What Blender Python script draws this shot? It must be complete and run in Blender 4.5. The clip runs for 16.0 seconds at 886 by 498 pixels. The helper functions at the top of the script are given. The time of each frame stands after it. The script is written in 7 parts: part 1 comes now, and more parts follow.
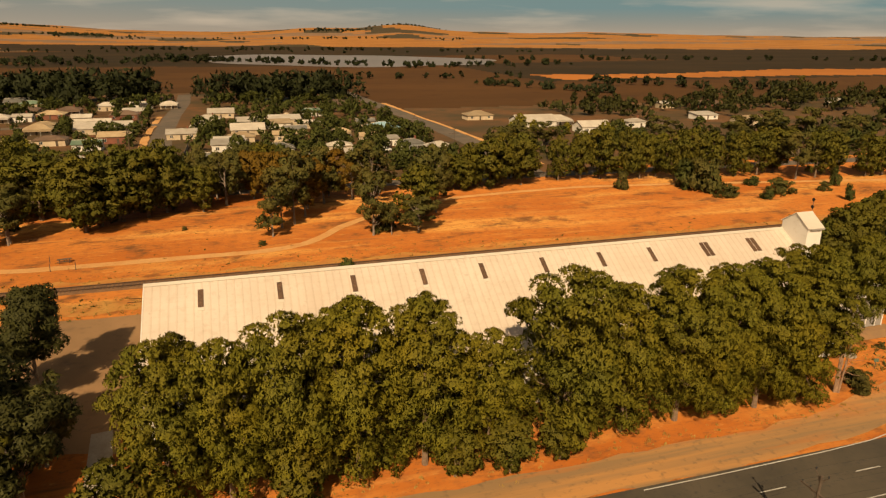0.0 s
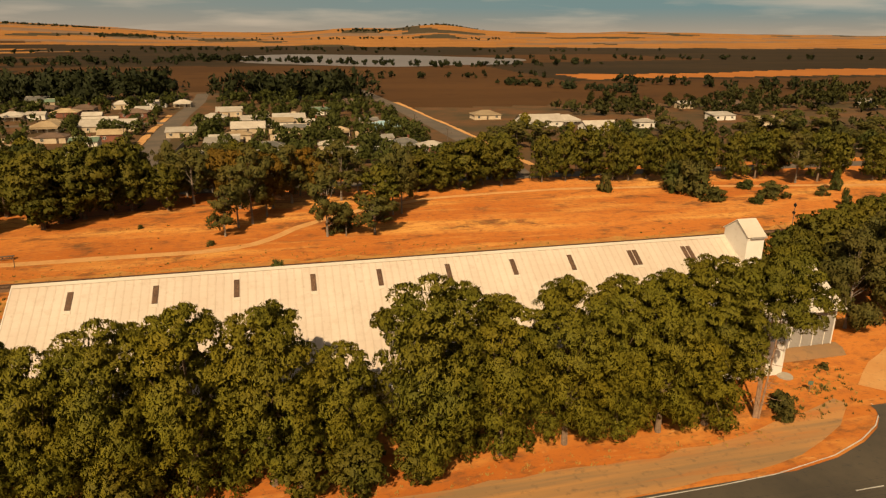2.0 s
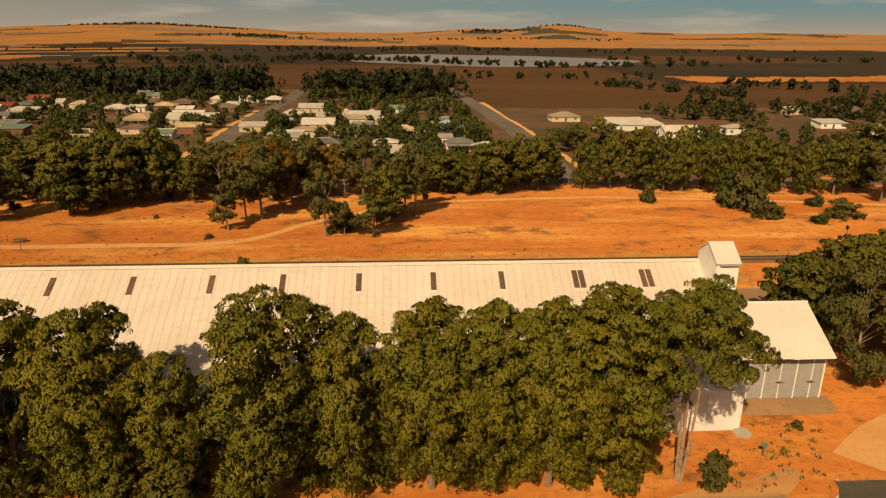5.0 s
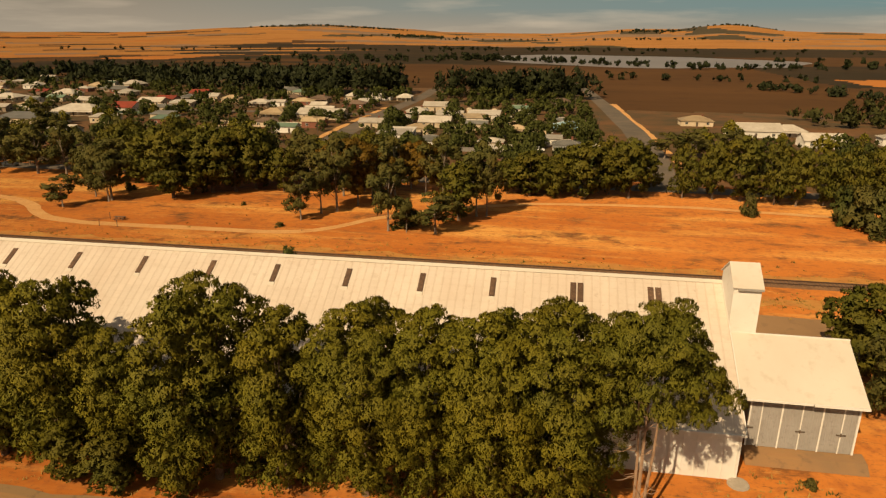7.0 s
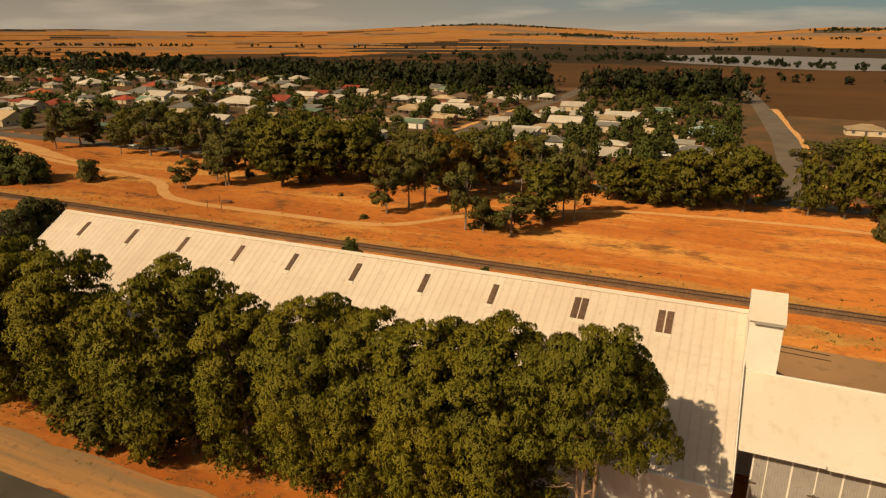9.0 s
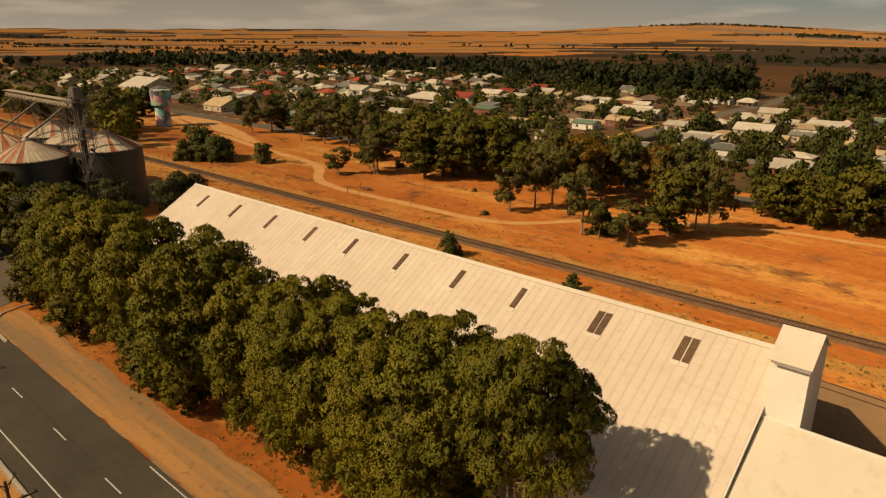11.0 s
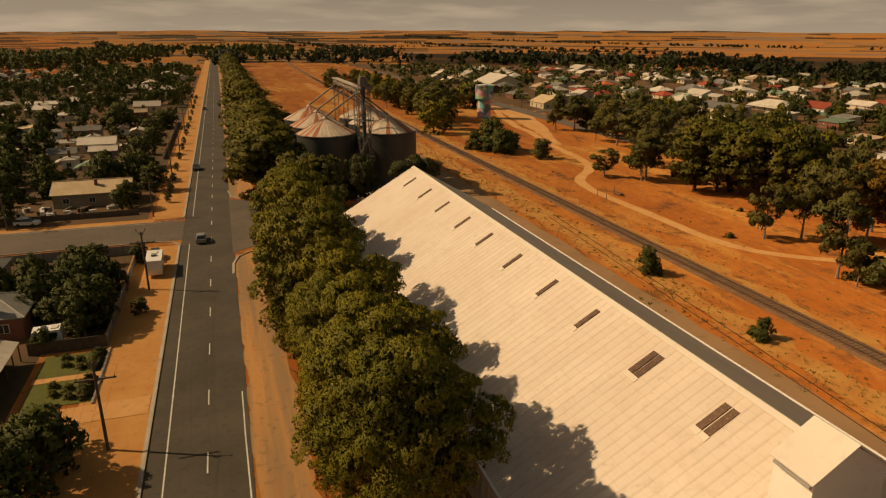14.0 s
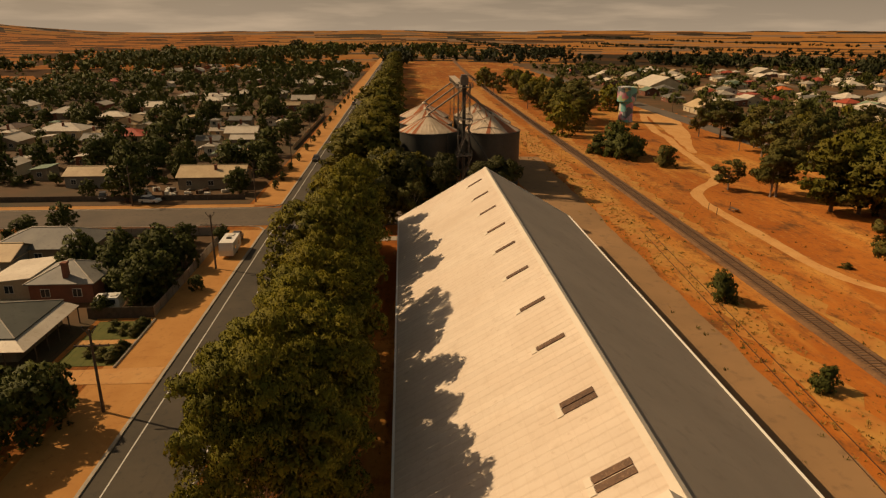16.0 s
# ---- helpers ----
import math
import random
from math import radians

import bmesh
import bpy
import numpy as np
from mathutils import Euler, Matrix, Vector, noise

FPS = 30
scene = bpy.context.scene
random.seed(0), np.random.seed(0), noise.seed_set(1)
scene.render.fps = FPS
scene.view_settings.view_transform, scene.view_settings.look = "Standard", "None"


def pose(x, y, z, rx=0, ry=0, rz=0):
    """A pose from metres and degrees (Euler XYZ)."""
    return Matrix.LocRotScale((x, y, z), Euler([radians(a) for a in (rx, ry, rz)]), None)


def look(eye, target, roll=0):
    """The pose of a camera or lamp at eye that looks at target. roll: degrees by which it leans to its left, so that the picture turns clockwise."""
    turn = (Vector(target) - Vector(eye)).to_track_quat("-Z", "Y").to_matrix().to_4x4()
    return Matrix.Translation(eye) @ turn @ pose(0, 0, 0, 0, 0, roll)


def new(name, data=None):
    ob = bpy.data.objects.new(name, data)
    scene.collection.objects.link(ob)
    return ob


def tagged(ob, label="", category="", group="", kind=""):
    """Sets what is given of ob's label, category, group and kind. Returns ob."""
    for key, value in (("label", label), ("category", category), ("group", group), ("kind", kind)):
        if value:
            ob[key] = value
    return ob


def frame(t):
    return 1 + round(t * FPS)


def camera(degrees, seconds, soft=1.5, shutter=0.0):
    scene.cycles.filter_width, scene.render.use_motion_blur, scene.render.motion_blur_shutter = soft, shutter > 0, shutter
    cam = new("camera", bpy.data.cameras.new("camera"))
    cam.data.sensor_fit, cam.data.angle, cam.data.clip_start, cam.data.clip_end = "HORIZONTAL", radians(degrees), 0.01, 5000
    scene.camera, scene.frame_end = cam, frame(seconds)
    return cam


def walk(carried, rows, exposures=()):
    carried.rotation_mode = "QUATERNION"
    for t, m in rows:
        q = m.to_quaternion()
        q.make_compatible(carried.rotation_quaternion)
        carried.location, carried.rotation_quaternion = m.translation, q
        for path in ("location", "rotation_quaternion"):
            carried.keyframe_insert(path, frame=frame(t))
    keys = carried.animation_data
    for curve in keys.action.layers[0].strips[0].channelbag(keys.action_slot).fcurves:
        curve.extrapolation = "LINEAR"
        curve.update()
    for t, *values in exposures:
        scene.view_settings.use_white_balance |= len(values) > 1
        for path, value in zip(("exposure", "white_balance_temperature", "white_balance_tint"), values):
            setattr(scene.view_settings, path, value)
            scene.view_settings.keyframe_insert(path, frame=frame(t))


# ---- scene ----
# the camera: seconds, place, yaw, pitch, roll
cam = camera(67.34, 16.0, 1.25)
ROWS = [
    (0.0, 6.34, 12.49, 42.57, -16.83, -18.25, 0.49),
    (0.5, 11.11, 12.21, 42.37, -16.03, -18.23, 0.31),
    (1.0, 15.77, 12.19, 42.14, -15.18, -18.24, 0.28),
    (1.5, 20.36, 12.40, 41.90, -14.45, -18.24, 0.29),
    (2.0, 24.69, 12.82, 41.67, -13.48, -18.26, 0.31),
    (2.5, 28.94, 13.58, 41.47, -12.27, -18.26, 0.32),
    (3.0, 33.10, 14.43, 41.31, -10.74, -18.26, 0.36),
    (3.5, 37.15, 15.15, 41.20, -9.09, -18.26, 0.37),
    (6.0, 57.76, 18.40, 39.91, 2.30, -18.24, 0.27),
    (6.5, 62.16, 19.44, 39.74, 5.90, -18.24, 0.21),
    (7.0, 66.53, 20.89, 39.53, 9.71, -18.22, 0.11),
    (7.5, 70.65, 22.48, 39.38, 13.48, -18.23, 0.09),
    (8.0, 74.20, 24.15, 39.30, 16.83, -18.27, 0.08),
    (10.5, 92.35, 34.70, 38.51, 36.14, -18.29, -0.03),
    (11.0, 95.54, 37.48, 38.36, 41.20, -18.30, 0.02),
    (11.5, 98.56, 40.62, 38.12, 46.27, -18.24, -0.03),
    (12.0, 101.31, 43.96, 37.91, 51.49, -18.23, 0.01),
    (12.5, 103.71, 47.69, 37.74, 56.86, -18.21, -0.04),
    (13.0, 105.77, 51.52, 37.58, 62.25, -18.18, -0.03),
    (13.5, 107.37, 55.40, 37.41, 67.17, -18.17, 0.05),
    (14.0, 108.74, 59.72, 37.32, 71.95, -18.13, -0.04),
    (14.5, 109.60, 64.07, 37.22, 76.00, -18.12, -0.07),
    (15.0, 109.95, 68.54, 37.07, 79.84, -18.14, 0.11),
    (15.5, 109.81, 72.95, 37.01, 83.47, -18.12, -0.03),
    (16.0, 109.29, 77.47, 36.89, 86.69, -18.13, 0.05),
]
walk(cam, [(t, pose(x, y, z, 90 + p, 0, w) @ pose(0, 0, 0, 0, 0, r)) for t, x, y, z, w, p, r in ROWS],
     exposures=[(0.0, -0.05, 8750, 14.5), (8.0, -0.08, 8550, 12), (12.0, -0.16, 8750, 12), (14.0, -0.19, 9600, 16), (16.0, -0.20, 10050, 19)])

# ---- light ----
SUN_EL, SUN_AZ = 40.0, 203.5      # elevation; azimuth of the sun, clockwise from +y
world = bpy.data.worlds.new("sky")
scene.world = world
world.use_nodes = True
wn, wl = world.node_tree.nodes, world.node_tree.links
wn.clear()
sky = wn.new("ShaderNodeTexSky")
sky.sky_type = "NISHITA"
sky.sun_disc = False
sky.sun_elevation, sky.sun_rotation = radians(SUN_EL), radians(SUN_AZ)
sky.air_density, sky.dust_density, sky.ozone_density = 1.0, 4.0, 1.0
coord = wn.new("ShaderNodeTexCoord")
stretch = wn.new("ShaderNodeMapping")
stretch.inputs["Scale"].default_value = (5.0, 5.0, 42.0)
cloud = wn.new("ShaderNodeTexNoise")
cloud.inputs["Scale"].default_value, cloud.inputs["Detail"].default_value = 1.0, 6.0
ramp = wn.new("ShaderNodeValToRGB")
ramp.color_ramp.elements[0].position, ramp.color_ramp.elements[1].position = 0.50, 0.72
blend = wn.new("ShaderNodeMix")
blend.data_type = "RGBA"
blend.inputs["B"].default_value = (18.0, 16.4, 14.5, 1)
half = wn.new("ShaderNodeMath")
half.operation = "MULTIPLY"
half.inputs[1].default_value = 0.5
# pale haze low over the horizon
axes = wn.new("ShaderNodeSeparateXYZ")
low = wn.new("ShaderNodeMapRange")
low.inputs["From Min"].default_value, low.inputs["From Max"].default_value = 0.16, 0.0
low.inputs["To Min"].default_value, low.inputs["To Max"].default_value = 0.0, 0.74
haze = wn.new("ShaderNodeMix")
haze.data_type = "RGBA"
haze.inputs["B"].default_value = (13.6, 13.0, 12.0, 1)
# clearer blue-green sky away from the sun, deepening upward
away = wn.new("ShaderNodeVectorMath")
away.operation = "DOT_PRODUCT"
away.inputs[1].default_value = (0.62, 0.78, 0.0)
clear = wn.new("ShaderNodeMapRange")
clear.inputs["From Min"].default_value, clear.inputs["From Max"].default_value = 0.30, 0.98
rise = wn.new("ShaderNodeMapRange")
rise.inputs["From Min"].default_value, rise.inputs["From Max"].default_value = -0.002, 0.030
both = wn.new("ShaderNodeMath")
both.operation = "MULTIPLY"
teal = wn.new("ShaderNodeMix")
teal.data_type = "RGBA"
teal.inputs["B"].default_value = (4.4, 8.0, 9.6, 1)
back = wn.new("ShaderNodeBackground")
back.inputs["Strength"].default_value = 0.034
out = wn.new("ShaderNodeOutputWorld")
wl.new(coord.outputs["Generated"], stretch.inputs["Vector"])
wl.new(stretch.outputs["Vector"], cloud.inputs["Vector"])
wl.new(cloud.outputs["Fac"], ramp.inputs["Fac"])
wl.new(ramp.outputs["Color"], half.inputs[0])
wl.new(half.outputs["Value"], blend.inputs["Factor"])
wl.new(coord.outputs["Generated"], axes.inputs["Vector"])
wl.new(axes.outputs["Z"], low.inputs["Value"])
wl.new(low.outputs["Result"], haze.inputs["Factor"])
wl.new(sky.outputs["Color"], haze.inputs["A"])
wl.new(coord.outputs["Generated"], away.inputs[0])
wl.new(away.outputs["Value"], clear.inputs["Value"])
wl.new(axes.outputs["Z"], rise.inputs["Value"])
wl.new(clear.outputs["Result"], both.inputs[0])
wl.new(rise.outputs["Result"], both.inputs[1])
wl.new(both.outputs["Value"], teal.inputs["Factor"])
wl.new(haze.outputs["Result"], teal.inputs["A"])
wl.new(teal.outputs["Result"], blend.inputs["A"])
wl.new(blend.outputs["Result"], back.inputs["Color"])
wl.new(back.outputs["Background"], out.inputs["Surface"])
sun = new("sun", bpy.data.lights.new("sun", "SUN"))
sun.data.energy, sun.data.angle, sun.data.color = 4.4, radians(0.6), (1.0, 0.88, 0.70)
_a, _e = radians(SUN_AZ), radians(SUN_EL)
TO_SUN = Vector((math.sin(_a) * math.cos(_e), math.cos(_a) * math.cos(_e), math.sin(_e)))
sun.matrix_world = look(TO_SUN * 300, (0, 0, 0))


# ---- materials ----
def nodes_of(name):
    m = bpy.data.materials.new(name)
    m.use_nodes = True
    return m, m.node_tree.nodes, m.node_tree.links, m.node_tree.nodes["Principled BSDF"]


def noise_mix(n, l, a, b, scale, lo=0.35, hi=0.65, detail=5.0, vec=None, rough=0.6, stretch_=None):
    """A colour that goes from a to b (colours or sockets) by a noise of that scale."""
    tex = n.new("ShaderNodeTexNoise")
    tex.inputs["Scale"].default_value, tex.inputs["Detail"].default_value = scale, detail
    tex.inputs["Roughness"].default_value = rough
    if vec is None:
        vec = n.new("ShaderNodeNewGeometry").outputs["Position"]
    if stretch_:
        mp = n.new("ShaderNodeMapping")
        mp.inputs["Scale"].default_value = stretch_
        l.new(vec, mp.inputs["Vector"])
        vec = mp.outputs["Vector"]
    l.new(vec, tex.inputs["Vector"])
    rmp = n.new("ShaderNodeMapRange")
    rmp.inputs["From Min"].default_value, rmp.inputs["From Max"].default_value = lo, hi
    l.new(tex.outputs["Fac"], rmp.inputs["Value"])
    return mix_by(n, l, rmp.outputs["Result"], a, b), tex.outputs["Fac"]


def mix_by(n, l, fac, a, b):
    mx = n.new("ShaderNodeMix")
    mx.data_type = "RGBA"
    for key, v in (("Factor", fac), ("A", a), ("B", b)):
        s = mx.inputs[key]
        if isinstance(v, (tuple, list)):
            s.default_value = (*v, 1)
        elif isinstance(v, (int, float)):
            s.default_value = v
        else:
            l.new(v, s)
    return mx.outputs["Result"]


def bump(n, l, b, height, strength, distance):
    bp = n.new("ShaderNodeBump")
    bp.inputs["Strength"].default_value, bp.inputs["Distance"].default_value = strength, distance
    l.new(height, bp.inputs["Height"])
    l.new(bp.outputs["Normal"], b.inputs["Normal"])


def surface(name, a, b, scale=1.0, c=None, cscale=8.0, rough=0.85, metal=0.0, bumpy=0.3, dist=0.02, local=False, piece=0.0, spec=0.3):
    """A two-scale material: colours a to b by a broad noise, specks of c by a fine one; piece: how much each piece's tone varies."""
    m, n, l, p = nodes_of(name)
    vec = n.new("ShaderNodeTexCoord").outputs["Object"] if local else n.new("ShaderNodeNewGeometry").outputs["Position"]
    col, f1 = noise_mix(n, l, a, b, scale, vec=vec)
    c = c or tuple(0.75 * v for v in a)
    col, f2 = noise_mix(n, l, col, c, cscale, 0.55, 0.8, vec=vec)
    if piece:
        oi = n.new("ShaderNodeObjectInfo")
        hs = n.new("ShaderNodeHueSaturation")
        mr = n.new("ShaderNodeMapRange")
        mr.inputs["To Min"].default_value, mr.inputs["To Max"].default_value = 1 - piece, 1 + piece
        l.new(oi.outputs["Random"], mr.inputs["Value"])
        l.new(mr.outputs["Result"], hs.inputs["Value"])
        l.new(col, hs.inputs["Color"])
        col = hs.outputs["Color"]
    l.new(col, p.inputs["Base Color"])
    p.inputs["Roughness"].default_value, p.inputs["Metallic"].default_value = rough, metal
    p.inputs["Diffuse Roughness"].default_value = 0.35 if rough > 0.89 else 0.1
    p.inputs["Specular IOR Level"].default_value = spec
    if bumpy:
        bump(n, l, p, f2, bumpy, dist)
    return m


def leaf_material(name, dark, light, tint, warm=None):
    m, n, l, p = nodes_of(name)
    g = n.new("ShaderNodeNewGeometry")
    oi = n.new("ShaderNodeObjectInfo")
    isl = n.new("ShaderNodeMapRange")
    isl.inputs["To Min"].default_value, isl.inputs["To Max"].default_value = 0.28, 0.72
    l.new(g.outputs["Random Per Island"], isl.inputs["Value"])
    col = mix_by(n, l, isl.outputs["Result"], dark, light)
    mr = n.new("ShaderNodeMapRange")
    mr.inputs["To Max"].default_value = 0.55
    l.new(oi.outputs["Random"], mr.inputs["Value"])
    col = mix_by(n, l, mr.outputs["Result"], col, tint)
    if warm:
        col, _ = noise_mix(n, l, col, warm, 0.16, 0.36, 1.05, 2.0)
    col, _ = noise_mix(n, l, col, tuple(0.7 * v for v in dark), 0.5, 0.55, 0.85)
    l.new(col, p.inputs["Base Color"])
    p.inputs["Roughness"].default_value, p.inputs["Diffuse Roughness"].default_value = 0.7, 0.25
    p.inputs["Specular IOR Level"].default_value = 0.15
    tr = n.new("ShaderNodeBsdfTranslucent")
    l.new(col, tr.inputs["Color"])
    ms = n.new("ShaderNodeMixShader")
    ms.inputs["Fac"].default_value = 0.08
    l.new(p.outputs["BSDF"], ms.inputs[1])
    l.new(tr.outputs["BSDF"], ms.inputs[2])
    l.new(ms.outputs["Shader"], n["Material Output"].inputs["Surface"])
    return m


LEAF = {
    "pine": leaf_material("pine_needles", (0.052, 0.056, 0.010), (0.282, 0.246, 0.026), (0.098, 0.100, 0.015), (0.255, 0.178, 0.016)),
    "belt": leaf_material("belt_pine_needles", (0.040, 0.043, 0.009), (0.200, 0.176, 0.022), (0.072, 0.074, 0.013), (0.190, 0.130, 0.015)),
    "gum": leaf_material("gum_leaves", (0.046, 0.050, 0.014), (0.160, 0.142, 0.034), (0.080, 0.080, 0.020), (0.150, 0.098, 0.020)),
    "russet": leaf_material("russet_leaves", (0.120, 0.062, 0.009), (0.230, 0.115, 0.014), (0.130, 0.082, 0.012)),
    "straw": leaf_material("dry_straw", (0.30, 0.17, 0.045), (0.52, 0.32, 0.09), (0.24, 0.18, 0.045)),
    # cloud shade over the far woods is put into this leaf colour
    "dark": leaf_material("shaded_dark_leaves", (0.018, 0.023, 0.009), (0.046, 0.051, 0.015), (0.026, 0.031, 0.011)),
    "wood": leaf_material("woodland_leaves", (0.028, 0.031, 0.010), (0.095, 0.088, 0.021), (0.046, 0.047, 0.013)),
    "garden": leaf_material("garden_leaves", (0.040, 0.050, 0.012), (0.120, 0.122, 0.026), (0.066, 0.074, 0.016)),
}
PINK_BARK = surface("bare_pine_bark", (0.38, 0.24, 0.15), (0.28, 0.165, 0.10), 2.0, (0.15, 0.09, 0.06), 9.0, 0.95, bumpy=0.5, local=True)
BARK = surface("pine_bark", (0.16, 0.10, 0.06), (0.30, 0.20, 0.13), 3.0, (0.07, 0.045, 0.03), 14.0, 0.95, bumpy=0.6, local=True)
PALE_BARK = surface("gum_bark", (0.34, 0.27, 0.20), (0.20, 0.14, 0.10), 2.0, (0.10, 0.07, 0.05), 9.0, 0.9, bumpy=0.4, local=True)
ASPHALT = surface("asphalt", (0.060, 0.050, 0.036), (0.090, 0.072, 0.049), 0.12, (0.045, 0.040, 0.035), 1.3, 0.92, bumpy=0.2)
OLD_ASPHALT = surface("worn_asphalt", (0.105, 0.083, 0.060), (0.15, 0.112, 0.078), 0.09, (0.075, 0.062, 0.050), 0.9, 0.95, bumpy=0.2)
CONCRETE = surface("concrete", (0.42, 0.36, 0.28), (0.33, 0.27, 0.20), 0.5, (0.25, 0.20, 0.15), 4.0, 0.9)
PAINT_WHITE = surface("line_paint", (0.62, 0.60, 0.54), (0.45, 0.42, 0.36), 1.2, (0.30, 0.27, 0.23), 5.0, 0.8)
VERGE = surface("verge_sand", (0.54, 0.258, 0.078), (0.46, 0.200, 0.055), 0.18, (0.34, 0.145, 0.042), 1.2, 0.95, dist=0.04)
SAND = surface("sand_track", (0.60, 0.32, 0.120), (0.54, 0.25, 0.082), 0.22, (0.33, 0.16, 0.065), 1.5, 0.95, dist=0.05)
GRAVEL = surface("shoulder_gravel", (0.24, 0.145, 0.075), (0.33, 0.175, 0.075), 0.16, (0.16, 0.105, 0.062), 1.1, 0.95, dist=0.05)


def shoulder_material():
    """Gravel worn into long streaks of tan sand, grey stone and red earth."""
    m, n, l, p = nodes_of("streaked_shoulder")
    pos = n.new("ShaderNodeNewGeometry").outputs["Position"]
    col, _ = noise_mix(n, l, (0.275, 0.160, 0.070), (0.48, 0.225, 0.072), 0.42, 0.42, 0.62, 4.0, pos, stretch_=(0.05, 1.0, 1))
    col, _ = noise_mix(n, l, col, (0.46, 0.155, 0.038), 0.30, 0.56, 0.70, 5.0, pos, stretch_=(0.12, 1.0, 1))
    col, f = noise_mix(n, l, col, (0.15, 0.095, 0.050), 1.1, 0.55, 0.8, 5.0, pos)
    l.new(col, p.inputs["Base Color"])
    p.inputs["Roughness"].default_value, p.inputs["Diffuse Roughness"].default_value = 0.95, 0.35
    bump(n, l, p, f, 0.3, 0.05)
    return m


SHOULDER = shoulder_material()
YARD = surface("compacted_yard", (0.24, 0.138, 0.066), (0.32, 0.180, 0.085), 0.06, (0.17, 0.102, 0.055), 0.5, 0.95)
BALLAST = surface("ballast", (0.15, 0.078, 0.040), (0.23, 0.118, 0.056), 0.5, (0.06, 0.042, 0.03), 2.5, 0.95, bumpy=0.9, dist=0.08)
RUSTY = surface("rusty_steel", (0.10, 0.055, 0.035), (0.17, 0.09, 0.05), 1.0, (0.05, 0.035, 0.028), 6.0, 0.6, 0.6)
SLEEPER = surface("weathered_sleeper", (0.17, 0.10, 0.06), (0.12, 0.072, 0.045), 1.5, (0.08, 0.05, 0.035), 9.0, 0.95)
TIMBER = surface("grey_timber", (0.14, 0.10, 0.07), (0.09, 0.065, 0.045), 1.5, (0.05, 0.038, 0.028), 9.0, 0.9, local=True)
WHITE_ROOF = surface("painted_roof_iron", (0.67, 0.595, 0.485), (0.62, 0.54, 0.43), 0.12, (0.54, 0.44, 0.33), 0.8, 0.55, bumpy=0.05)
def sheet_material():
    """Cream roof paint with dirt gathered along the side seams and end laps of each sheet."""
    m, n, l, p = nodes_of("painted_roof_sheet")
    pos = n.new("ShaderNodeNewGeometry").outputs["Position"]
    col, _ = noise_mix(n, l, (0.68, 0.58, 0.468), (0.62, 0.505, 0.393), 0.12, vec=pos)
    col, _ = noise_mix(n, l, col, (0.56, 0.45, 0.34), 0.9, 0.55, 0.8, vec=pos)
    ax = n.new("ShaderNodeSeparateXYZ")
    l.new(n.new("ShaderNodeTexCoord").outputs["Object"], ax.inputs["Vector"])
    for socket, period, wide, amount in (("X", 90.8 / 100, 0.30, 0.24), ("Y", 15.35 / 18, 0.10, 0.08)):
        pp = n.new("ShaderNodeMath")
        pp.operation = "PINGPONG"
        pp.inputs[1].default_value = period / 2
        l.new(ax.outputs[socket], pp.inputs[0])
        wob = n.new("ShaderNodeTexNoise")
        wob.inputs["Scale"].default_value = 1.3
        l.new(pos, wob.inputs["Vector"])
        edge = n.new("ShaderNodeMath")
        edge.operation = "MULTIPLY_ADD"
        edge.inputs[1].default_value, edge.inputs[2].default_value = 0.45 * wide * 4, -0.45 * wide
        l.new(wob.outputs["Fac"], edge.inputs[0])
        mr = n.new("ShaderNodeMapRange")
        mr.inputs["From Min"].default_value = 0.02
        mr.inputs["To Min"].default_value, mr.inputs["To Max"].default_value = amount, 0.0
        l.new(pp.outputs["Value"], mr.inputs["Value"])
        l.new(edge.outputs["Value"], mr.inputs["From Max"])
        col = mix_by(n, l, mr.outputs["Result"], col, (0.40, 0.27, 0.17))
    hs = n.new("ShaderNodeHueSaturation")
    mv = n.new("ShaderNodeMapRange")
    mv.inputs["To Min"].default_value, mv.inputs["To Max"].default_value = 0.97, 1.03
    l.new(n.new("ShaderNodeObjectInfo").outputs["Random"], mv.inputs["Value"])
    l.new(mv.outputs["Result"], hs.inputs["Value"])
    l.new(col, hs.inputs["Color"])
    l.new(hs.outputs["Color"], p.inputs["Base Color"])
    p.inputs["Roughness"].default_value, p.inputs["Diffuse Roughness"].default_value = 0.6, 0.25
    return m


ROOF_SHEET = sheet_material()
# roof iron of the north slope, its shade put into the darker grey
SHADED_ROOF = surface("shaded_roof_iron", (0.25, 0.21, 0.165), (0.30, 0.25, 0.195), 0.10, (0.21, 0.175, 0.14), 0.7, 0.6, bumpy=0.05, piece=0.03)
WHITE_WALL = surface("white_wall_cladding", (0.78, 0.735, 0.65), (0.73, 0.675, 0.58), 0.25, (0.66, 0.59, 0.49), 1.4, 0.6, bumpy=0.1)
GREY_DOOR = surface("grey_door_sheet", (0.36, 0.33, 0.29), (0.30, 0.27, 0.23), 0.4, (0.24, 0.21, 0.18), 2.5, 0.65, bumpy=0.1)
SKYLIGHT = surface("weathered_skylight", (0.15, 0.080, 0.045), (0.085, 0.048, 0.030), 2.4, (0.33, 0.21, 0.125), 7.0, 0.7, piece=0.15)
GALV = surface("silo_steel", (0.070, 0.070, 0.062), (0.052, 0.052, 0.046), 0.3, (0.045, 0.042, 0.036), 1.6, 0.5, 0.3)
GALV_DULL = surface("galvanised_frame", (0.14, 0.12, 0.10), (0.20, 0.17, 0.14), 1.0, (0.09, 0.06, 0.04), 4.0, 0.6, 0.4)
SILO_ROOF = surface("silo_roof_sheet", (0.55, 0.45, 0.34), (0.46, 0.36, 0.26), 0.5, (0.38, 0.26, 0.17), 2.0, 0.6, 0.2, piece=0.16)
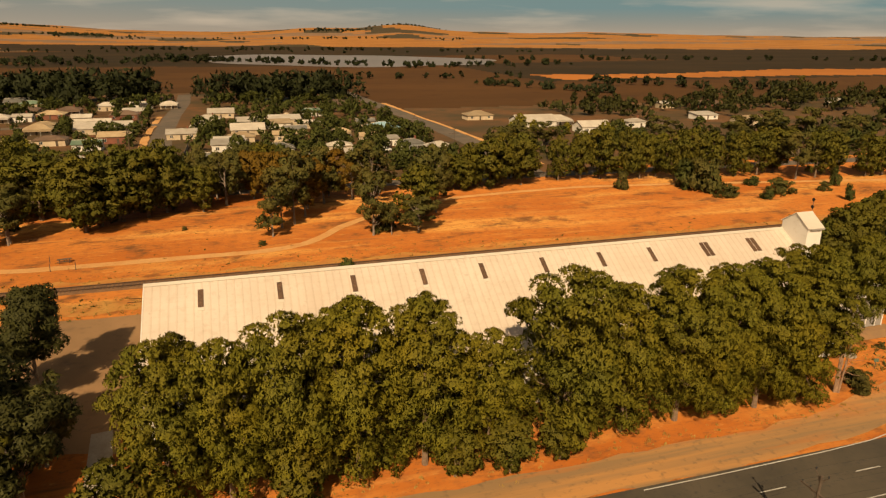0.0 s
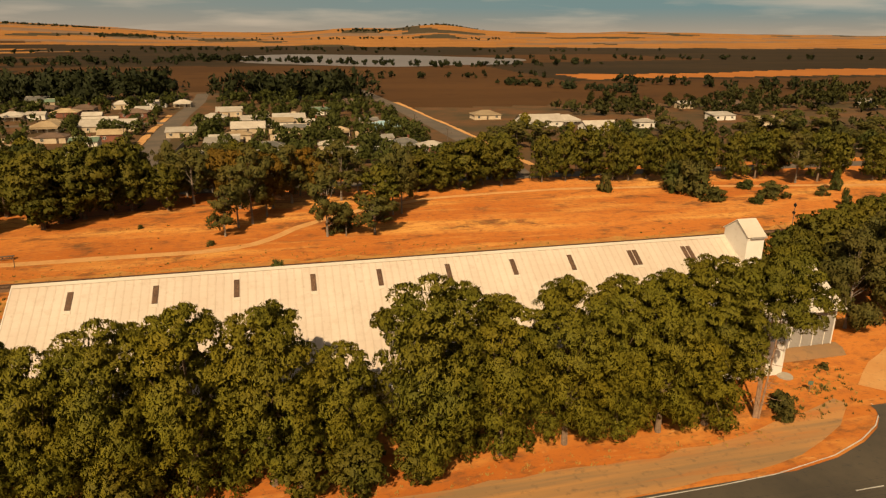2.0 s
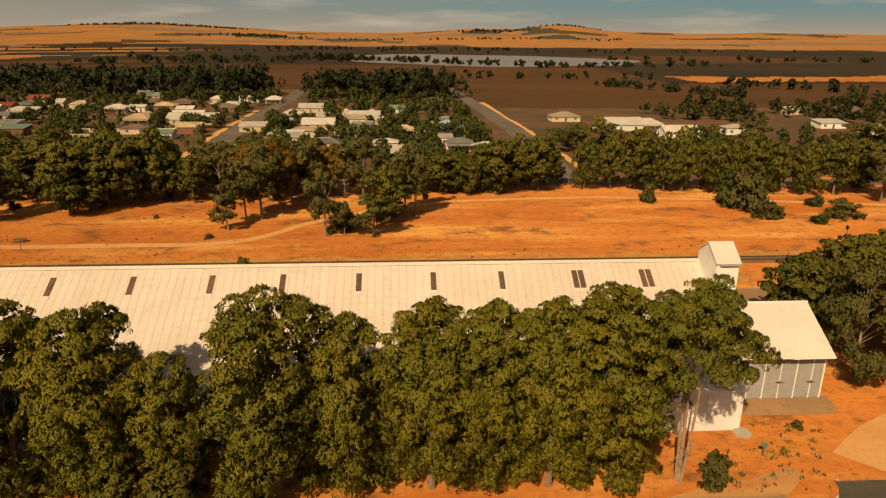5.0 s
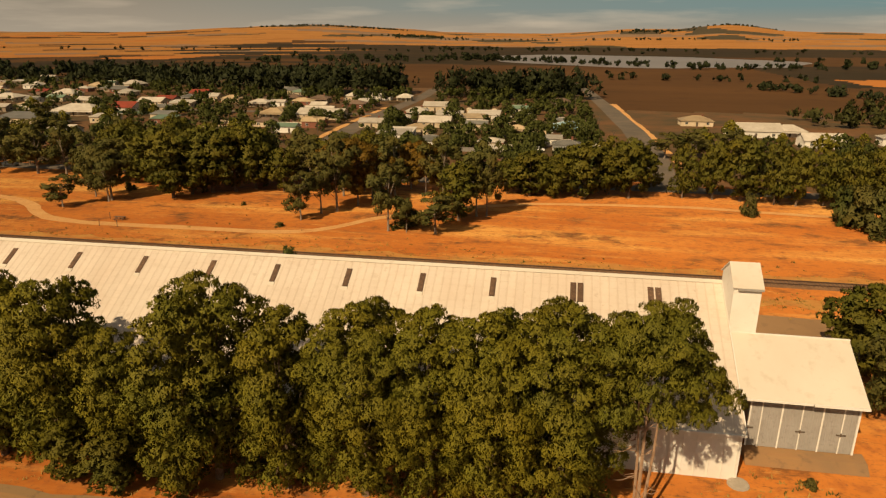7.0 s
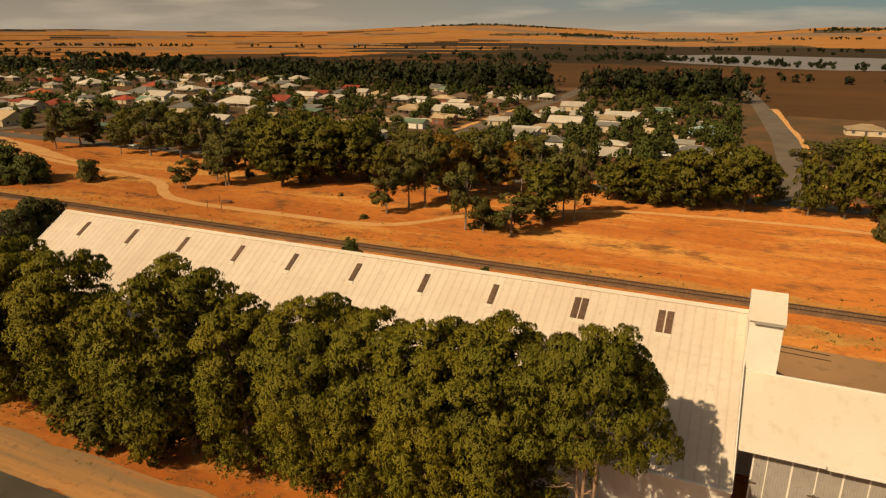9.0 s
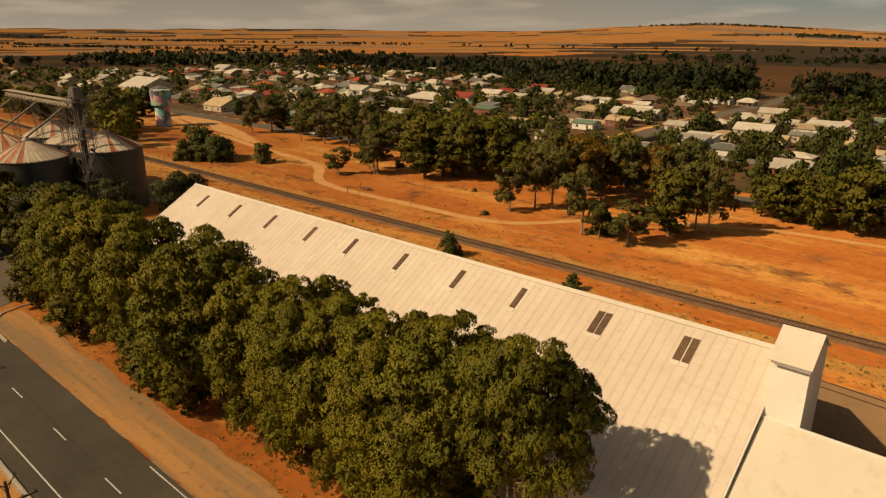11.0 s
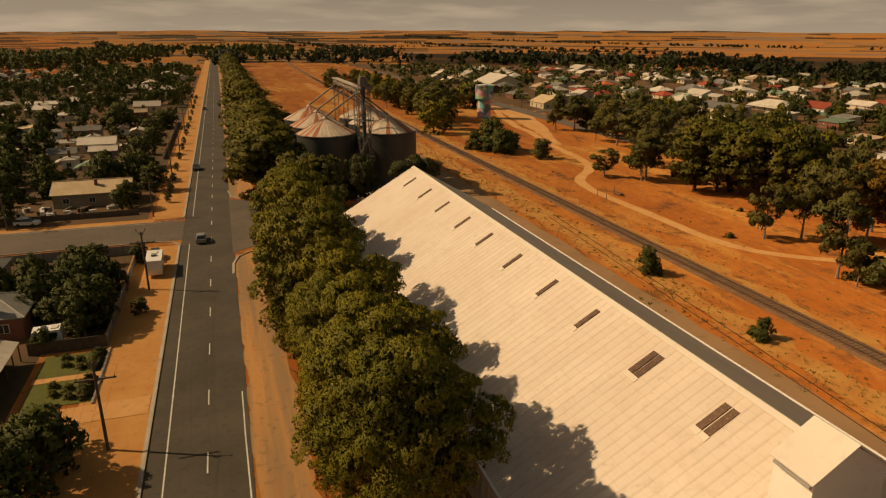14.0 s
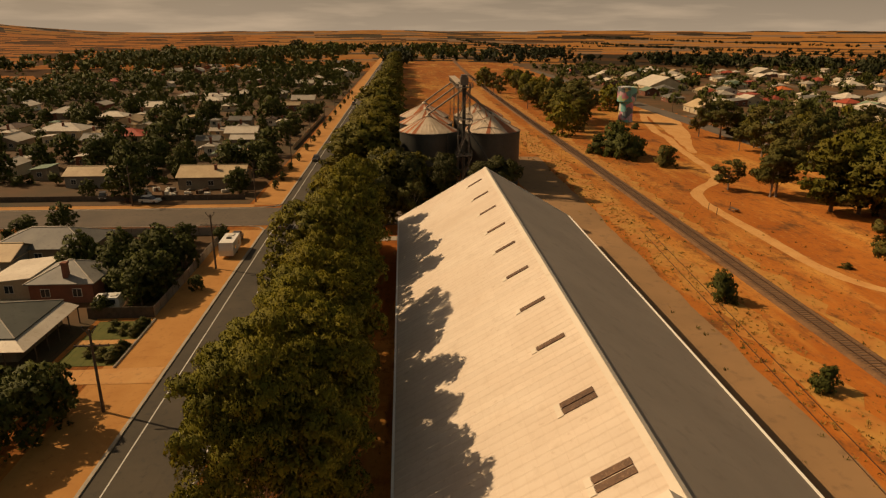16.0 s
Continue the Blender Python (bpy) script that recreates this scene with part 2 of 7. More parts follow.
SILO_RUST = surface("silo_roof_rust", (0.34, 0.10, 0.045), (0.45, 0.17, 0.08), 0.6, (0.22, 0.07, 0.035), 2.0, 0.85, piece=0.2)
GLASS_DARK = surface("window_glass", (0.025, 0.030, 0.034), (0.05, 0.055, 0.055), 0.6, (0.02, 0.022, 0.025), 3.0, 0.08, spec=0.6, bumpy=0)
DARK = surface("dark_interior", (0.02, 0.017, 0.014), (0.03, 0.025, 0.02), 0.6, (0.012, 0.01, 0.009), 3.0, 0.9)
GRASS = surface("watered_lawn", (0.085, 0.095, 0.014), (0.115, 0.112, 0.018), 0.8, (0.060, 0.060, 0.012), 5.0, 0.9, bumpy=0.6)
RED_PAINT = surface("red_paint", (0.36, 0.06, 0.035), (0.28, 0.05, 0.03), 0.8, (0.2, 0.04, 0.03), 4.0, 0.5)
VAN_WHITE = surface("van_white", (0.74, 0.72, 0.66), (0.66, 0.63, 0.56), 0.8, (0.55, 0.5, 0.42), 5.0, 0.4)
RUBBER = surface("rubber", (0.02, 0.02, 0.02), (0.03, 0.03, 0.03), 3.0, None, 9.0, 0.9)
ROOFS = {k: surface("roof_" + k, a, b, 0.25, c, 1.6, 0.6, 0.05, 0.15, piece=0.28) for k, a, b, c in (
    ("zinc", (0.52, 0.46, 0.37), (0.42, 0.36, 0.28), (0.33, 0.26, 0.19)), ("red", (0.36, 0.065, 0.035), (0.27, 0.055, 0.03), (0.2, 0.05, 0.03)),
    ("green", (0.15, 0.21, 0.14), (0.11, 0.17, 0.11), (0.10, 0.13, 0.09)), ("tan", (0.46, 0.34, 0.20), (0.36, 0.25, 0.14), (0.28, 0.18, 0.10)),
    ("grey", (0.135, 0.13, 0.112), (0.20, 0.185, 0.155), (0.10, 0.09, 0.075)), ("blue", (0.28, 0.44, 0.48), (0.23, 0.37, 0.41), (0.18, 0.28, 0.31)),
    ("slate", (0.058, 0.062, 0.050), (0.080, 0.082, 0.066), (0.045, 0.045, 0.036)), ("orange", (0.58, 0.15, 0.045), (0.46, 0.12, 0.04), (0.34, 0.09, 0.03)), ("brown", (0.19, 0.12, 0.075), (0.14, 0.09, 0.06), (0.10, 0.065, 0.04)))}
WALLS = {k: surface("wall_" + k, a, b, 0.4, c, 3.0, 0.9, piece=0.08) for k, a, b, c in (
    ("cream", (0.62, 0.50, 0.34), (0.52, 0.40, 0.26), (0.40, 0.30, 0.19)), ("white", (0.74, 0.69, 0.60), (0.65, 0.60, 0.50), (0.5, 0.44, 0.35)),
    ("stone", (0.33, 0.25, 0.17), (0.25, 0.18, 0.12), (0.18, 0.13, 0.085)), ("brick", (0.27, 0.10, 0.06), (0.20, 0.08, 0.05), (0.14, 0.06, 0.04)),
    ("grey", (0.27, 0.24, 0.20), (0.21, 0.18, 0.15), (0.15, 0.13, 0.11)))}


def soil_material():
    """Red earth with paler sandy sweeps, straw and darker scrub."""
    m, n, l, p = nodes_of("red_earth")
    pos = n.new("ShaderNodeNewGeometry").outputs["Position"]
    col, f0 = noise_mix(n, l, (0.389, 0.112, 0.024), (0.497, 0.170, 0.039), 0.022, 0.40, 0.60, 6.0, pos, stretch_=(0.5, 1.3, 1))
    col, f1 = noise_mix(n, l, col, (0.576, 0.271, 0.073), 0.050, 0.50, 0.64, 6.0, pos, stretch_=(0.35, 1.5, 1))
    col, f2 = noise_mix(n, l, col, (0.153, 0.063, 0.023), 0.10, 0.54, 0.64, 8.0, pos, 0.72, stretch_=(0.8, 1.2, 1))
    col, _ = noise_mix(n, l, col, (0.524, 0.228, 0.065), 0.30, 0.60, 0.74, 3.0, pos, stretch_=(0.10, 1.0, 1))
    col, _ = noise_mix(n, l, col, (0.172, 0.072, 0.026), 0.42, 0.62, 0.78, 3.0, pos, stretch_=(0.12, 1.0, 1))
    col, f3 = noise_mix(n, l, col, (0.316, 0.102, 0.030), 0.6, 0.5, 0.75, 4.0, pos)
    col, _ = noise_mix(n, l, col, (0.140, 0.066, 0.026), 1.1, 0.56, 0.68, 6.0, pos, 0.75, stretch_=(0.5, 1.2, 1))
    col, _ = noise_mix(n, l, col, (0.540, 0.265, 0.085), 0.75, 0.60, 0.72, 6.0, pos, 0.7, stretch_=(0.4, 1.4, 1))
    col, f4 = noise_mix(n, l, col, (0.180, 0.081, 0.037), 2.6, 0.58, 0.80, 4.0, pos)
    l.new(col, p.inputs["Base Color"])
    p.inputs["Roughness"].default_value, p.inputs["Specular IOR Level"].default_value = 0.95, 0.1
    p.inputs["Diffuse Roughness"].default_value = 0.85
    bump(n, l, p, f3, 0.4, 0.12)
    return m


def field_material(name, a, b, c, scale=0.006, rows_=0.0):
    m, n, l, p = nodes_of(name)
    pos = n.new("ShaderNodeNewGeometry").outputs["Position"]
    col, _ = noise_mix(n, l, a, b, scale, 0.38, 0.64, 7.0, pos, stretch_=(0.6, 1.6, 1))
    col, f = noise_mix(n, l, col, c, scale * 6, 0.55, 0.78, 6.0, pos)
    l.new(col, p.inputs["Base Color"])
    p.inputs["Roughness"].default_value, p.inputs["Specular IOR Level"].default_value = 1.0, 0.05
    p.inputs["Diffuse Roughness"].default_value = 0.4
    return m


TOWN_SOIL = surface("yard_soil", (0.064, 0.044, 0.017), (0.150, 0.066, 0.023), 0.035, (0.045, 0.042, 0.016), 0.12, 0.95, dist=0.05)
FAR_PLAIN = field_material("far_plain", (0.19, 0.120, 0.075), (0.25, 0.150, 0.088), (0.11, 0.072, 0.050), 0.003)
SOIL = soil_material()
FALLOW = field_material("fallow_field", (0.075, 0.037, 0.016), (0.098, 0.047, 0.019), (0.055, 0.029, 0.015))
STUBBLE = field_material("stubble_field", (0.375, 0.165, 0.050), (0.285, 0.118, 0.035), (0.43, 0.21, 0.076), 0.009)
RED_FIELD = field_material("red_field", (0.42, 0.15, 0.040), (0.33, 0.12, 0.034), (0.28, 0.105, 0.035))
# dark bands of the plain: cloud shadow put into the ground colour
SHADED_PLAIN = field_material("cloud_shaded_plain", (0.034, 0.025, 0.015), (0.050, 0.032, 0.017), (0.022, 0.019, 0.012))
WOODLAND = field_material("wooded_rise", (0.060, 0.048, 0.028), (0.085, 0.062, 0.034), (0.045, 0.038, 0.022), 0.02)
DRY_GRASS = surface("dry_grass", (0.47, 0.235, 0.060), (0.42, 0.150, 0.036), 0.22, (0.22, 0.12, 0.035), 0.8, 0.95, dist=0.1)
LAKE = surface("salt_lake", (0.23, 0.20, 0.185), (0.19, 0.165, 0.15), 0.004, (0.16, 0.135, 0.12), 0.02, 0.5, bumpy=0)


# ---- building helpers ----
class Geo:
    """Collects points and faces of one mesh."""

    def __init__(self):
        self.v, self.f, self.m = [], [], []

    def add(self, pts, faces, mat=0):
        k = len(self.v)
        self.v.extend(tuple(p) for p in pts)
        self.f.extend(tuple(k + i for i in q) for q in faces)
        self.m.extend([mat] * len(faces))

    def box(self, x0, x1, y0, y1, z0, z1, mat=0):
        self.add([(x0, y0, z0), (x1, y0, z0), (x1, y1, z0), (x0, y1, z0), (x0, y0, z1), (x1, y0, z1), (x1, y1, z1), (x0, y1, z1)],
                 [(3, 2, 1, 0), (4, 5, 6, 7), (0, 1, 5, 4), (1, 2, 6, 5), (2, 3, 7, 6), (3, 0, 4, 7)], mat)

    def slab(self, quad, thick, mat=0):
        """A sheet of that thickness hung below four corner points."""
        a = [Vector(p) for p in quad]
        n = (a[1] - a[0]).cross(a[3] - a[0]).normalized() * thick
        self.add(a + [p - n for p in a], [(0, 1, 2, 3), (7, 6, 5, 4), (0, 4, 5, 1), (1, 5, 6, 2), (2, 6, 7, 3), (3, 7, 4, 0)], mat)

    def beam(self, a, b, w, mat=0, sides=4, w2=None):
        """A bar or tapered tube from a to b."""
        a, b = Vector(a), Vector(b)
        d = (b - a).normalized()
        u = d.cross(Vector((0, 0, 1)) if abs(d.z) < 0.95 else Vector((1, 0, 0))).normalized()
        s = d.cross(u)
        w2 = w if w2 is None else w2
        pts = []
        for c, r in ((a, w), (b, w2)):
            for i in range(sides):
                t = 2 * math.pi * (i + 0.5) / sides
                pts.append(c + (u * math.cos(t) + s * math.sin(t)) * r)
        faces = [(i, (i + 1) % sides, sides + (i + 1) % sides, sides + i) for i in range(sides)]
        self.add(pts, faces + [tuple(range(sides))[::-1], tuple(range(sides, 2 * sides))], mat)

    def turned(self, c, profile, sides=24, mat=0, a0=0.0, a1=2 * math.pi):
        """A body of revolution about the upright through c; profile: (radius, height)."""
        full = abs(a1 - a0 - 2 * math.pi) < 1e-6
        cols = sides if full else sides + 1
        pts = [(c[0] + r * math.cos(a0 + (a1 - a0) * i / sides), c[1] + r * math.sin(a0 + (a1 - a0) * i / sides), c[2] + z) for r, z in profile for i in range(cols)]
        faces = []
        for j in range(len(profile) - 1):
            for i in range(sides):
                k = (i + 1) % cols
                faces.append((j * cols + i, j * cols + k, (j + 1) * cols + k, (j + 1) * cols + i))
        self.add(pts, faces, mat)

    def mesh(self, name, mats, smooth=False):
        me = bpy.data.meshes.new(name)
        me.from_pydata(self.v, [], self.f)
        for mt in mats:
            me.materials.append(mt)
        if len(mats) > 1:
            me.polygons.foreach_set("material_index", self.m)
        if smooth:
            me.polygons.foreach_set("use_smooth", [True] * len(me.polygons))
        me.update()
        return me


def part(name, geo, material, parent=None, label="", at=None, smooth=False):
    """Links a mesh as one object under a thing or a part."""
    mats = material if isinstance(material, list) else [material]
    me = geo.mesh(name, mats, smooth) if isinstance(geo, Geo) else geo
    ob = new(name, me)
    if parent is not None:
        ob.parent = parent
    if at is not None:
        ob.matrix_basis = at
    if label:
        ob["label"] = label
    return ob


def thing(name, m, label, category, group="", kind=""):
    ob = new(name)
    ob.matrix_basis = m
    ob.empty_display_size = 0.5
    return tagged(ob, label, category, group, kind)


def setting(name, geo, material, label, category, smooth=False):
    return tagged(part(name, geo, material, smooth=smooth), label, category, kind="structure")


def smooth01(t):
    t = min(max(t, 0.0), 1.0)
    return t * t * (3 - 2 * t)


def bell(a, mid, wide):
    return math.exp(-((a - mid) / wide) ** 2)


def hill_height(x, y):
    r, az = math.hypot(x - 40, y - 90), math.degrees(math.atan2(x - 40, y - 90))
    far = smooth01((r - 1900) / 2700)
    if far <= 0:
        return 0.0
    top = 22 + 52 * bell(az, 13.0, 3.6) + 30 * bell(az, 5.8, 3.5) + 50 * bell(az, -21, 9) + 20 * bell(az, -62, 22) + 14 * bell(az, -92, 16) + 88 * bell(az, -126, 8) + 14 * bell(az, 30, 6) + 12 * bell(az, 20, 3)
    top += 16 * noise.noise(Vector((x * 0.0011, y * 0.0011, 3.0))) + 7 * noise.noise(Vector((x * 0.004, y * 0.004, 7.0)))
    return max(top, 4.0) * far


def ground_z(x, y):
    """The lie of the land: level by the road, falling gently beyond the railway, rising to far hills."""
    t = (y - 105) / 12
    fall = 12 * math.log1p(math.exp(t)) if t < 30 else y - 105
    fall = fall if y < 380 else 275 + 45 * smooth01((y - 380) / 110)
    return -0.018 * fall + hill_height(x, y)


def ribbon(pts, lift=0.03, wobble=0.0, seed=1, step=6.0, across=2):
    """A strip of ground along (x, y, width) points, following the land."""
    rng = random.Random(seed)
    fine = []
    for (x0, y0, w0), (x1, y1, w1) in zip(pts, pts[1:]):
        k = max(1, int(math.hypot(x1 - x0, y1 - y0) / step))
        fine += [(x0 + (x1 - x0) * i / k, y0 + (y1 - y0) * i / k, w0 + (w1 - w0) * i / k) for i in range(k)]
    fine.append(pts[-1])
    if wobble:
        sm = [fine[0]]
        for a, b, c in zip(fine, fine[1:], fine[2:]):
            sm.append(((a[0] + 2 * b[0] + c[0]) / 4, (a[1] + 2 * b[1] + c[1]) / 4, b[2]))
        fine = sm + [fine[-1]]
    g = Geo()
    rows_ = []
    for i, (x, y, w) in enumerate(fine):
        a, b = fine[max(i - 1, 0)], fine[min(i + 1, len(fine) - 1)]
        d = Vector((b[0] - a[0], b[1] - a[1], 0)).normalized()
        s = Vector((-d.y, d.x, 0))
        l, r = w / 2 + rng.uniform(-wobble, wobble), w / 2 + rng.uniform(-wobble, wobble)
        rows_.append([Vector((x, y, 0)) + s * (l - (l + r) * j / across) for j in range(across + 1)])
    p = [Vector((q.x, q.y, ground_z(q.x, q.y) + lift)) for row in rows_ for q in row]
    c = across + 1
    g.add(p, [(i * c + j + 1, i * c + j, (i + 1) * c + j, (i + 1) * c + j + 1) for i in range(len(rows_) - 1) for j in range(across)])
    g.f = [q[::-1] for q in g.f]
    return g


# ---- the land: one sheet to the horizon ----
# wooded patches on the far rises: bearings and distances
HILL_WOODS = ((-23.5, -15.9, 3900, 4500), (-13.9, -9.6, 2900, 3350), (5.4, 8.6, 3500, 4050), (9.8, 12.5, 3300, 3700), (10.0, 18.6, 4300, 4700), (-2.5, 0.3, 2350, 2600), (19.5, 22, 4000, 4400), (-96, -84, 3000, 3300), (-136, -119, 3500, 4700))


def field_of(x, y):
    """Which soil, crop or cloud-darkened ground lies at a place (index into the ground's materials)."""
    r, az = math.hypot(x - 40, y - 90), math.degrees(math.atan2(x - 40, y - 90))
    wob = 40 * noise.noise(Vector((x * 0.006, y * 0.006, 0)))
    for a0, a1, r0, r1 in HILL_WOODS:
        inside = min((az - a0) / (a1 - a0), (a1 - az) / (a1 - a0), (r - r0) / (r1 - r0), (r1 - r) / (r1 - r0))
        if inside > -0.2 and inside + 0.45 * noise.noise(Vector((x * 0.004, y * 0.004, 9.0))) > 0.06:
            return 5
    cell = noise.cell(Vector((math.floor((x + 0.25 * y) / 520) + 0.5, math.floor((y - 0.2 * x) / 310) + 0.5, 2.5)))
    # bands reach raggedly into each other across the far plain
    if az + 18 * noise.noise(Vector((math.log(max(r, 1)) * 11, az * 0.05, 3.3))) > -24 and r > 340:
        if y > 2020 + 3 * wob - 4 * x * 0.05:
            if noise.noise(Vector((x * 0.0032, y * 0.0019, 5.0))) > 0.36 + 0.1 * smooth01((r - 4400) / 500):
                return 5
            return 7 if noise.noise(Vector((x * 0.0010, y * 0.0055, 1.7))) > 0.22 else 2
        # index 4 carries the painted cloud shadow across the middle distance
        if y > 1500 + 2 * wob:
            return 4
        if x > 330 and 640 + 0.05 * x + 0.5 * wob < y < 720 + 0.07 * x + 0.9 * wob and (x > 420 or wob > -8):
            return 3
        if x > 300 and y > 640:
            return 4 if cell < 0.55 else 1
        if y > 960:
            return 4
        if y > 430 and x > 98 - 0.06 * (y - 430):
            return 1
        if y > 570:
            return 1
        return 6 if y > 212 else 0
    # straight-edged paddocks of the western and southern plain
    if az < -101 + 0.12 * wob and 560 < r + wob < 3300:
        return 3 if noise.noise(Vector((r * 0.012, az * 0.25, 8.0))) < 0.02 else 1
    if r > 620 and (y > 560 or r > 820):
        if az > -66 and x < -560 and 1200 < r + 2.2 * wob < 1400 and wob > 0:
            return 3
        if r < 1300 and az > -75:
            if 760 < r + 0.5 * wob < 900 and -57 < az < -47:
                return 3
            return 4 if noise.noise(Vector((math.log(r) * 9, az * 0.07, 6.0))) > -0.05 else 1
        # far paddocks lie in long ragged bands, warmer towards the north
        band = math.floor(math.log(r) * 22 + 0.02 * wob)
        pick = noise.cell(Vector((band + 0.5, math.floor(az / 5.5 + 3.7 * (band % 3)) + 0.5, 2.5)))
        warm = smooth01((az + 92) / 62)
        if pick < 0.06 + 0.24 * warm:
            return 2
        if pick < 0.13 + 0.34 * warm:
            return 3
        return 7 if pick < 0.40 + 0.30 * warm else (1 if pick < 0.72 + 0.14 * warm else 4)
    if y > 212:
        return 6
    return 0


def build_ground():
    g = Geo()
    cx, cy = 40.0, 90.0
    radii = [9.0 * i for i in range(1, 45)]
    while radii[-1] < 4860:
        radii.append(radii[-1] * 1.024)
    azs = []
    a = -180.0
    while a < 180:
        azs.append(a)
        a += 0.5 if -128 < a < 62 else 3.0
    na = len(azs)
    pts = [(cx, cy, ground_z(cx, cy))]
    for r in radii:
        for a in azs:
            x, y = cx + r * math.sin(radians(a)), cy + r * math.cos(radians(a))
            pts.append((x, y, ground_z(x, y)))
    faces = [(0, 1 + (i + 1) % na, 1 + i) for i in range(na)]
    mats = [0] * na
    for j in range(len(radii) - 1):
        rm = (radii[j] + radii[j + 1]) / 2
        for i in range(na):
            k = (i + 1) % na
            o, q = 1 + j * na, 1 + (j + 1) * na
            faces.append((o + i, o + k, q + k, q + i))
            am = azs[i] + (0.25 if -128 < azs[i] < 62 else 1.5)
            mats.append(field_of(cx + rm * math.sin(radians(am)), cy + rm * math.cos(radians(am))))
    g.v, g.f, g.m = pts, faces, mats
    setting("ground", g, [SOIL, FALLOW, STUBBLE, RED_FIELD, SHADED_PLAIN, WOODLAND, TOWN_SOIL, FAR_PLAIN], "red earth plain with fallow, stubble and cloud-darkened fields rising to low hills", "ground", smooth=True)


build_ground()

# darker yard soil of the southern blocks
for k, (x0, x1) in enumerate(((-560, -38), (-17.5, 24.5), (24.5, 160))):
    top = 35.8 if k == 2 else 42.6
    blocks = ribbon([((x0 + x1) / 2, top, x1 - x0), ((x0 + x1) / 2, -190, x1 - x0)], 0.012, step=30)
    setting("ground_yards_%d" % (k + 1), blocks, TOWN_SOIL, "brown yard soil of the house blocks", "ground")

# the pale salt lake beyond the fields
g = Geo()
shore = []
for i in range(48):
    t = 2 * math.pi * i / 48
    rr = 1 + 0.06 * math.sin(3 * t + 1) + 0.05 * math.sin(7 * t)
    dx = 238 * math.cos(t) * rr
    shore.append((172 + dx, 1150 + 215 * math.sin(t) * rr - 0.25 * dx))
g.add([(x, y, ground_z(x, y) + 0.25) for x, y in shore], [tuple(range(48))])
tagged(part("water", g, LAKE), "pale shallow salt lake beyond the fields", "lake", kind="structure")

# ---- roads, tracks and yard ----
setting("road", ribbon([(-1500, 54.6, 9.2), (200, 54.6, 9.2)], 0.04, step=60), ASPHALT, "grey two-lane asphalt road with worn edges", "road")
setting("road_side_street", ribbon([(-27.2, 50.0, 14.0), (-27.2, -260, 12.0)], 0.035), OLD_ASPHALT, "wide worn asphalt side street", "road")
setting("road_town_street", ribbon([(-17, 207, 9), (-19.5, 235, 9), (-23.8, 269, 9), (-29, 345, 9), (-30.5, 420, 9), (-30, 500, 9), (-33, 560, 9)], 0.05), OLD_ASPHALT, "grey asphalt street between houses", "road")
setting("road_field_street", ribbon([(95.5, 207, 10), (97.5, 225, 10), (100.5, 266, 10), (100.6, 338, 10), (96.4, 433, 10), (90, 540, 8), (80, 650, 6)], 0.05), OLD_ASPHALT, "grey asphalt street running to the fields", "road")
setting("road_main_street", ribbon([(-600, 213, 9), (-260, 208, 10), (-130, 205, 9), (-20, 207, 8), (96, 207, 8), (260, 200, 8)], 0.05), OLD_ASPHALT, "asphalt street behind the tree belt", "road")
setting("road_cross_street", ribbon([(-600, 392, 8), (-30, 383, 8)], 0.05), OLD_ASPHALT, "narrow asphalt cross street among houses", "road")
setting("road_school_street", ribbon([(-210, 214, 8), (-214, 520, 8)], 0.05), OLD_ASPHALT, "narrow asphalt street among houses", "road")
g = Geo()
bend_in = [(58, 58.4), (63.3, 58.55), (70, 58.85), (78, 60.1), (83, 61.8), (86.4, 63.6), (88.4, 65.3), (89.4, 66.8), (89.5, 67.7)]
far_side = [(104, 58.4)] * 3 + [(104, 60), (104, 61.5), (104, 63.5), (104, 65.2), (104, 66.6), (104, 67.6)]
g.add([(x, y, 0.045) for x, y in bend_in] + [(x, y, 0.045) for x, y in far_side], [(i, 9 + i, 10 + i, i + 1) for i in range(8)])
setting("road_apron", g, ASPHALT, "asphalt mouth of the side turning", "road")
setting("road_entry", ribbon([(-30, 59.0, 42), (-30, 62, 38), (-30, 66, 33), (-30, 74, 22), (-29, 84, 16)], 0.045, 0.3, step=2), OLD_ASPHALT, "worn asphalt entry to the silo yard", "road")
setting("shoulder", ribbon([(-1000, 62.0, 6.6), (-52, 62.0, 6.6)], 0.025, 0.5, 3), SHOULDER, "tan gravel road shoulder", "gravel")
setting("shoulder_by_shed", ribbon([(-8, 61.6, 5.0), (30, 61.6, 5.0), (60, 61.9, 5.0), (74, 63.6, 5.4), (82, 66.2, 4.0), (87, 69.2, 1.6)], 0.028, 0.5, 4, step=3), SHOULDER, "tan gravel road shoulder beside the trees", "gravel")
setting("footpath", ribbon([(-1000, 46.6, 6.2), (-37, 46.6, 6.2)], 0.03, 0.15, 5), VERGE, "orange sand footpath beside the kerb", "footpath")
setting("footpath_by_houses", ribbon([(-17, 46.0, 7.4), (140, 46.0, 7.4)], 0.03, 0.12, 6), VERGE, "orange sand verge with a driveway", "footpath")
setting("yard", ribbon([(-95, 113, 12), (-30, 112.6, 11.5), (60, 112.2, 11), (98, 111.5, 12), (150, 108, 14)], 0.03, 0.5, 7), YARD, "brown compacted yard along the shed", "yard")
setting("yard_west", ribbon([(-42, 96, 14), (-9, 96, 34)], 0.026, 0.4, 8, step=4), YARD, "brown compacted yard between shed and silos", "yard")
setting("concrete_strip", ribbon([(-9.8, 72.5, 2.6), (-11.2, 84.0, 2.2)], 0.05, step=2), CONCRETE, "pale concrete strip at the end of the shed", "pavement")
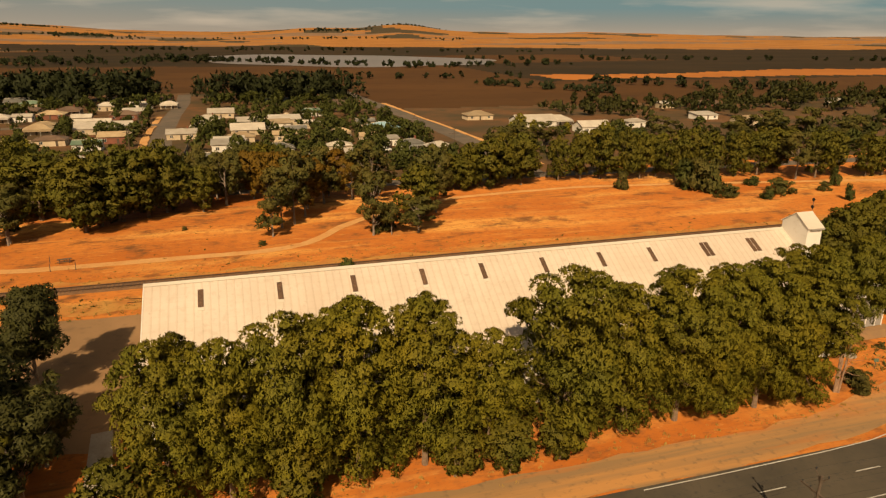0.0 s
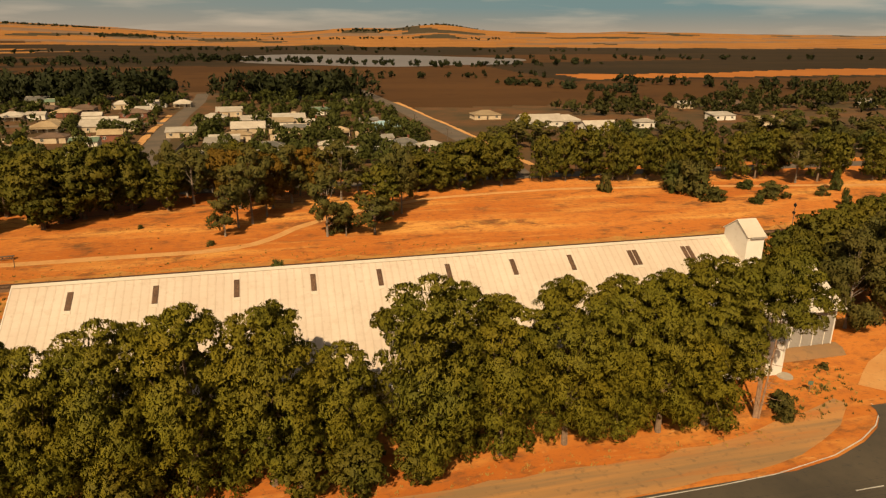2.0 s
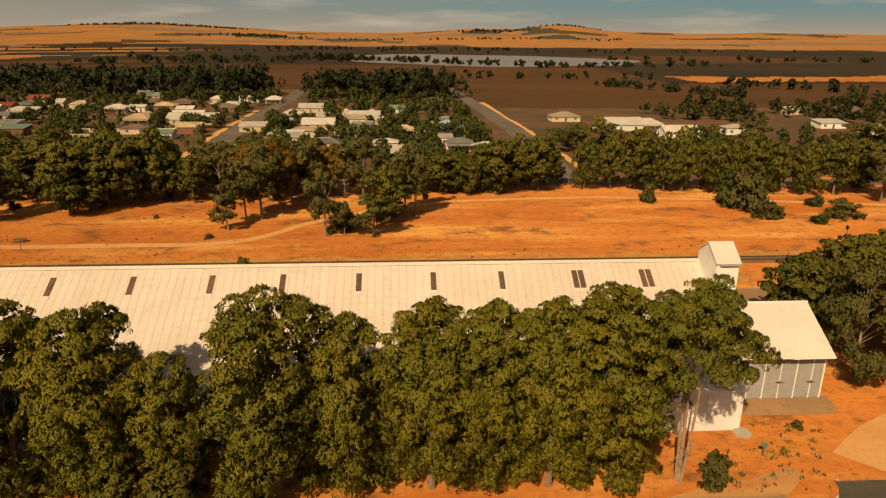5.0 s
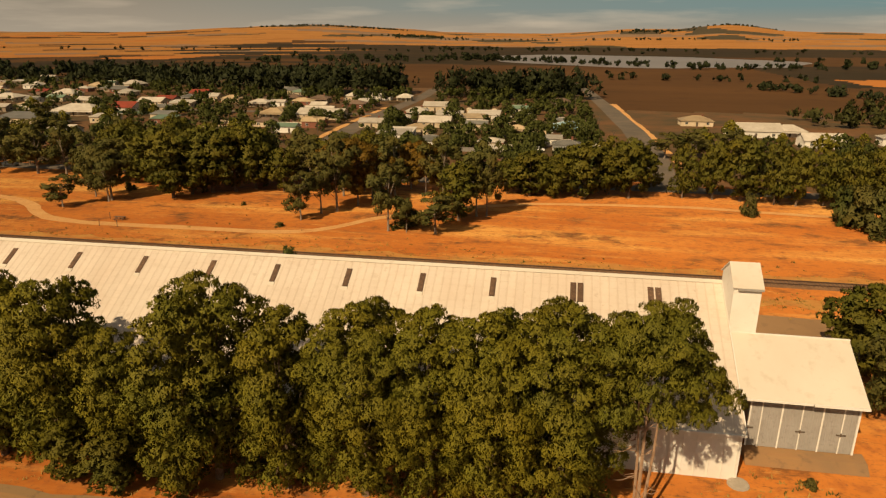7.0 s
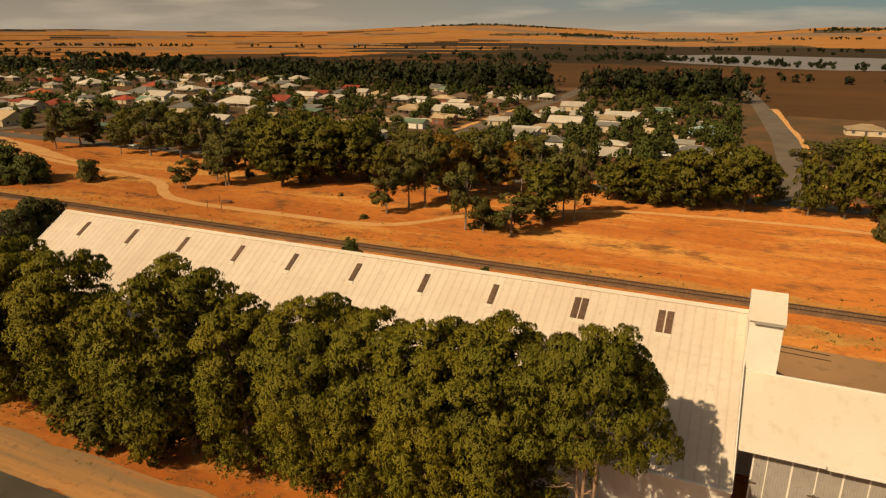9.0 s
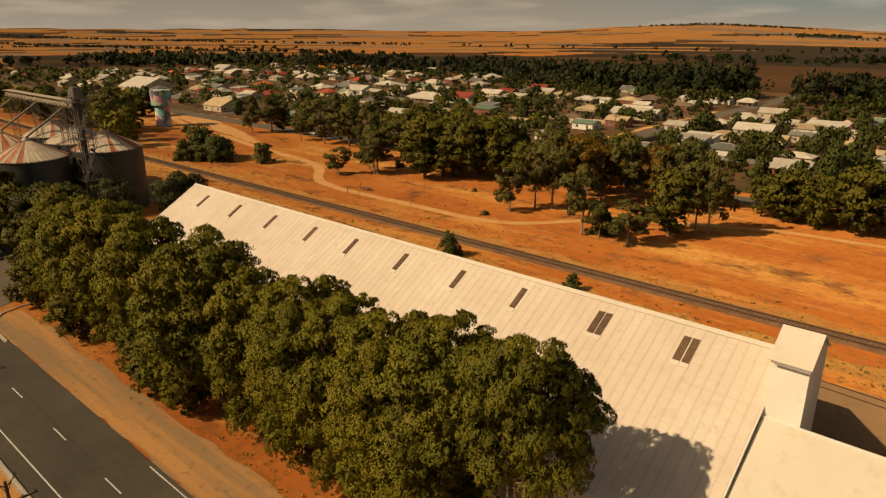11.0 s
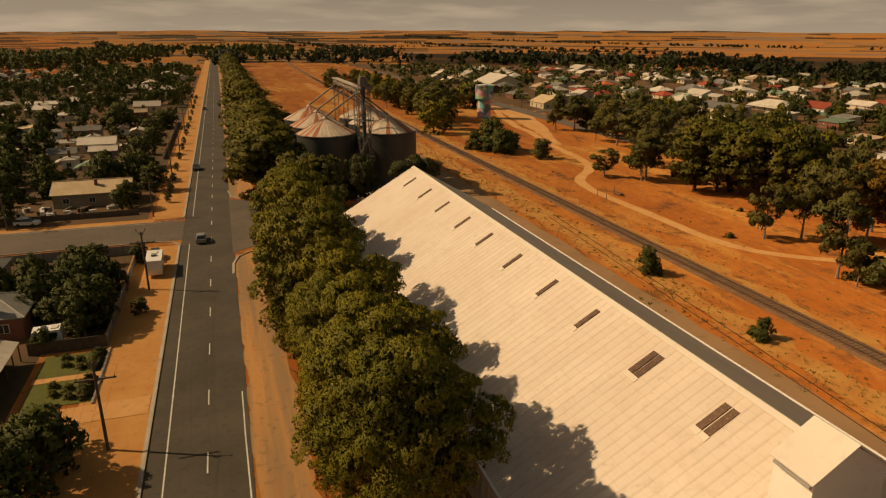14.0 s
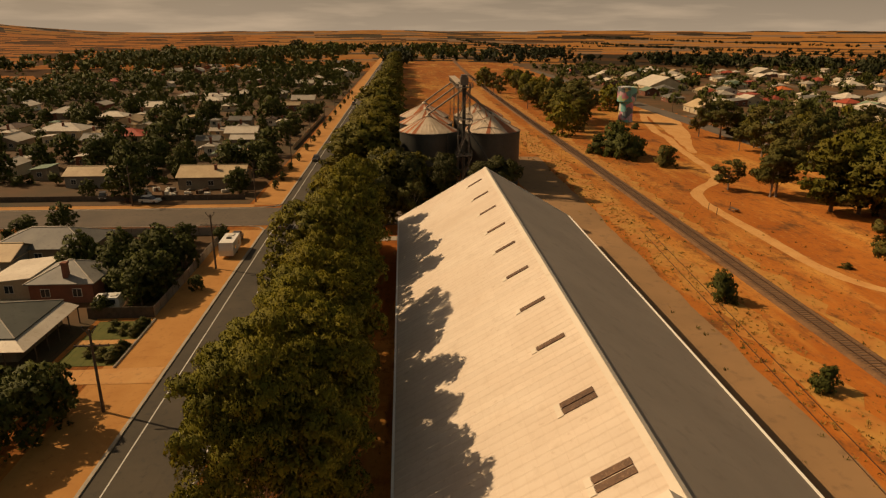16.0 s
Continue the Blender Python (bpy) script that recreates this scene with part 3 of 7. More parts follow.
setting("grass_strip", ribbon([(-420, 122.5, 7), (-120, 122.5, 6.5), (-30, 122.4, 6.0), (30, 123.2, 5.0), (110, 123.4, 4.0)], 0.02, 1.3, 9, step=3), DRY_GRASS, "yellow dry grass beside the railway", "grass")
setting("grass_beyond", ribbon([(-300, 136.5, 3.5), (-100, 136.2, 4.0), (0, 135.6, 2.4), (60, 135.4, 3.4), (190, 135.8, 2.6)], 0.02, 1.2, 19, step=3), DRY_GRASS, "thin dry grass beyond the railway", "grass")
setting("dirt_road", ribbon([(97.5, 66.8, 15), (100, 69.5, 14), (105, 74, 11), (112, 78.5, 10), (124, 84, 9), (142, 90, 8), (175, 97, 8)], 0.03, 0.6, 10, step=3), SAND, "orange unsealed side road", "road")
setting("path", ribbon([(-232, 200, 3.0), (-192, 187, 3.4), (-151, 177.5, 3.4), (-138, 177, 3.2), (-116, 171.8, 2.8), (-94, 168.2, 2.8), (-78, 166.2, 3.0), (-66.7, 163.5, 3), (-58.3, 158.5, 3), (-52.4, 152.8, 3), (-46, 148.4, 2.9), (-37, 146.3, 2.7), (-25, 146.2, 2.6), (-7, 146.4, 2.6), (3.4, 146.2, 2.6), (13.2, 147.2, 2.5), (17.5, 149.3, 2.4), (21.9, 154.7, 2.4), (26.4, 161, 2.4), (32.8, 167, 2.4), (42, 174, 2.4), (54.9, 179.8, 2.4), (60.8, 182.6, 2.4), (71, 183.8, 2.4), (84.2, 185.2, 2.4), (102, 185.9, 2.4), (114, 184, 2.4), (132, 182, 2.4), (190, 171, 2.6), (300, 157, 2.6)], 0.03, 0.18, 11, step=2.5), SAND, "pale winding sand walking path", "path")
setting("path_link", ribbon([(-104, 172.5, 2), (-150, 186, 8), (-190, 196, 12), (-235, 205, 10)], 0.024, 0.5, 13, step=4), SAND, "wide sandy verge beside the town street", "verge")
setting("verge_east", ribbon([(106.5, 225, 2.4), (107, 300, 2.6), (106, 350, 3), (103.6, 396, 3.6), (101, 470, 4)], 0.03, 0.5, 14), SAND, "orange sand verge beside the street", "verge")
setting("verge_west", ribbon([(-25.5, 225, 3), (-30.5, 268, 3), (-35.8, 345, 3), (-37, 420, 3)], 0.03, 0.4, 15), SAND, "orange sand verge beside the street", "verge")
setting("footpath_side", ribbon([(-36, 44, 3.2), (-36.2, -200, 3.2)], 0.03, 0.2, 16), VERGE, "orange sand verge of the side street", "footpath")


def kerb(name, pts, label):
    g = Geo()
    for (x0, y0), (x1, y1) in zip(pts, pts[1:]):
        d = Vector((x1 - x0, y1 - y0, 0)).normalized()
        s = Vector((-d.y, d.x, 0))
        a, b = Vector((x0, y0, 0)), Vector((x1, y1, 0))
        prof = [(-0.30, 0.045), (-0.06, 0.06), (-0.02, 0.17), (0.16, 0.17), (0.18, 0.0)]
        p = [a + s * o + Vector((0, 0, h)) for o, h in prof] + [b + s * o + Vector((0, 0, h)) for o, h in prof]
        g.add(p, [(i, 5 + i, 6 + i, i + 1) for i in range(4)])
    return setting(name, g, CONCRETE, label, "kerb")


kerb("kerb_houses", [(-1000, 49.8), (-37, 49.8)], "pale concrete kerb and gutter")
kerb("kerb_verge", [(-17, 49.8), (140, 49.8)], "pale concrete kerb and gutter with dark joints")
kerb("kerb_corner", [(-17, 49.8), (-19, 48.6), (-20.0, 46.0), (-20.2, 30), (-20.4, -100)], "pale concrete kerb round the street corner")
kerb("kerb_far_corner", [(-34.4, -100), (-34.3, 44), (-35.2, 48.4), (-37, 49.8)], "pale concrete kerb round the street corner")
nose = [(2.0, 58.9), (-3, 59.0), (-6.5, 59.8), (-8.6, 61.6), (-9.4, 64), (-9.6, 66.5)]
kerb("kerb_nose", nose[::-1], "pale concrete kerb nose of the silo entry")
kerb("kerb_nose_far", [(-48.5, 66), (-50.2, 61.8), (-53.5, 59.6), (-60, 59.0)], "pale concrete kerb nose of the silo entry")


def painted(name, pts, w, label):
    return setting(name, ribbon([(x, y, w) for x, y in pts], 0.052, step=200), PAINT_WHITE, label, "road marking")


painted("edge_line", [(-1200, 51.3), (-37, 51.5)], 0.13, "white painted edge line, worn")
painted("edge_line_near", [(-17, 51.5), (140, 51.9)], 0.13, "white painted edge line, worn")
painted("edge_line_curve", [(41, 58.75), (50, 58.75), (63.3, 58.9), (70, 59.2), (78, 60.5), (83, 62.2), (86.7, 64.1), (88.8, 65.8), (89.9, 67.2), (89.95, 68.0)], 0.13, "white painted edge line curving into the side turning")
dash_geo = Geo()
dash_geo.add([(-1.6, -0.065, 0.052), (1.6, -0.065, 0.052), (1.6, 0.065, 0.052), (-1.6, 0.065, 0.052)], [(0, 1, 2, 3)])
dash_mesh = dash_geo.mesh("dash", [PAINT_WHITE])
line = thing("centre_line", pose(0, 0, 0), "broken white centre line of the road", "road marking", kind="structure")
for k in range(60):
    part("dash", dash_mesh, None, line, at=pose(101.2 - 12 * k, 55.3, 0))


# ---- railway ----
def railway(name, y, x0, x1, label, ballast=True, bend=0.0, slant=0.0):
    track = thing(name, pose(0, 0, 0), label, "railway", kind="structure")

    def along(x):
        return y + slant * x + bend * max(0.0, -x - 150) ** 2

    xs = [x0 + (x1 - x0) * i / 60 for i in range(61)]
    if ballast:
        g = Geo()
        prof = [(-2.5, -0.12), (-1.6, 0.22), (1.6, 0.22), (2.5, -0.12)]
        g.add([(x, along(x) + o, ground_z(x, along(x)) + h) for x in xs for o, h in prof], [(i * 4 + j + 1, i * 4 + j, i * 4 + 4 + j, i * 4 + 5 + j) for i in range(60) for j in range(3)])
        g.f = [q[::-1] for q in g.f]
        part("ballast", g, BALLAST, track)
    top = 0.22 if ballast else 0.0
    g = Geo()
    n = int((min(x1, 160) - max(x0, -500)) / 0.68)
    for i in range(n):
        x = max(x0, -500) + 0.68 * i
        z = ground_z(x, along(x)) + top
        g.box(x - 0.12, x + 0.12, along(x) - 1.3, along(x) + 1.3, z - 0.05, z + 0.05)
    if ballast:
        tagged(part("sleepers", g, SLEEPER, track), kind="stuff")
    for o in (-0.8, 0.8):
        g = Geo()
        for a, b in zip(xs, xs[1:]):
            za, zb = ground_z(a, along(a)) + top + 0.12, ground_z(b, along(b)) + top + 0.12
            g.beam((a, along(a) + o, za), (b, along(b) + o, zb), 0.075 if ballast else 0.05)
        part("rail", g, RUSTY, track)
    return track


railway("railway_track", 132.4, -900, 260, "rusty main railway line on dark stone ballast", bend=0.00003)
railway("railway_siding", 123.3, -14, 96, "disused siding half buried in the yard", ballast=False, slant=-0.078)


# ---- the grain shed ----
SX0, SX1, SY0, SY1, SYR, SZR, SZE = -6.1, 84.7, 76.25, 106.95, 91.6, 14.02, 5.0
SLOPE = (SZR - SZE) / (SYR - SY0)


def roof_z(y):
    return SZE + SLOPE * (y - SY0) if y < SYR else SZE + SLOPE * (SY1 - y) * (SYR - SY0) / (SY1 - SYR)


shed = thing("grain_shed", pose(0, 0, 0), "very long white-roofed iron grain shed beside the railway", "shed")
wall_in = 0.35
for y, nm in ((SY0 + wall_in, "wall"), (SY1 - wall_in, "wall")):
    g = Geo()
    g.box(SX0 + 0.15, SX1 - 0.15, y - 0.1, y + 0.1, 0, roof_z(SY0 + wall_in) - 0.12)
    xx = SX0 + 0.4
    sgn = -1 if y < SYR else 1
    while xx < SX1 - 0.3:
        g.box(xx - 0.05, xx + 0.05, min(y + sgn * 0.1, y + sgn * 0.17), max(y + sgn * 0.1, y + sgn * 0.17), 0.1, roof_z(SY0 + wall_in) - 0.25)
        xx += 1.2
    part(nm, g, WHITE_WALL, shed)
for x in (SX0 + 0.25, SX1 - 0.25):
    g = Geo()
    e = roof_z(SY0 + wall_in) - 0.12
    a = [(SY0 + wall_in + 0.1, 0), (SY1 - wall_in - 0.1, 0), (SY1 - wall_in - 0.1, e), (SYR, SZR - 0.12), (SY0 + wall_in + 0.1, e)]
    g.add([(x - 0.1, p, z) for p, z in a] + [(x + 0.1, p, z) for p, z in a], [(4, 3, 2, 1, 0), (5, 6, 7, 8, 9)] + [(i, (i + 1) % 5, 5 + (i + 1) % 5, 5 + i) for i in range(5)])
    part("end_wall", g, WHITE_WALL, shed)

# roof sheets of the sunny slope, lapped row over row
NCOL, NROW = 100, 3
cw = (SX1 - SX0) / NCOL
rl = (SYR - SY0) / NROW


def roof_sheet(width, run, rise, laps=6):
    """One strip of lapped sheets: a raised side seam, stepped laps and a thickness."""
    g = Geo()
    prof = [(0, 0.03), (0.06, 0.028), (0.14, 0.0), (width - 0.08, 0.0), (width, 0.03)]
    n = len(prof)
    rows_ = []
    for k in range(laps):
        rows_ += [(k / laps, 0.046), ((k + 1) / laps, 0.034)]
    g.add([(x, run * u, rise * u + z + e) for u, e in rows_ for x, z in prof], [(j * n + i, j * n + i + 1, j * n + n + i + 1, j * n + n + i) for j in range(len(rows_) - 1) for i in range(n - 1)])
    return g


south_sheet = roof_sheet(cw, rl, rl * SLOPE).mesh("roof_sheet", [ROOF_SHEET])
south = part("south_roof", Geo(), WHITE_ROOF, shed, "cream-white painted corrugated roof slope")
g = Geo()
g.slab([(SX0, SY0, SZE), (SX1, SY0, SZE), (SX1, SYR, SZR), (SX0, SYR, SZR)], 0.08)
south.data = g.mesh("south_roof", [WHITE_ROOF])
north = part("north_roof", Geo(), SHADED_ROOF, shed, "dull grey shaded roof slope")
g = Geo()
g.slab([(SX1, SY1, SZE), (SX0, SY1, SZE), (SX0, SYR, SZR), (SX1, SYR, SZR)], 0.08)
north.data = g.mesh("north_roof", [SHADED_ROOF])
g = Geo()
for s in (-1, 1):
    g.slab([(SX0 - 0.05, SYR, SZR + 0.16), (SX0 - 0.05, SYR + s * 0.42, SZR + 0.16 - 0.42 * SLOPE), (SX1 + 0.05, SYR + s * 0.42, SZR + 0.16 - 0.42 * SLOPE), (SX1 + 0.05, SYR, SZR + 0.16)][::s], 0.02)
part("ridge_cap", g, WHITE_ROOF, shed)
for y, s in ((SY1, 1), (SY0, -1)):
    g = Geo()
    g.box(SX0 - 0.1, SX1 + 0.1, min(y, y + s * 0.22), max(y, y + s * 0.22), SZE - 0.14, SZE + 0.06)
    part("gutter", g, WHITE_WALL, shed, "white eaves gutter")
for x in (SX0 - 0.06, SX1 + 0.02):
    g = Geo()
    for ya, za, yb, zb in ((SY0, SZE, SYR, SZR), (SYR, SZR, SY1, SZE)):
        g.slab([(x, ya, za + 0.14), (x + 0.1, ya, za + 0.14), (x + 0.1, yb, zb + 0.14), (x, yb, zb + 0.14)], 0.3)
    part("barge_board", g, WHITE_WALL, shed)
sk_geo = Geo()
sl = 2.23
sk_geo.slab([(-0.31, 0, 0.16), (0.31, 0, 0.16), (0.31, sl, sl * SLOPE + 0.16), (-0.31, sl, sl * SLOPE + 0.16)], 0.08)
sk_mesh = sk_geo.mesh("skylight", [SKYLIGHT])
fr_geo = Geo()
fr_geo.slab([(-0.38, -0.42, 0.13 - 0.42 * SLOPE), (0.38, -0.42, 0.13 - 0.42 * SLOPE), (0.38, -0.03, 0.13), (-0.38, -0.03, 0.13)], 0.06)
fr_mesh = fr_geo.mesh("skylight_frame", [WHITE_ROOF])
for x in (0.13, 9.15, 18.09, 26.97, 35.04, 43.77, 52.41, 60.41, 69.13, 69.90, 77.26, 78.05):
    s = part("skylight", sk_mesh, None, shed, "brown weathered ribbed skylight", at=pose(x, 88.0, roof_z(88.0)))
    part("apron_flashing", fr_mesh, None, s)

# elevator house on the ridge end
TX0, TX1, TY0, TYR, TY1 = 84.75, 87.40, 86.7, 89.18, 91.66
house_top = thing("elevator_house", pose(0, 0, 0), "tall white gabled elevator house at the shed's end", "tower")
g = Geo()
a = [(TY0, 0.0), (TY1, 0.0), (TY1, 15.30), (TYR, 16.93), (TY0, 15.30)]
g.add([(TX0, p, z) for p, z in a] + [(TX1, p, z) for p, z in a], [(4, 3, 2, 1, 0), (5, 6, 7, 8, 9)] + [(i, (i + 1) % 5, 5 + (i + 1) % 5, 5 + i) for i in range(5)])
part("body", g, WHITE_WALL, house_top)
for s, ye in ((-1, TY0 - 0.28), (1, TY1 + 0.28)):
    g = Geo()
    q = [(TX0 - 0.15, TYR, 17.13), (TX1 + 0.15, TYR, 17.13), (TX1 + 0.15, ye, 15.26), (TX0 - 0.15, ye, 15.26)]
    g.slab(q[::-1] if s < 0 else q, 0.09)
    part("roof", g, WHITE_ROOF, house_top)
g = Geo()
g.box(TX0 + 0.3, TX1 + 0.1, TY0 - 0.42, TY0 - 0.28, 15.06, 15.22)
part("gutter", g, GREY_DOOR, house_top, "dark eaves gutter")

# annexe with sliding doors
AX0, AX1 = 84.85, 96.1
annex = thing("unloading_annexe", pose(0, 0, 0), "white-roofed unloading annexe with tall grey sliding doors", "shed")
AYB, AZB, AYF, AZF = 86.45, 10.45, 79.85, 6.75
FW = 81.1                       # the front wall
g = Geo()
g.slab([(AX0, AYF, AZF), (AX1, AYF, AZF), (AX1, AYB, AZB), (AX0, AYB, AZB)], 0.10)
part("roof", g, WHITE_ROOF, annex)
g = Geo()
g.box(AX0 - 0.05, AX1 + 0.08, AYB - 0.02, AYB + 0.16, AZB - 0.3, AZB + 0.08)
part("roof_edge", g, WHITE_WALL, annex)
for k, (x0, x1) in enumerate(((AX0 + 0.1, AX0 + 6.4), (AX0 + 6.5, AX1))):
    g = Geo()
    g.box(x0, x1, AYF - 0.16, AYF - 0.01, AZF - 0.16 - 0.07 * k, AZF + 0.0)
    part("gutter", g, WHITE_WALL, annex, "white gutter along the annexe eave")
g = Geo()
rise = (AZB - AZF) / (AYB - AYF)
for x in (AX0 + 0.05, AX1 - 0.2):
    a = [(FW, 0.0), (AYB, 0.0), (AYB, AZB - 0.15), (FW, AZF + (FW - AYF) * rise - 0.15)]
    g.add([(x, p, z) for p, z in a] + [(x + 0.18, p, z) for p, z in a], [(3, 2, 1, 0), (4, 5, 6, 7)] + [(i, (i + 1) % 4, 4 + (i + 1) % 4, 4 + i) for i in range(4)])
g.box(AX0 + 0.23, AX1 - 0.2, AYB - 0.2, AYB - 0.02, 0, AZB - 0.3)
g.box(AX0 + 0.23, AX1 - 0.2, FW + 0.1, FW + 0.3, 6.4, AZF + (FW - AYF) * rise - 0.15)
part("wall", g, WHITE_WALL, annex)
g = Geo()
g.box(AX0 - 0.1, AX0 + 0.05, AYF, FW + 0.1, 0, 4.4)
part("side_wall", g, WHITE_WALL, annex)
DX0, DX1 = 86.3, AX1 - 0.22
edges = [DX0 + (DX1 - DX0) * u for u in (0.0, 0.11, 0.30, 0.49, 0.68, 0.87, 1.0)]
for i in range(6):
    x, xe = edges[i], edges[i + 1]
    g = Geo()
    ribs = max(2, int((xe - x - 0.1) / 0.2))
    prof = []
    for k in range(ribs):
        xr, wr = x + 0.05 + (xe - x - 0.1) * k / ribs, (xe - x - 0.1) / ribs
        prof += [(xr, FW + 0.02), (xr + wr * 0.7, FW + 0.02), (xr + wr * 0.78, FW - 0.02), (xr + wr * 0.92, FW - 0.02)]
    prof.append((xe - 0.05, FW + 0.02))
    prof += [(xe - 0.05, FW + 0.1), (x + 0.05, FW + 0.1)]
    np_ = len(prof)
    g.add([(px, py, 0.95) for px, py in prof] + [(px, py, 6.5) for px, py in prof], [(k, (k + 1) % np_, np_ + (k + 1) % np_, np_ + k) for k in range(np_)])
    d = part("door", g, GREY_DOOR, annex, "tall grey ribbed sliding door")
    g = Geo()
    wd = 0.05 if i % 2 else 0.07
    g.box(x - wd, x + wd, FW - 0.06, FW + 0.015, 0.92, 6.5)
    part("stile", g, WHITE_WALL, d, "white door stile")
    if i in (0, 3, 5):
        g = Geo()
        g.box(x - 0.42, x + 0.45, FW - 0.14, FW - 0.08, 2.95, 3.06)
        g.box(x - 0.05, x + 0.05, FW - 0.10, FW - 0.06, 2.8, 3.2)
        part("handle", g, TIMBER, d, "dark horizontal door bar")
        g = Geo()
        g.box(x - 0.35, x + 0.35, FW - 0.14, FW - 0.07, 5.85, 6.0)
        part("hanger", g, TIMBER, d, "dark door hanger")
g = Geo()
g.add([(86.0, 79.1, 0.0), (97.0, 79.1, 0.0), (97.0, 80.0, 0.75), (86.0, 80.0, 0.75), (86.0, FW + 0.3, 0.92), (97.0, FW + 0.3, 0.92), (86.0, FW + 0.3, 0.0), (97.0, FW + 0.3, 0.0)],
      [(0, 1, 2, 3), (3, 2, 5, 4), (0, 3, 4, 6), (1, 7, 5, 2), (6, 4, 5, 7)])
part("sill", g, GRAVEL, annex, "sand-dusted concrete ramp below the doors")
g = Geo()
g.turned((84.6, 75.9, 0), [(1.0, 0.0), (0.9, 0.2), (0.7, 0.28), (0.0, 0.3)], 14)
part("footing", g, CONCRETE, annex)
# small green sign on a post in the forecourt
sign = thing("signpost", pose(84.8, 72.0, 0, 0, 0, -20), "small green sign on a short post in the dirt", "sign")
g = Geo()
g.beam((0, 0, -0.2), (0, 0, 1.5), 0.05, sides=6)
part("post", g, GALV_DULL, sign)
g = Geo()
g.box(-0.3, 0.3, -0.07, -0.05, 1.0, 1.5)
part("sign_face", g, ROOFS["green"], sign, "plain green sign plate")

# sheets and slats of the roof come at the end of the file


# ---- silos ----
SR, SH = 7.1, 13.3
silo_wall, silo_ring, silo_cap = Geo(), Geo(), Geo()
prof = []
for i in range(22):
    z = SH * i / 21
    prof += [(SR, z), (SR + 0.04, z + SH / 42)] if i < 21 else [(SR, z)]
silo_wall.turned((0, 0, 0), prof, 56)
silo_ring.turned((0, 0, 0), [(SR, SH), (SR + 0.16, SH), (SR + 0.16, SH + 0.18), (SR, SH + 0.22)], 56)
silo_cap.turned((0, 0, 0), [(0.75, SH + 3.45), (0.78, SH + 3.75), (0.4, SH + 4.05), (0.02, SH + 4.1)], 16)
cap_panel = Geo()
NP = 40
pa = 2 * math.pi / NP
h0, h1 = SH + 0.16, SH + 3.55
cap_panel.add([((SR + 0.22) * math.cos(t), (SR + 0.22) * math.sin(t), h0 - 0.06 + e) for t, e in ((0, 0.07), (pa * 0.08, 0.0), (pa * 0.92, 0.0), (pa, 0.07))]
              + [(0.7 * math.cos(t), 0.7 * math.sin(t), h1 + e) for t, e in ((0, 0.07), (pa * 0.08, 0.02), (pa * 0.92, 0.02), (pa, 0.07))], [(0, 1, 5, 4), (1, 2, 6, 5), (2, 3, 7, 6)])
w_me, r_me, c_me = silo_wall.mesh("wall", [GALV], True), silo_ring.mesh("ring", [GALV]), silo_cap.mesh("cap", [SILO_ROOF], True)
p_clean, p_rust = cap_panel.mesh("roof_panel", [SILO_ROOF]), cap_panel.mesh("roof_panel", [SILO_RUST])
rng = random.Random(5)
SILOS = [(-57.5 - 15.2 * i, y) for i in range(3) for y in (83.4, 99.2)]
for k, (x, y) in enumerate(SILOS):
    silo = thing("silo", pose(x, y, 0), "round corrugated steel silo with a rust-streaked conical roof", "silo", "silos of the grain yard")
    part("wall", w_me, None, silo)
    part("rim", r_me, None, silo)
    part("cap", c_me, None, silo)
    for i in range(NP):
        rusty = rng.random() < (0.55 if y < 90 else 0.25)
        part("roof_panel", p_rust if rusty else p_clean, None, silo, at=pose(0, 0, 0, 0, 0, 360 / NP * i))
    g = Geo()
    for z in range(0, 26):
        g.beam((SR + 0.12, -0.22, 0.5 * z + 0.4), (SR + 0.12, 0.22, 0.5 * z + 0.4), 0.025)
    for s in (-0.22, 0.22):
        g.beam((SR + 0.12, s, 0.1), (SR + 0.12, s, SH + 0.6), 0.03)
    part("ladder", g, GALV_DULL, silo, at=pose(0, 0, 0, 0, 0, 40 + 70 * k))

# elevator, gantry and spouts between the two rows
lift = thing("grain_elevator", pose(-50.0, 91.6, 0), "tall galvanised lattice grain elevator with gantry and spouts", "elevator")


def lattice(g, x, y, w, z0, z1, step, t=0.07):
    c = [(x - w, y - w), (x + w, y - w), (x + w, y + w), (x - w, y + w)]
    for a in c:
        g.beam((*a, z0), (*a, z1), t)
    z = z0
    flip = False
    while z < z1 - 0.1:
        e = min(z + step, z1)
        for i in range(4):
            a, b = c[i], c[(i + 1) % 4]
            g.beam((*a, e), (*b, e), t * 0.7)
            g.beam((*(a if flip else b), z), (*(b if flip else a), e), t * 0.6)
        flip = not flip
        z = e


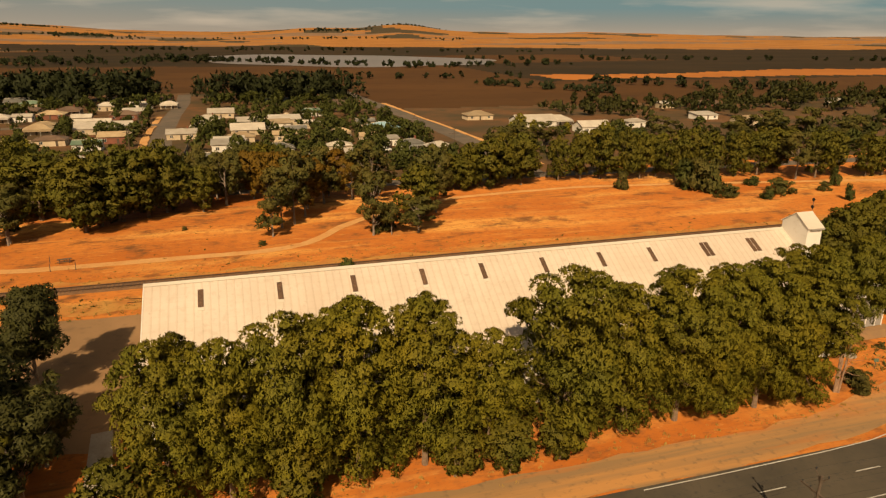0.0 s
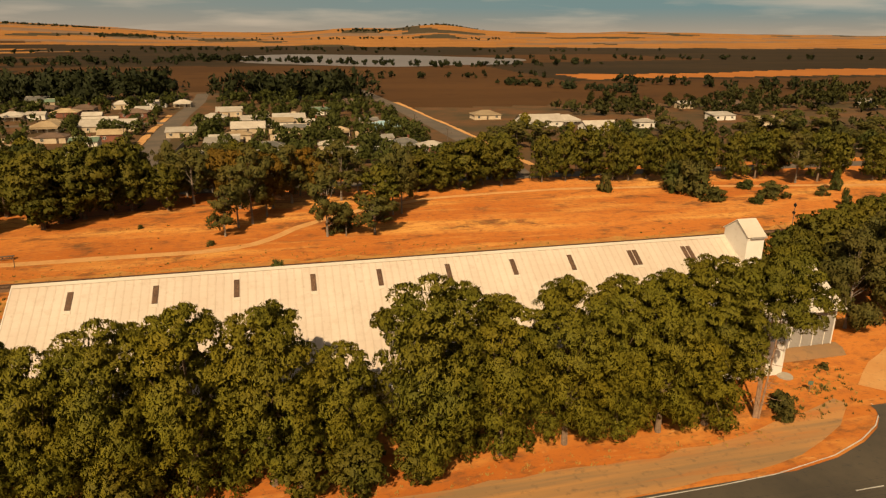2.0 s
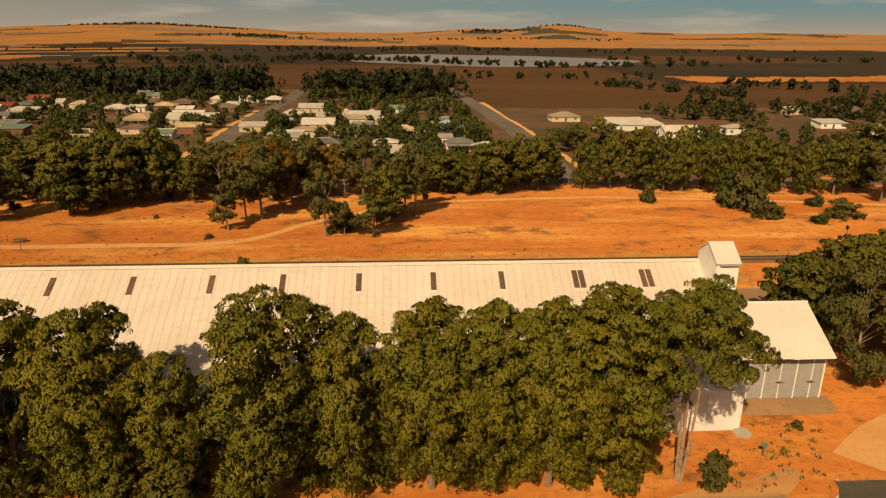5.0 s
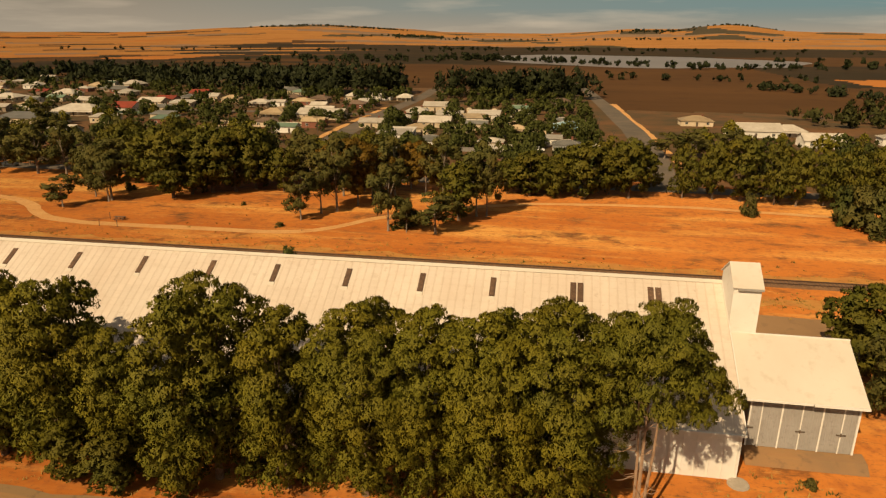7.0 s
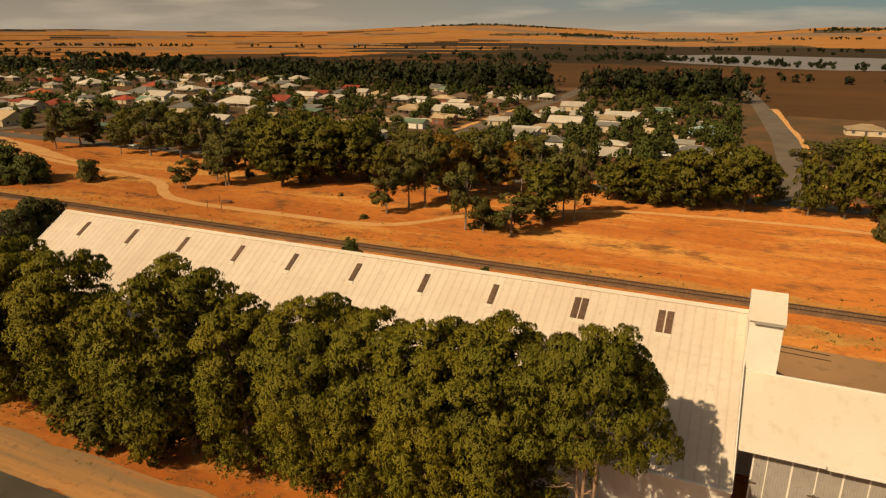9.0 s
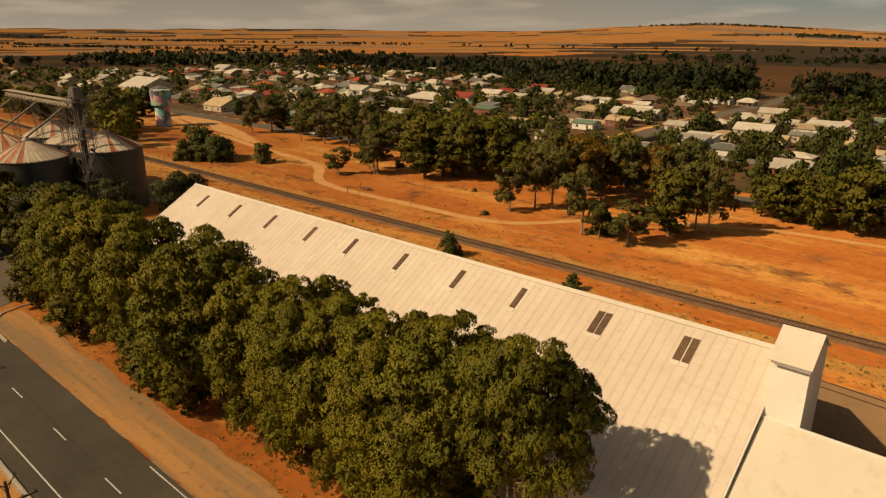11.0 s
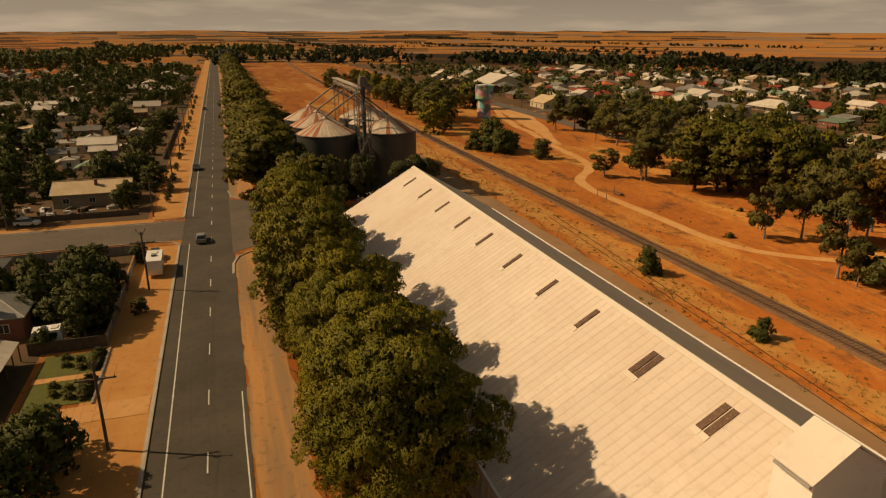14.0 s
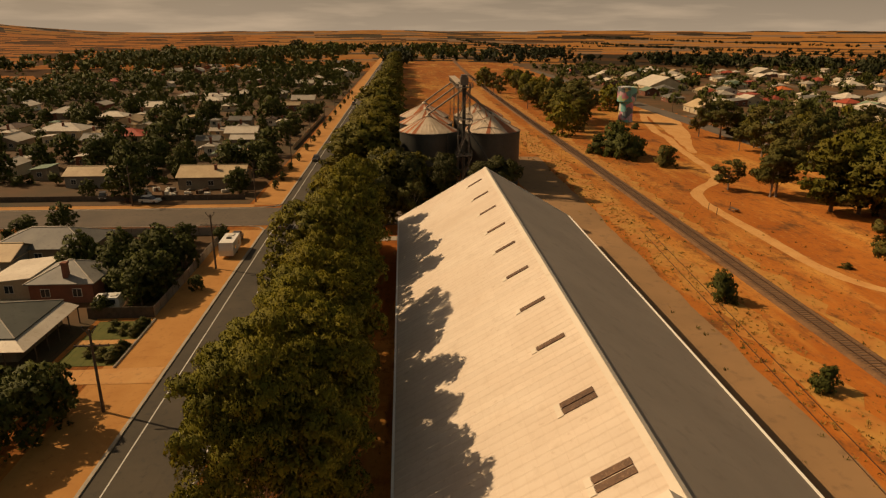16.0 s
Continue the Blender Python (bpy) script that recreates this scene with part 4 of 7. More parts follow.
g = Geo()
lattice(g, 0, 0, 1.35, 0, 25.5, 2.6, 0.09)
part("lattice_tower", g, GALV_DULL, lift)
for x0, x1 in ((-0.85, -0.15), (0.15, 0.75)):
    g = Geo()
    g.box(x0, x1, -0.35, 0.35, 0, 26.2)
    part("bucket_leg", g, GALV, lift)
g = Geo()
g.box(-1.5, 1.4, -0.9, 0.9, 25.0, 26.8)
g.box(-1.0, 0.9, -0.7, 0.7, 26.8, 27.3)
part("head_box", g, GALV_DULL, lift)
for z in (8.5, 17.0, 24.4):
    g = Geo()
    g.box(-2.0, 2.0, -2.0, 2.0, z, z + 0.08)
    for a, b in (((-2, -2), (2, -2)), ((2, -2), (2, 2)), ((2, 2), (-2, 2)), ((-2, 2), (-2, -2))):
        g.beam((*a, z + 1.0), (*b, z + 1.0), 0.03)
        g.beam((*a, z + 0.5), (*b, z + 0.5), 0.03)
        for k in range(3):
            p = (a[0] + (b[0] - a[0]) * k / 3, a[1] + (b[1] - a[1]) * k / 3)
            g.beam((*p, z), (*p, z + 1.0), 0.03)
    part("platform", g, GALV_DULL, lift)
g = Geo()
for z0 in (0.0, 8.5, 17.0):
    for k in range(12):
        g.box(2.05, 2.75, -1.8 + 0.3 * k, -1.5 + 0.3 * k, z0 + 0.7 * k, z0 + 0.7 * k + 0.06)
    for xx in (2.05, 2.75):
        g.beam((xx, -1.8, z0), (xx, 1.9, z0 + 8.5), 0.06)
        g.beam((xx, -1.8, z0 + 1), (xx, 1.9, z0 + 9.5), 0.03)
part("stair", g, GALV_DULL, lift)
g = Geo()
gz = 23.2
for s in (-0.75, 0.75):
    for zz in (gz, gz + 1.25):
        g.beam((-1, s, zz), (-41, s, zz), 0.09)
    for k in range(20):
        g.beam((-1 - 2 * k, s, gz), (-2 - 2 * k, s, gz + 1.25), 0.05)
        g.beam((-2 - 2 * k, s, gz + 1.25), (-3 - 2 * k, s, gz), 0.05)
part("gantry_truss", g, GALV_DULL, lift)
g = Geo()
g.box(-41, -1, -0.5, 0.5, gz + 0.1, gz + 0.75)
g.slab([(-41.2, -0.95, gz + 1.35), (-0.8, -0.95, gz + 1.35), (-0.8, 0.95, gz + 1.35), (-41.2, 0.95, gz + 1.35)], 0.06)
part("conveyor_cover", g, SILO_ROOF, lift, "pale sheet cover of the conveyor")
for k in range(3):
    g = Geo()
    lattice(g, -9 - 15.2 * k, 0, 0.6, 0, gz, 2.9, 0.06)
    part("trestle", g, GALV_DULL, lift)
for x, y in SILOS:
    g = Geo()
    g.beam((x + 50 + 1.5, 0, gz + 0.1), (x + 50 + 0.3, y - 91.6, SH + 4.1), 0.22, sides=8)
    part("spout", g, GALV_DULL, lift, "steel grain spout")
g = Geo()
g.beam((1.0, 0.8, 15), (4.5, 7.5, 5.2), 0.16, sides=8)
g.beam((1.0, -0.8, 24), (7.0, 9.0, 11.5), 0.05, sides=6)
part("outload_spout", g, GALV, lift)

# small white hut beside the silos
hut = thing("silo_hut", pose(-36, 88, 0), "small white hut with a flat roof beside the silos", "hut")
g = Geo()
g.box(-1.6, 1.6, -1.3, 1.3, 0, 2.5)
part("wall", g, WHITE_WALL, hut)
g = Geo()
g.slab([(-1.8, -1.5, 2.55), (1.8, -1.5, 2.55), (1.8, 1.5, 2.75), (-1.8, 1.5, 2.75)], 0.08)
part("roof", g, WHITE_ROOF, hut)

# ---- painted water tower ----
def mural_material():
    m, n, l, p = nodes_of("mural_paint")
    pos = n.new("ShaderNodeTexCoord").outputs["Object"]
    vo = n.new("ShaderNodeTexVoronoi")
    vo.inputs["Scale"].default_value = 0.42
    vo.inputs["Randomness"].default_value = 1.0
    warp = n.new("ShaderNodeTexNoise")
    warp.inputs["Scale"].default_value = 0.5
    va = n.new("ShaderNodeVectorMath")
    va.operation = "MULTIPLY_ADD"
    va.inputs[1].default_value = (2.2, 2.2, 2.2)
    l.new(pos, warp.inputs["Vector"])
    l.new(warp.outputs["Color"], va.inputs[0])
    l.new(pos, va.inputs[2])
    l.new(va.outputs["Vector"], vo.inputs["Vector"])
    sep = n.new("ShaderNodeSeparateColor")
    l.new(vo.outputs["Color"], sep.inputs["Color"])
    r = n.new("ShaderNodeValToRGB")
    r.color_ramp.interpolation = "CONSTANT"
    cols = [(0.55, 0.22, 0.26), (0.12, 0.36, 0.33), (0.60, 0.50, 0.20), (0.30, 0.42, 0.24), (0.55, 0.34, 0.36), (0.10, 0.13, 0.13), (0.42, 0.46, 0.42)]
    r.color_ramp.elements[0].color = (*cols[0], 1)
    r.color_ramp.elements[1].position, r.color_ramp.elements[1].color = 1 / 7, (*cols[1], 1)
    for i in range(2, 7):
        e = r.color_ramp.elements.new(i / 7)
        e.color = (*cols[i], 1)
    l.new(sep.outputs["Red"], r.inputs["Fac"])
    l.new(r.outputs["Color"], p.inputs["Base Color"])
    p.inputs["Roughness"].default_value = 0.8
    return m


MURAL = mural_material()
wtz = ground_z(-185.2, 175.7)
tower = thing("water_tower", pose(-185.2, 175.7, wtz), "round concrete water tower painted with a bright mural", "water tower")
g = Geo()
g.turned((0, 0, 0), [(3.4, -0.2), (3.4, 0.4), (3.1, 0.5), (3.0, 8.6)], 40)
part("column", g, MURAL, tower, smooth=True)
g = Geo()
g.turned((0, 0, 0), [(3.0, 8.5), (4.1, 8.9), (4.1, 14.4), (4.25, 14.4), (4.25, 14.9), (3.9, 14.9), (3.8, 15.1), (0.01, 15.4)], 40)
part("tank", g, MURAL, tower)
g = Geo()
for z in range(0, 30):
    g.beam((4.2, -0.2, 0.5 * z + 0.3), (4.2, 0.2, 0.5 * z + 0.3), 0.025)
for s in (-0.2, 0.2):
    g.beam((4.2, s, 0.0), (4.2, s, 15.6), 0.03)
part("ladder", g, GALV_DULL, tower)


# ---- trees ----
def unit(a):
    return a / (np.linalg.norm(a, axis=-1)[..., None] + 1e-6)


def crown_mesh(name, lobes, count, size, material, seed, knobs=0, droop=0.0, slim=0.55, heart=0.16, tilt=0.46):
    """A crown of pointed leaf sprays over lobes (x, y, z, rx, rz); knobs: spray heads that stud each lobe; heart: the share of broad sprays inside; tilt: how far sprays turn out of the surface."""
    rg = np.random.RandomState(seed)
    L = np.array([(*p, 1.0)[:6] for p in lobes], dtype=float)
    mid = L[:, :3].mean(0)
    shell = L[L[:, 5] > 0] if knobs else L
    bulk, L = L, shell
    if knobs:
        d = unit(rg.normal(size=(len(L), knobs, 3)) + np.array((0, 0, 0.95)) + 0.55 * unit(L[:, :3] - mid)[:, None])
        rad = np.stack([L[:, 3], L[:, 3], L[:, 4]], 1)[:, None]
        kc = (L[:, None, :3] + d * rad * (0.74 + 0.20 * rg.random_sample((len(L), knobs, 1)))).reshape(-1, 3)
        kr = (24 / max(knobs, 10)) ** 0.5 * (L[:, 3:4] * (0.18 + 0.13 * rg.random_sample((len(L), knobs)))).reshape(-1, 1)
        K = np.concatenate([kc, kr, kr * 0.9], 1)
        out_dir = d.reshape(-1, 3)
    else:
        K = L
        out_dir = unit(L[:, :3] - mid)
    area = K[:, 3] ** 2 + K[:, 3] * K[:, 4]
    pick = rg.choice(len(K), count, p=area / area.sum())
    d = unit(rg.normal(size=(count, 3)) + (0.9 if knobs else 0.5) * out_dir[pick] + np.array((0, 0, 0.35)))
    rad = np.stack([K[pick, 3], K[pick, 3], K[pick, 4]], 1)
    c = K[pick, :3] + d * rad * (0.92 + 0.13 * rg.normal(size=(count, 1)))
    s = size * (0.6 + 0.8 * rg.random_sample((count, 1)))
    inner = int(count * heart)
    ip = rg.choice(len(bulk), inner, p=bulk[:, 3] ** 2 / (bulk[:, 3] ** 2).sum())
    di = unit(rg.normal(size=(inner, 3)))
    irad = np.stack([bulk[ip, 3], bulk[ip, 3], bulk[ip, 4]], 1)
    c[:inner] = bulk[ip, :3] + di * irad * (0.20 + 0.42 * rg.random_sample((inner, 1)))
    s[:inner] = np.minimum(bulk[ip, 3:4] * 0.7, size * 2.0)
    face = unit(np.concatenate([di, d[inner:]]) + tilt * rg.normal(size=(count, 3)))
    up = np.array((0, 0, 1.0 - 2 * droop)) + 0.6 * rg.normal(size=(count, 3))
    u = unit(np.cross(face, up))
    grow = unit(np.cross(u, face) + 0.25 * face)
    w = slim * s
    leaf = np.stack([c + u * w * 0.5 - grow * s * 0.4, c - u * w * 0.5 - grow * s * 0.4, c + grow * s * 0.6], 1).reshape(-1, 3)
    me = bpy.data.meshes.new(name)
    me.from_pydata(leaf.tolist(), [], np.arange(count * 3).reshape(-1, 3).tolist())
    me.materials.append(material)
    me.polygons.foreach_set("use_smooth", [True] * count)
    # leaves shade with the roundness of the tuft that they sit on
    whole = unit((c - mid) * np.array((1.0, 1.0, 0.8)))
    soft = unit((0.40 * d + 0.7 * out_dir[pick] + 0.75 * whole if knobs else d + 0.45 * out_dir[pick]) + 0.14 * rg.normal(size=(count, 3)))
    soft[:inner] = unit(di + 0.3 * rg.normal(size=(inner, 3)))
    me.normals_split_custom_set_from_vertices(np.repeat(soft, 3, 0).tolist())
    me.update()
    return me


def trunk_mesh(name, lobes, height, r0, material, seed, lean=0.0, fork=0.35, limbs=14, stems=0):
    """A tapered trunk with limbs reaching into the lobes; stems: bare leaning stems with dead twigs beside it."""
    rg = random.Random(seed)
    g = Geo()
    for i in range(stems):
        b0 = Vector((0.5 * i - 0.3, -0.3 * i, -0.15))
        e = b0 + Vector((-0.9 + 1.9 * i, -0.4 + 0.5 * i, height * 0.72))
        m = b0.lerp(e, 0.5) + Vector((0.25, 0.1, 0))
        g.beam(b0, m, r0 * 0.72, sides=8, w2=r0 * 0.55)
        g.beam(m, e, r0 * 0.55, sides=8, w2=r0 * 0.3)
        for k in range(26):
            q = b0.lerp(e, rg.uniform(0.15, 0.85))
            tip = q + Vector((rg.uniform(-2.4, 2.4), rg.uniform(-2.4, 1.0), rg.uniform(-0.5, 0.9)))
            bend_ = q.lerp(tip, 0.5) + Vector((0, 0, -0.2))
            g.beam(q, bend_, 0.05, sides=3, w2=0.035)
            g.beam(bend_, tip, 0.035, sides=3, w2=0.01)
    pts = []
    for i in range(6):
        u = i / 5
        pts.append((lean * u * u * height + rg.uniform(-0.1, 0.1) * u * r0 * 3, rg.uniform(-0.1, 0.1) * u * r0 * 3, u * height * 0.8 - 0.15 * (i == 0)))
    for i in range(5):
        g.beam(pts[i], pts[i + 1], r0 * (1 - 0.16 * i) * (1.25 if i == 0 else 1), sides=7, w2=r0 * (1 - 0.16 * (i + 1)))
    for lo in rg.sample(lobes, min(limbs, len(lobes))):
        u = min(max(lo[2] / height - 0.22, fork), 0.95) * 5 / 1.0 / 1.0
        k = min(int(u), 4)
        q = Vector(pts[k]).lerp(Vector(pts[k + 1]), u - k) if k < 5 else Vector(pts[5])
        e = Vector(lo[:3])
        m = q.lerp(e, 0.55) + Vector((0, 0, -0.06 * (e - q).length))
        r = r0 * 0.22
        g.beam(q, m, r, sides=5, w2=r * 0.6)
        g.beam(m, e, r * 0.6, sides=4, w2=r * 0.2)
    return g.mesh(name, [material])


def pine_lobes(seed, h, w, n, low=0.16, lobe=(1.0, 1.75), flat=0.62, domes=3, spread=0.60):
    """Rounded pads over several merged domes, broad-headed and uneven."""
    rg = random.Random(seed)
    out_ = []
    parts_ = [(0.0, 0.0, h, 0.74 * w)]
    a0 = rg.uniform(0, 6.28)
    for i in range(domes):
        a = a0 + 6.28 * i / domes + rg.uniform(-0.4, 0.4)
        o = w * rg.uniform(0.20, 0.27)
        parts_.append((o * math.cos(a), o * math.sin(a), h * rg.uniform(0.76, 0.97), w * rg.uniform(0.48, 0.62)))
    # a closed, rounded cap on each dome
    for cx, cy, top, wide in parts_:
        rx = 0.20 * wide
        out_.append((cx, cy, top - rx * flat, rx, rx * flat, 1.0))
        for k in range(5):
            a = 6.28 * k / 5 + rg.uniform(-0.3, 0.3)
            q = rx * rg.uniform(0.8, 1.0)
            out_.append((cx + 1.45 * rx * math.cos(a), cy + 1.45 * rx * math.sin(a), top - rx * (0.55 + flat) - rg.uniform(0, 0.5), q, q * flat, 1.0))
    n += len(out_) // 2
    tries = 0
    while len(out_) < n and tries < 9000:
        tries += 1
        cx, cy, top, wide = rg.choice(parts_)
        u = rg.random() ** 0.8
        a = rg.uniform(0, 2 * math.pi)
        base = h * low * rg.uniform(0.8, 1.5)
        prof = max(0.0, 1 - abs(2 * u - 1.02) ** 2.8) ** 0.42
        prof *= 0.56 + 0.44 * min(1.0, u / 0.45)
        rx = rg.uniform(*lobe)
        r = max(0.0, wide / 2 * prof * rg.uniform(0.78, 1.06) - rx * 0.35)
        z = base + (top - base) * u - rx * flat * 0.6
        p = (cx + r * math.cos(a), cy + r * math.sin(a), z)
        if all((p[0] - q[0]) ** 2 + (p[1] - q[1]) ** 2 + 2.6 * (p[2] - q[2]) ** 2 > (spread * (rx + q[3])) ** 2 for q in out_):
            out_.append((*p, rx, rx * flat * rg.uniform(0.85, 1.25), 1.0))
    # leafy hearts of the domes
    for cx, cy, top, wide in parts_:
        r = max(2.0, wide * 0.29)
        out_ += [(cx, cy, h * low * 1.3 + (top - h * low * 1.3) * u, r * k, r * k * 0.8, 0.0) for u, k in ((0.35, 0.82), (0.60, 0.86), (0.76, 0.78), (0.87, 0.5))]
    return out_


def gum_lobes(seed, h, w, n, low=0.30):
    """An open, clumped crown on several boughs."""
    rg = random.Random(seed)
    out_ = []
    boughs = [(i * 2.4 + rg.uniform(-0.4, 0.4), rg.uniform(0.45, 1.0), rg.uniform(low + 0.10, 0.88)) for i in range(9)] + [(0, 0.1, 0.92)]
    for i in range(n):
        a, f_, u = boughs[i % len(boughs)]
        r = w / 2 * f_ * 0.72
        rx = rg.uniform(0.70, 1.35) * w / 10
        out_.append((r * math.cos(a) + rg.gauss(0, 0.095) * w, r * math.sin(a) + rg.gauss(0, 0.095) * w, h * u + rg.gauss(0, 0.06) * h, rx, rx * rg.uniform(0.6, 0.9)))
    out_ = [(x, y, min(max(z, low * h), h - rz), rx, rz) for x, y, z, rx, rz in out_]
    return out_


def bush_lobes(seed, h, w, n):
    rg = random.Random(seed)
    out_ = []
    for i in range(n):
        a, u = rg.uniform(0, 6.28), rg.random()
        r = w / 2 * (1 - 0.55 * u * u) * rg.uniform(0.4, 0.8)
        rx = rg.uniform(0.13, 0.22) * w
        out_.append((r * math.cos(a), r * math.sin(a), max(h * u * 0.85, rx * 0.45), rx, rx * 0.8))
    out_ += [(0, 0, h * u, w * (0.34 - 0.2 * u), h * 0.22) for u in (0.2, 0.42, 0.62, 0.8)]
    return out_


KINDS = {}


def add_kind(key, name, lobes, count, size, leaf, bark, h, r0, seed, knobs=0, droop=0.0, slim=0.55, **kw):
    KINDS[key] = (name, h, crown_mesh("crown", lobes, count, size, LEAF[leaf], seed, knobs, droop, slim, tilt=0.62 if knobs > 20 else 0.46), trunk_mesh("trunk", lobes, h, r0, bark, seed, **kw))


PLACED = []


def plant(key, x, y, height, label, group="", turn=None, wide=1.0, category="tree", deep=None):
    name, h, crown, trunk = KINDS[key]
    rg = random.Random(int(x * 13 + y * 7))
    k = height / h
    m = pose(x, y, ground_z(x, y) - 0.05, 0, 0, rg.uniform(0, 360) if turn is None else turn) @ Matrix.Diagonal((k * wide, k * (deep or wide), k, 1))
    t = thing(name, m, label, category, group)
    part("crown", crown, None, t)
    part("trunk", trunk, None, t)
    PLACED.append((x, y, height))
    return t


# great pines beside the shed: pads of clustered florets over merged domes
for i, (w, n, flat) in enumerate(((11.2, 74, 0.62), (10.6, 70, 0.58), (11.8, 78, 0.60), (10.4, 68, 0.64))):
    lo = pine_lobes(30 + i, 17.4, w, n, 0.12, (1.05, 2.3), flat, 3 + i % 2, 0.66)
    add_kind("pine%d" % i, "pine_tree", lo, 48000, 0.29, "pine", BARK, 18.0, 0.30, 30 + i, limbs=26, knobs=42, slim=0.46)
    if i < 2:
        add_kind("finepine%d" % i, "pine_tree", lo, 100000, 0.205, "pine", BARK, 18.0, 0.30, 30 + i, limbs=26, knobs=46, slim=0.46)
    add_kind("farpine%d" % i, "pine_tree", lo, 4200, 0.95, "belt", BARK, 18.0, 0.34, 30 + i, limbs=8, knobs=7)
for i, (w, n) in enumerate(((10.5, 48), (9.0, 42), (11.5, 52))):
    lo = pine_lobes(50 + i, 13.6, w, n - 6, 0.13, (1.0, 2.1), 0.62, 3, 0.60)
    add_kind("midpine%d" % i, "pine_tree", lo, 6000, 0.60, "belt", BARK, 14.0, 0.27, 50 + i, limbs=8, knobs=14)
    if i < 2:
        add_kind("rowpine%d" % i, "pine_tree", lo, 15000, 0.48, "belt", BARK, 14.0, 0.30, 55 + i, limbs=10, knobs=16)
for i in range(3):
    lo = gum_lobes(70 + i, 14.0, 10.0, 60, 0.20)
    add_kind("gum%d" % i, "gum_tree", lo, 3300, 0.83, "gum", PALE_BARK, 14.0, 0.26, 70 + i, lean=0.04 * (i - 1), limbs=18, fork=0.2, droop=0.5, slim=0.45)
lo = gum_lobes(80, 14.0, 11.0, 62, 0.18)
add_kind("russet", "gum_tree", lo, 3800, 0.80, "russet", PALE_BARK, 14.0, 0.25, 80, limbs=14, droop=0.3)
for i in range(3):
    lo = pine_lobes(90 + i, 10.0, 9.0 - i, 30, 0.08, (1.0, 1.9), 0.75, 3, 0.70)
    add_kind("town%d" % i, "garden_tree", lo, 900, 1.22, ("garden", "pine", "garden")[i], BARK, 10.0, 0.22, 90 + i, limbs=4, knobs=5)
for i in range(2):
    lo = pine_lobes(95 + i, 8.0, 7.6 - i, 34, 0.06, (0.7, 1.5), 0.75, 3, 0.66)
    add_kind("near%d" % i, "garden_tree", lo, 3000, 0.54, "garden", BARK, 8.0, 0.2, 95 + i, limbs=6, knobs=5)
for i in range(2):
    lo = bush_lobes(100 + i, 3.2, 4.4, 24)
    add_kind("bush%d" % i, "bush", lo, 2600, 0.36, ("garden", "gum")[i], BARK, 3.2, 0.09, 100 + i, limbs=6, fork=0.1, slim=0.4, knobs=4)
lo = gum_lobes(110, 18.0, 14.0, 130, 0.10)
add_kind("biggum", "gum_tree", lo, 10500, 0.80, "wood", PALE_BARK, 18.0, 0.38, 110, limbs=26, fork=0.2, droop=0.4, slim=0.42)

lo = gum_lobes(112, 18.0, 14.0, 140, 0.04)
add_kind("bushygum", "gum_tree", lo, 14000, 0.70, "gum", PALE_BARK, 18.0, 0.34, 112, limbs=22, fork=0.12, droop=0.3, slim=0.45)

ROW = "row of pines beside the shed"
for i, (x, y, h, w) in enumerate(((-2.6, 68.4, 17.8, 0.90), (2.7, 68.0, 17.4, 0.86), (8.5, 68.4, 19.1, 0.92), (14.9, 68.2, 19.8, 0.94), (21.6, 68.4, 19.1, 0.92), (28.4, 68.0, 15.1, 0.88),
                                  (37.4, 68.4, 20.8, 0.98), (44.2, 68.2, 18.2, 0.86), (51.4, 68.4, 19.1, 0.96), (57.2, 68.6, 19.0, 0.86), (62.3, 68.2, 19.1, 0.92), (68.2, 68.4, 20.3, 1.04))):
    plant(("finepine%d" % (i % 2)) if x > 50 else "pine%d" % (i * 3 % 4), x, y + 0.3, h, "large olive-green pine with clumped foliage beside the shed", ROW, wide=min(w, 0.98) * 0.98, deep=w * 0.96, turn=180 * (i % 2) + 9 * (i % 3) - 9)
lo = [p for p in pine_lobes(37, 18.9, 13.4, 84, 0.48, (0.95, 2.0), 0.48, 4, 0.62) if p[2] > 11.2]
add_kind("umbrella", "pine_tree", lo, 90000, 0.205, "pine", PINK_BARK, 19.5, 0.24, 37, limbs=10, knobs=44, slim=0.46, fork=0.55, stems=2)
plant("umbrella", 74.7, 68.6, 20.8, "spreading old pine with bare forked trunk beside the shed", ROW, turn=0, wide=0.77, deep=0.80)
for x, y, h in ((29.6, 65.0, 6.5), (24.0, 66.0, 6.0), (35.5, 65.6, 6.0), (-7.0, 65.5, 8.0), (9.0, 65.6, 8.0)):
    plant("midpine1", x, y, h, "young pine filling a gap in the row", ROW, wide=1.25)

# the row goes on along the road past the silos
rng = random.Random(21)
x = -44.0
i = 0
while x > -620:
    plant("farpine%d" % (i % 4) if x < -130 else "rowpine%d" % (i % 2), x, 68.5 + rng.uniform(-1.5, 1.5), rng.uniform(15.5, 19.0), "roadside pine in a long dark row", "roadside pines", wide=1.45 if x > -170 else 1.2)
    x -= rng.uniform(8.5, 11.5) if x > -260 else rng.uniform(10, 16)
    i += 1
for x, y, h, k in ((-20, 75, 15, "farpine2"), (-30, 80, 13, "farpine1"), (-40, 76, 12, "farpine3"), (-15.5, 79, 10, "gum0"), (-34, 72.5, 13.5, "farpine0"), (-21, 77, 14, "biggum"), (-15.5, 71.5, 12, "biggum"), (-26.5, 75, 14, "biggum"), (-19, 69.5, 11, "gum0")):
    plant(k, x, y, h, "tall dark tree between shed and silos", "trees by the silos")

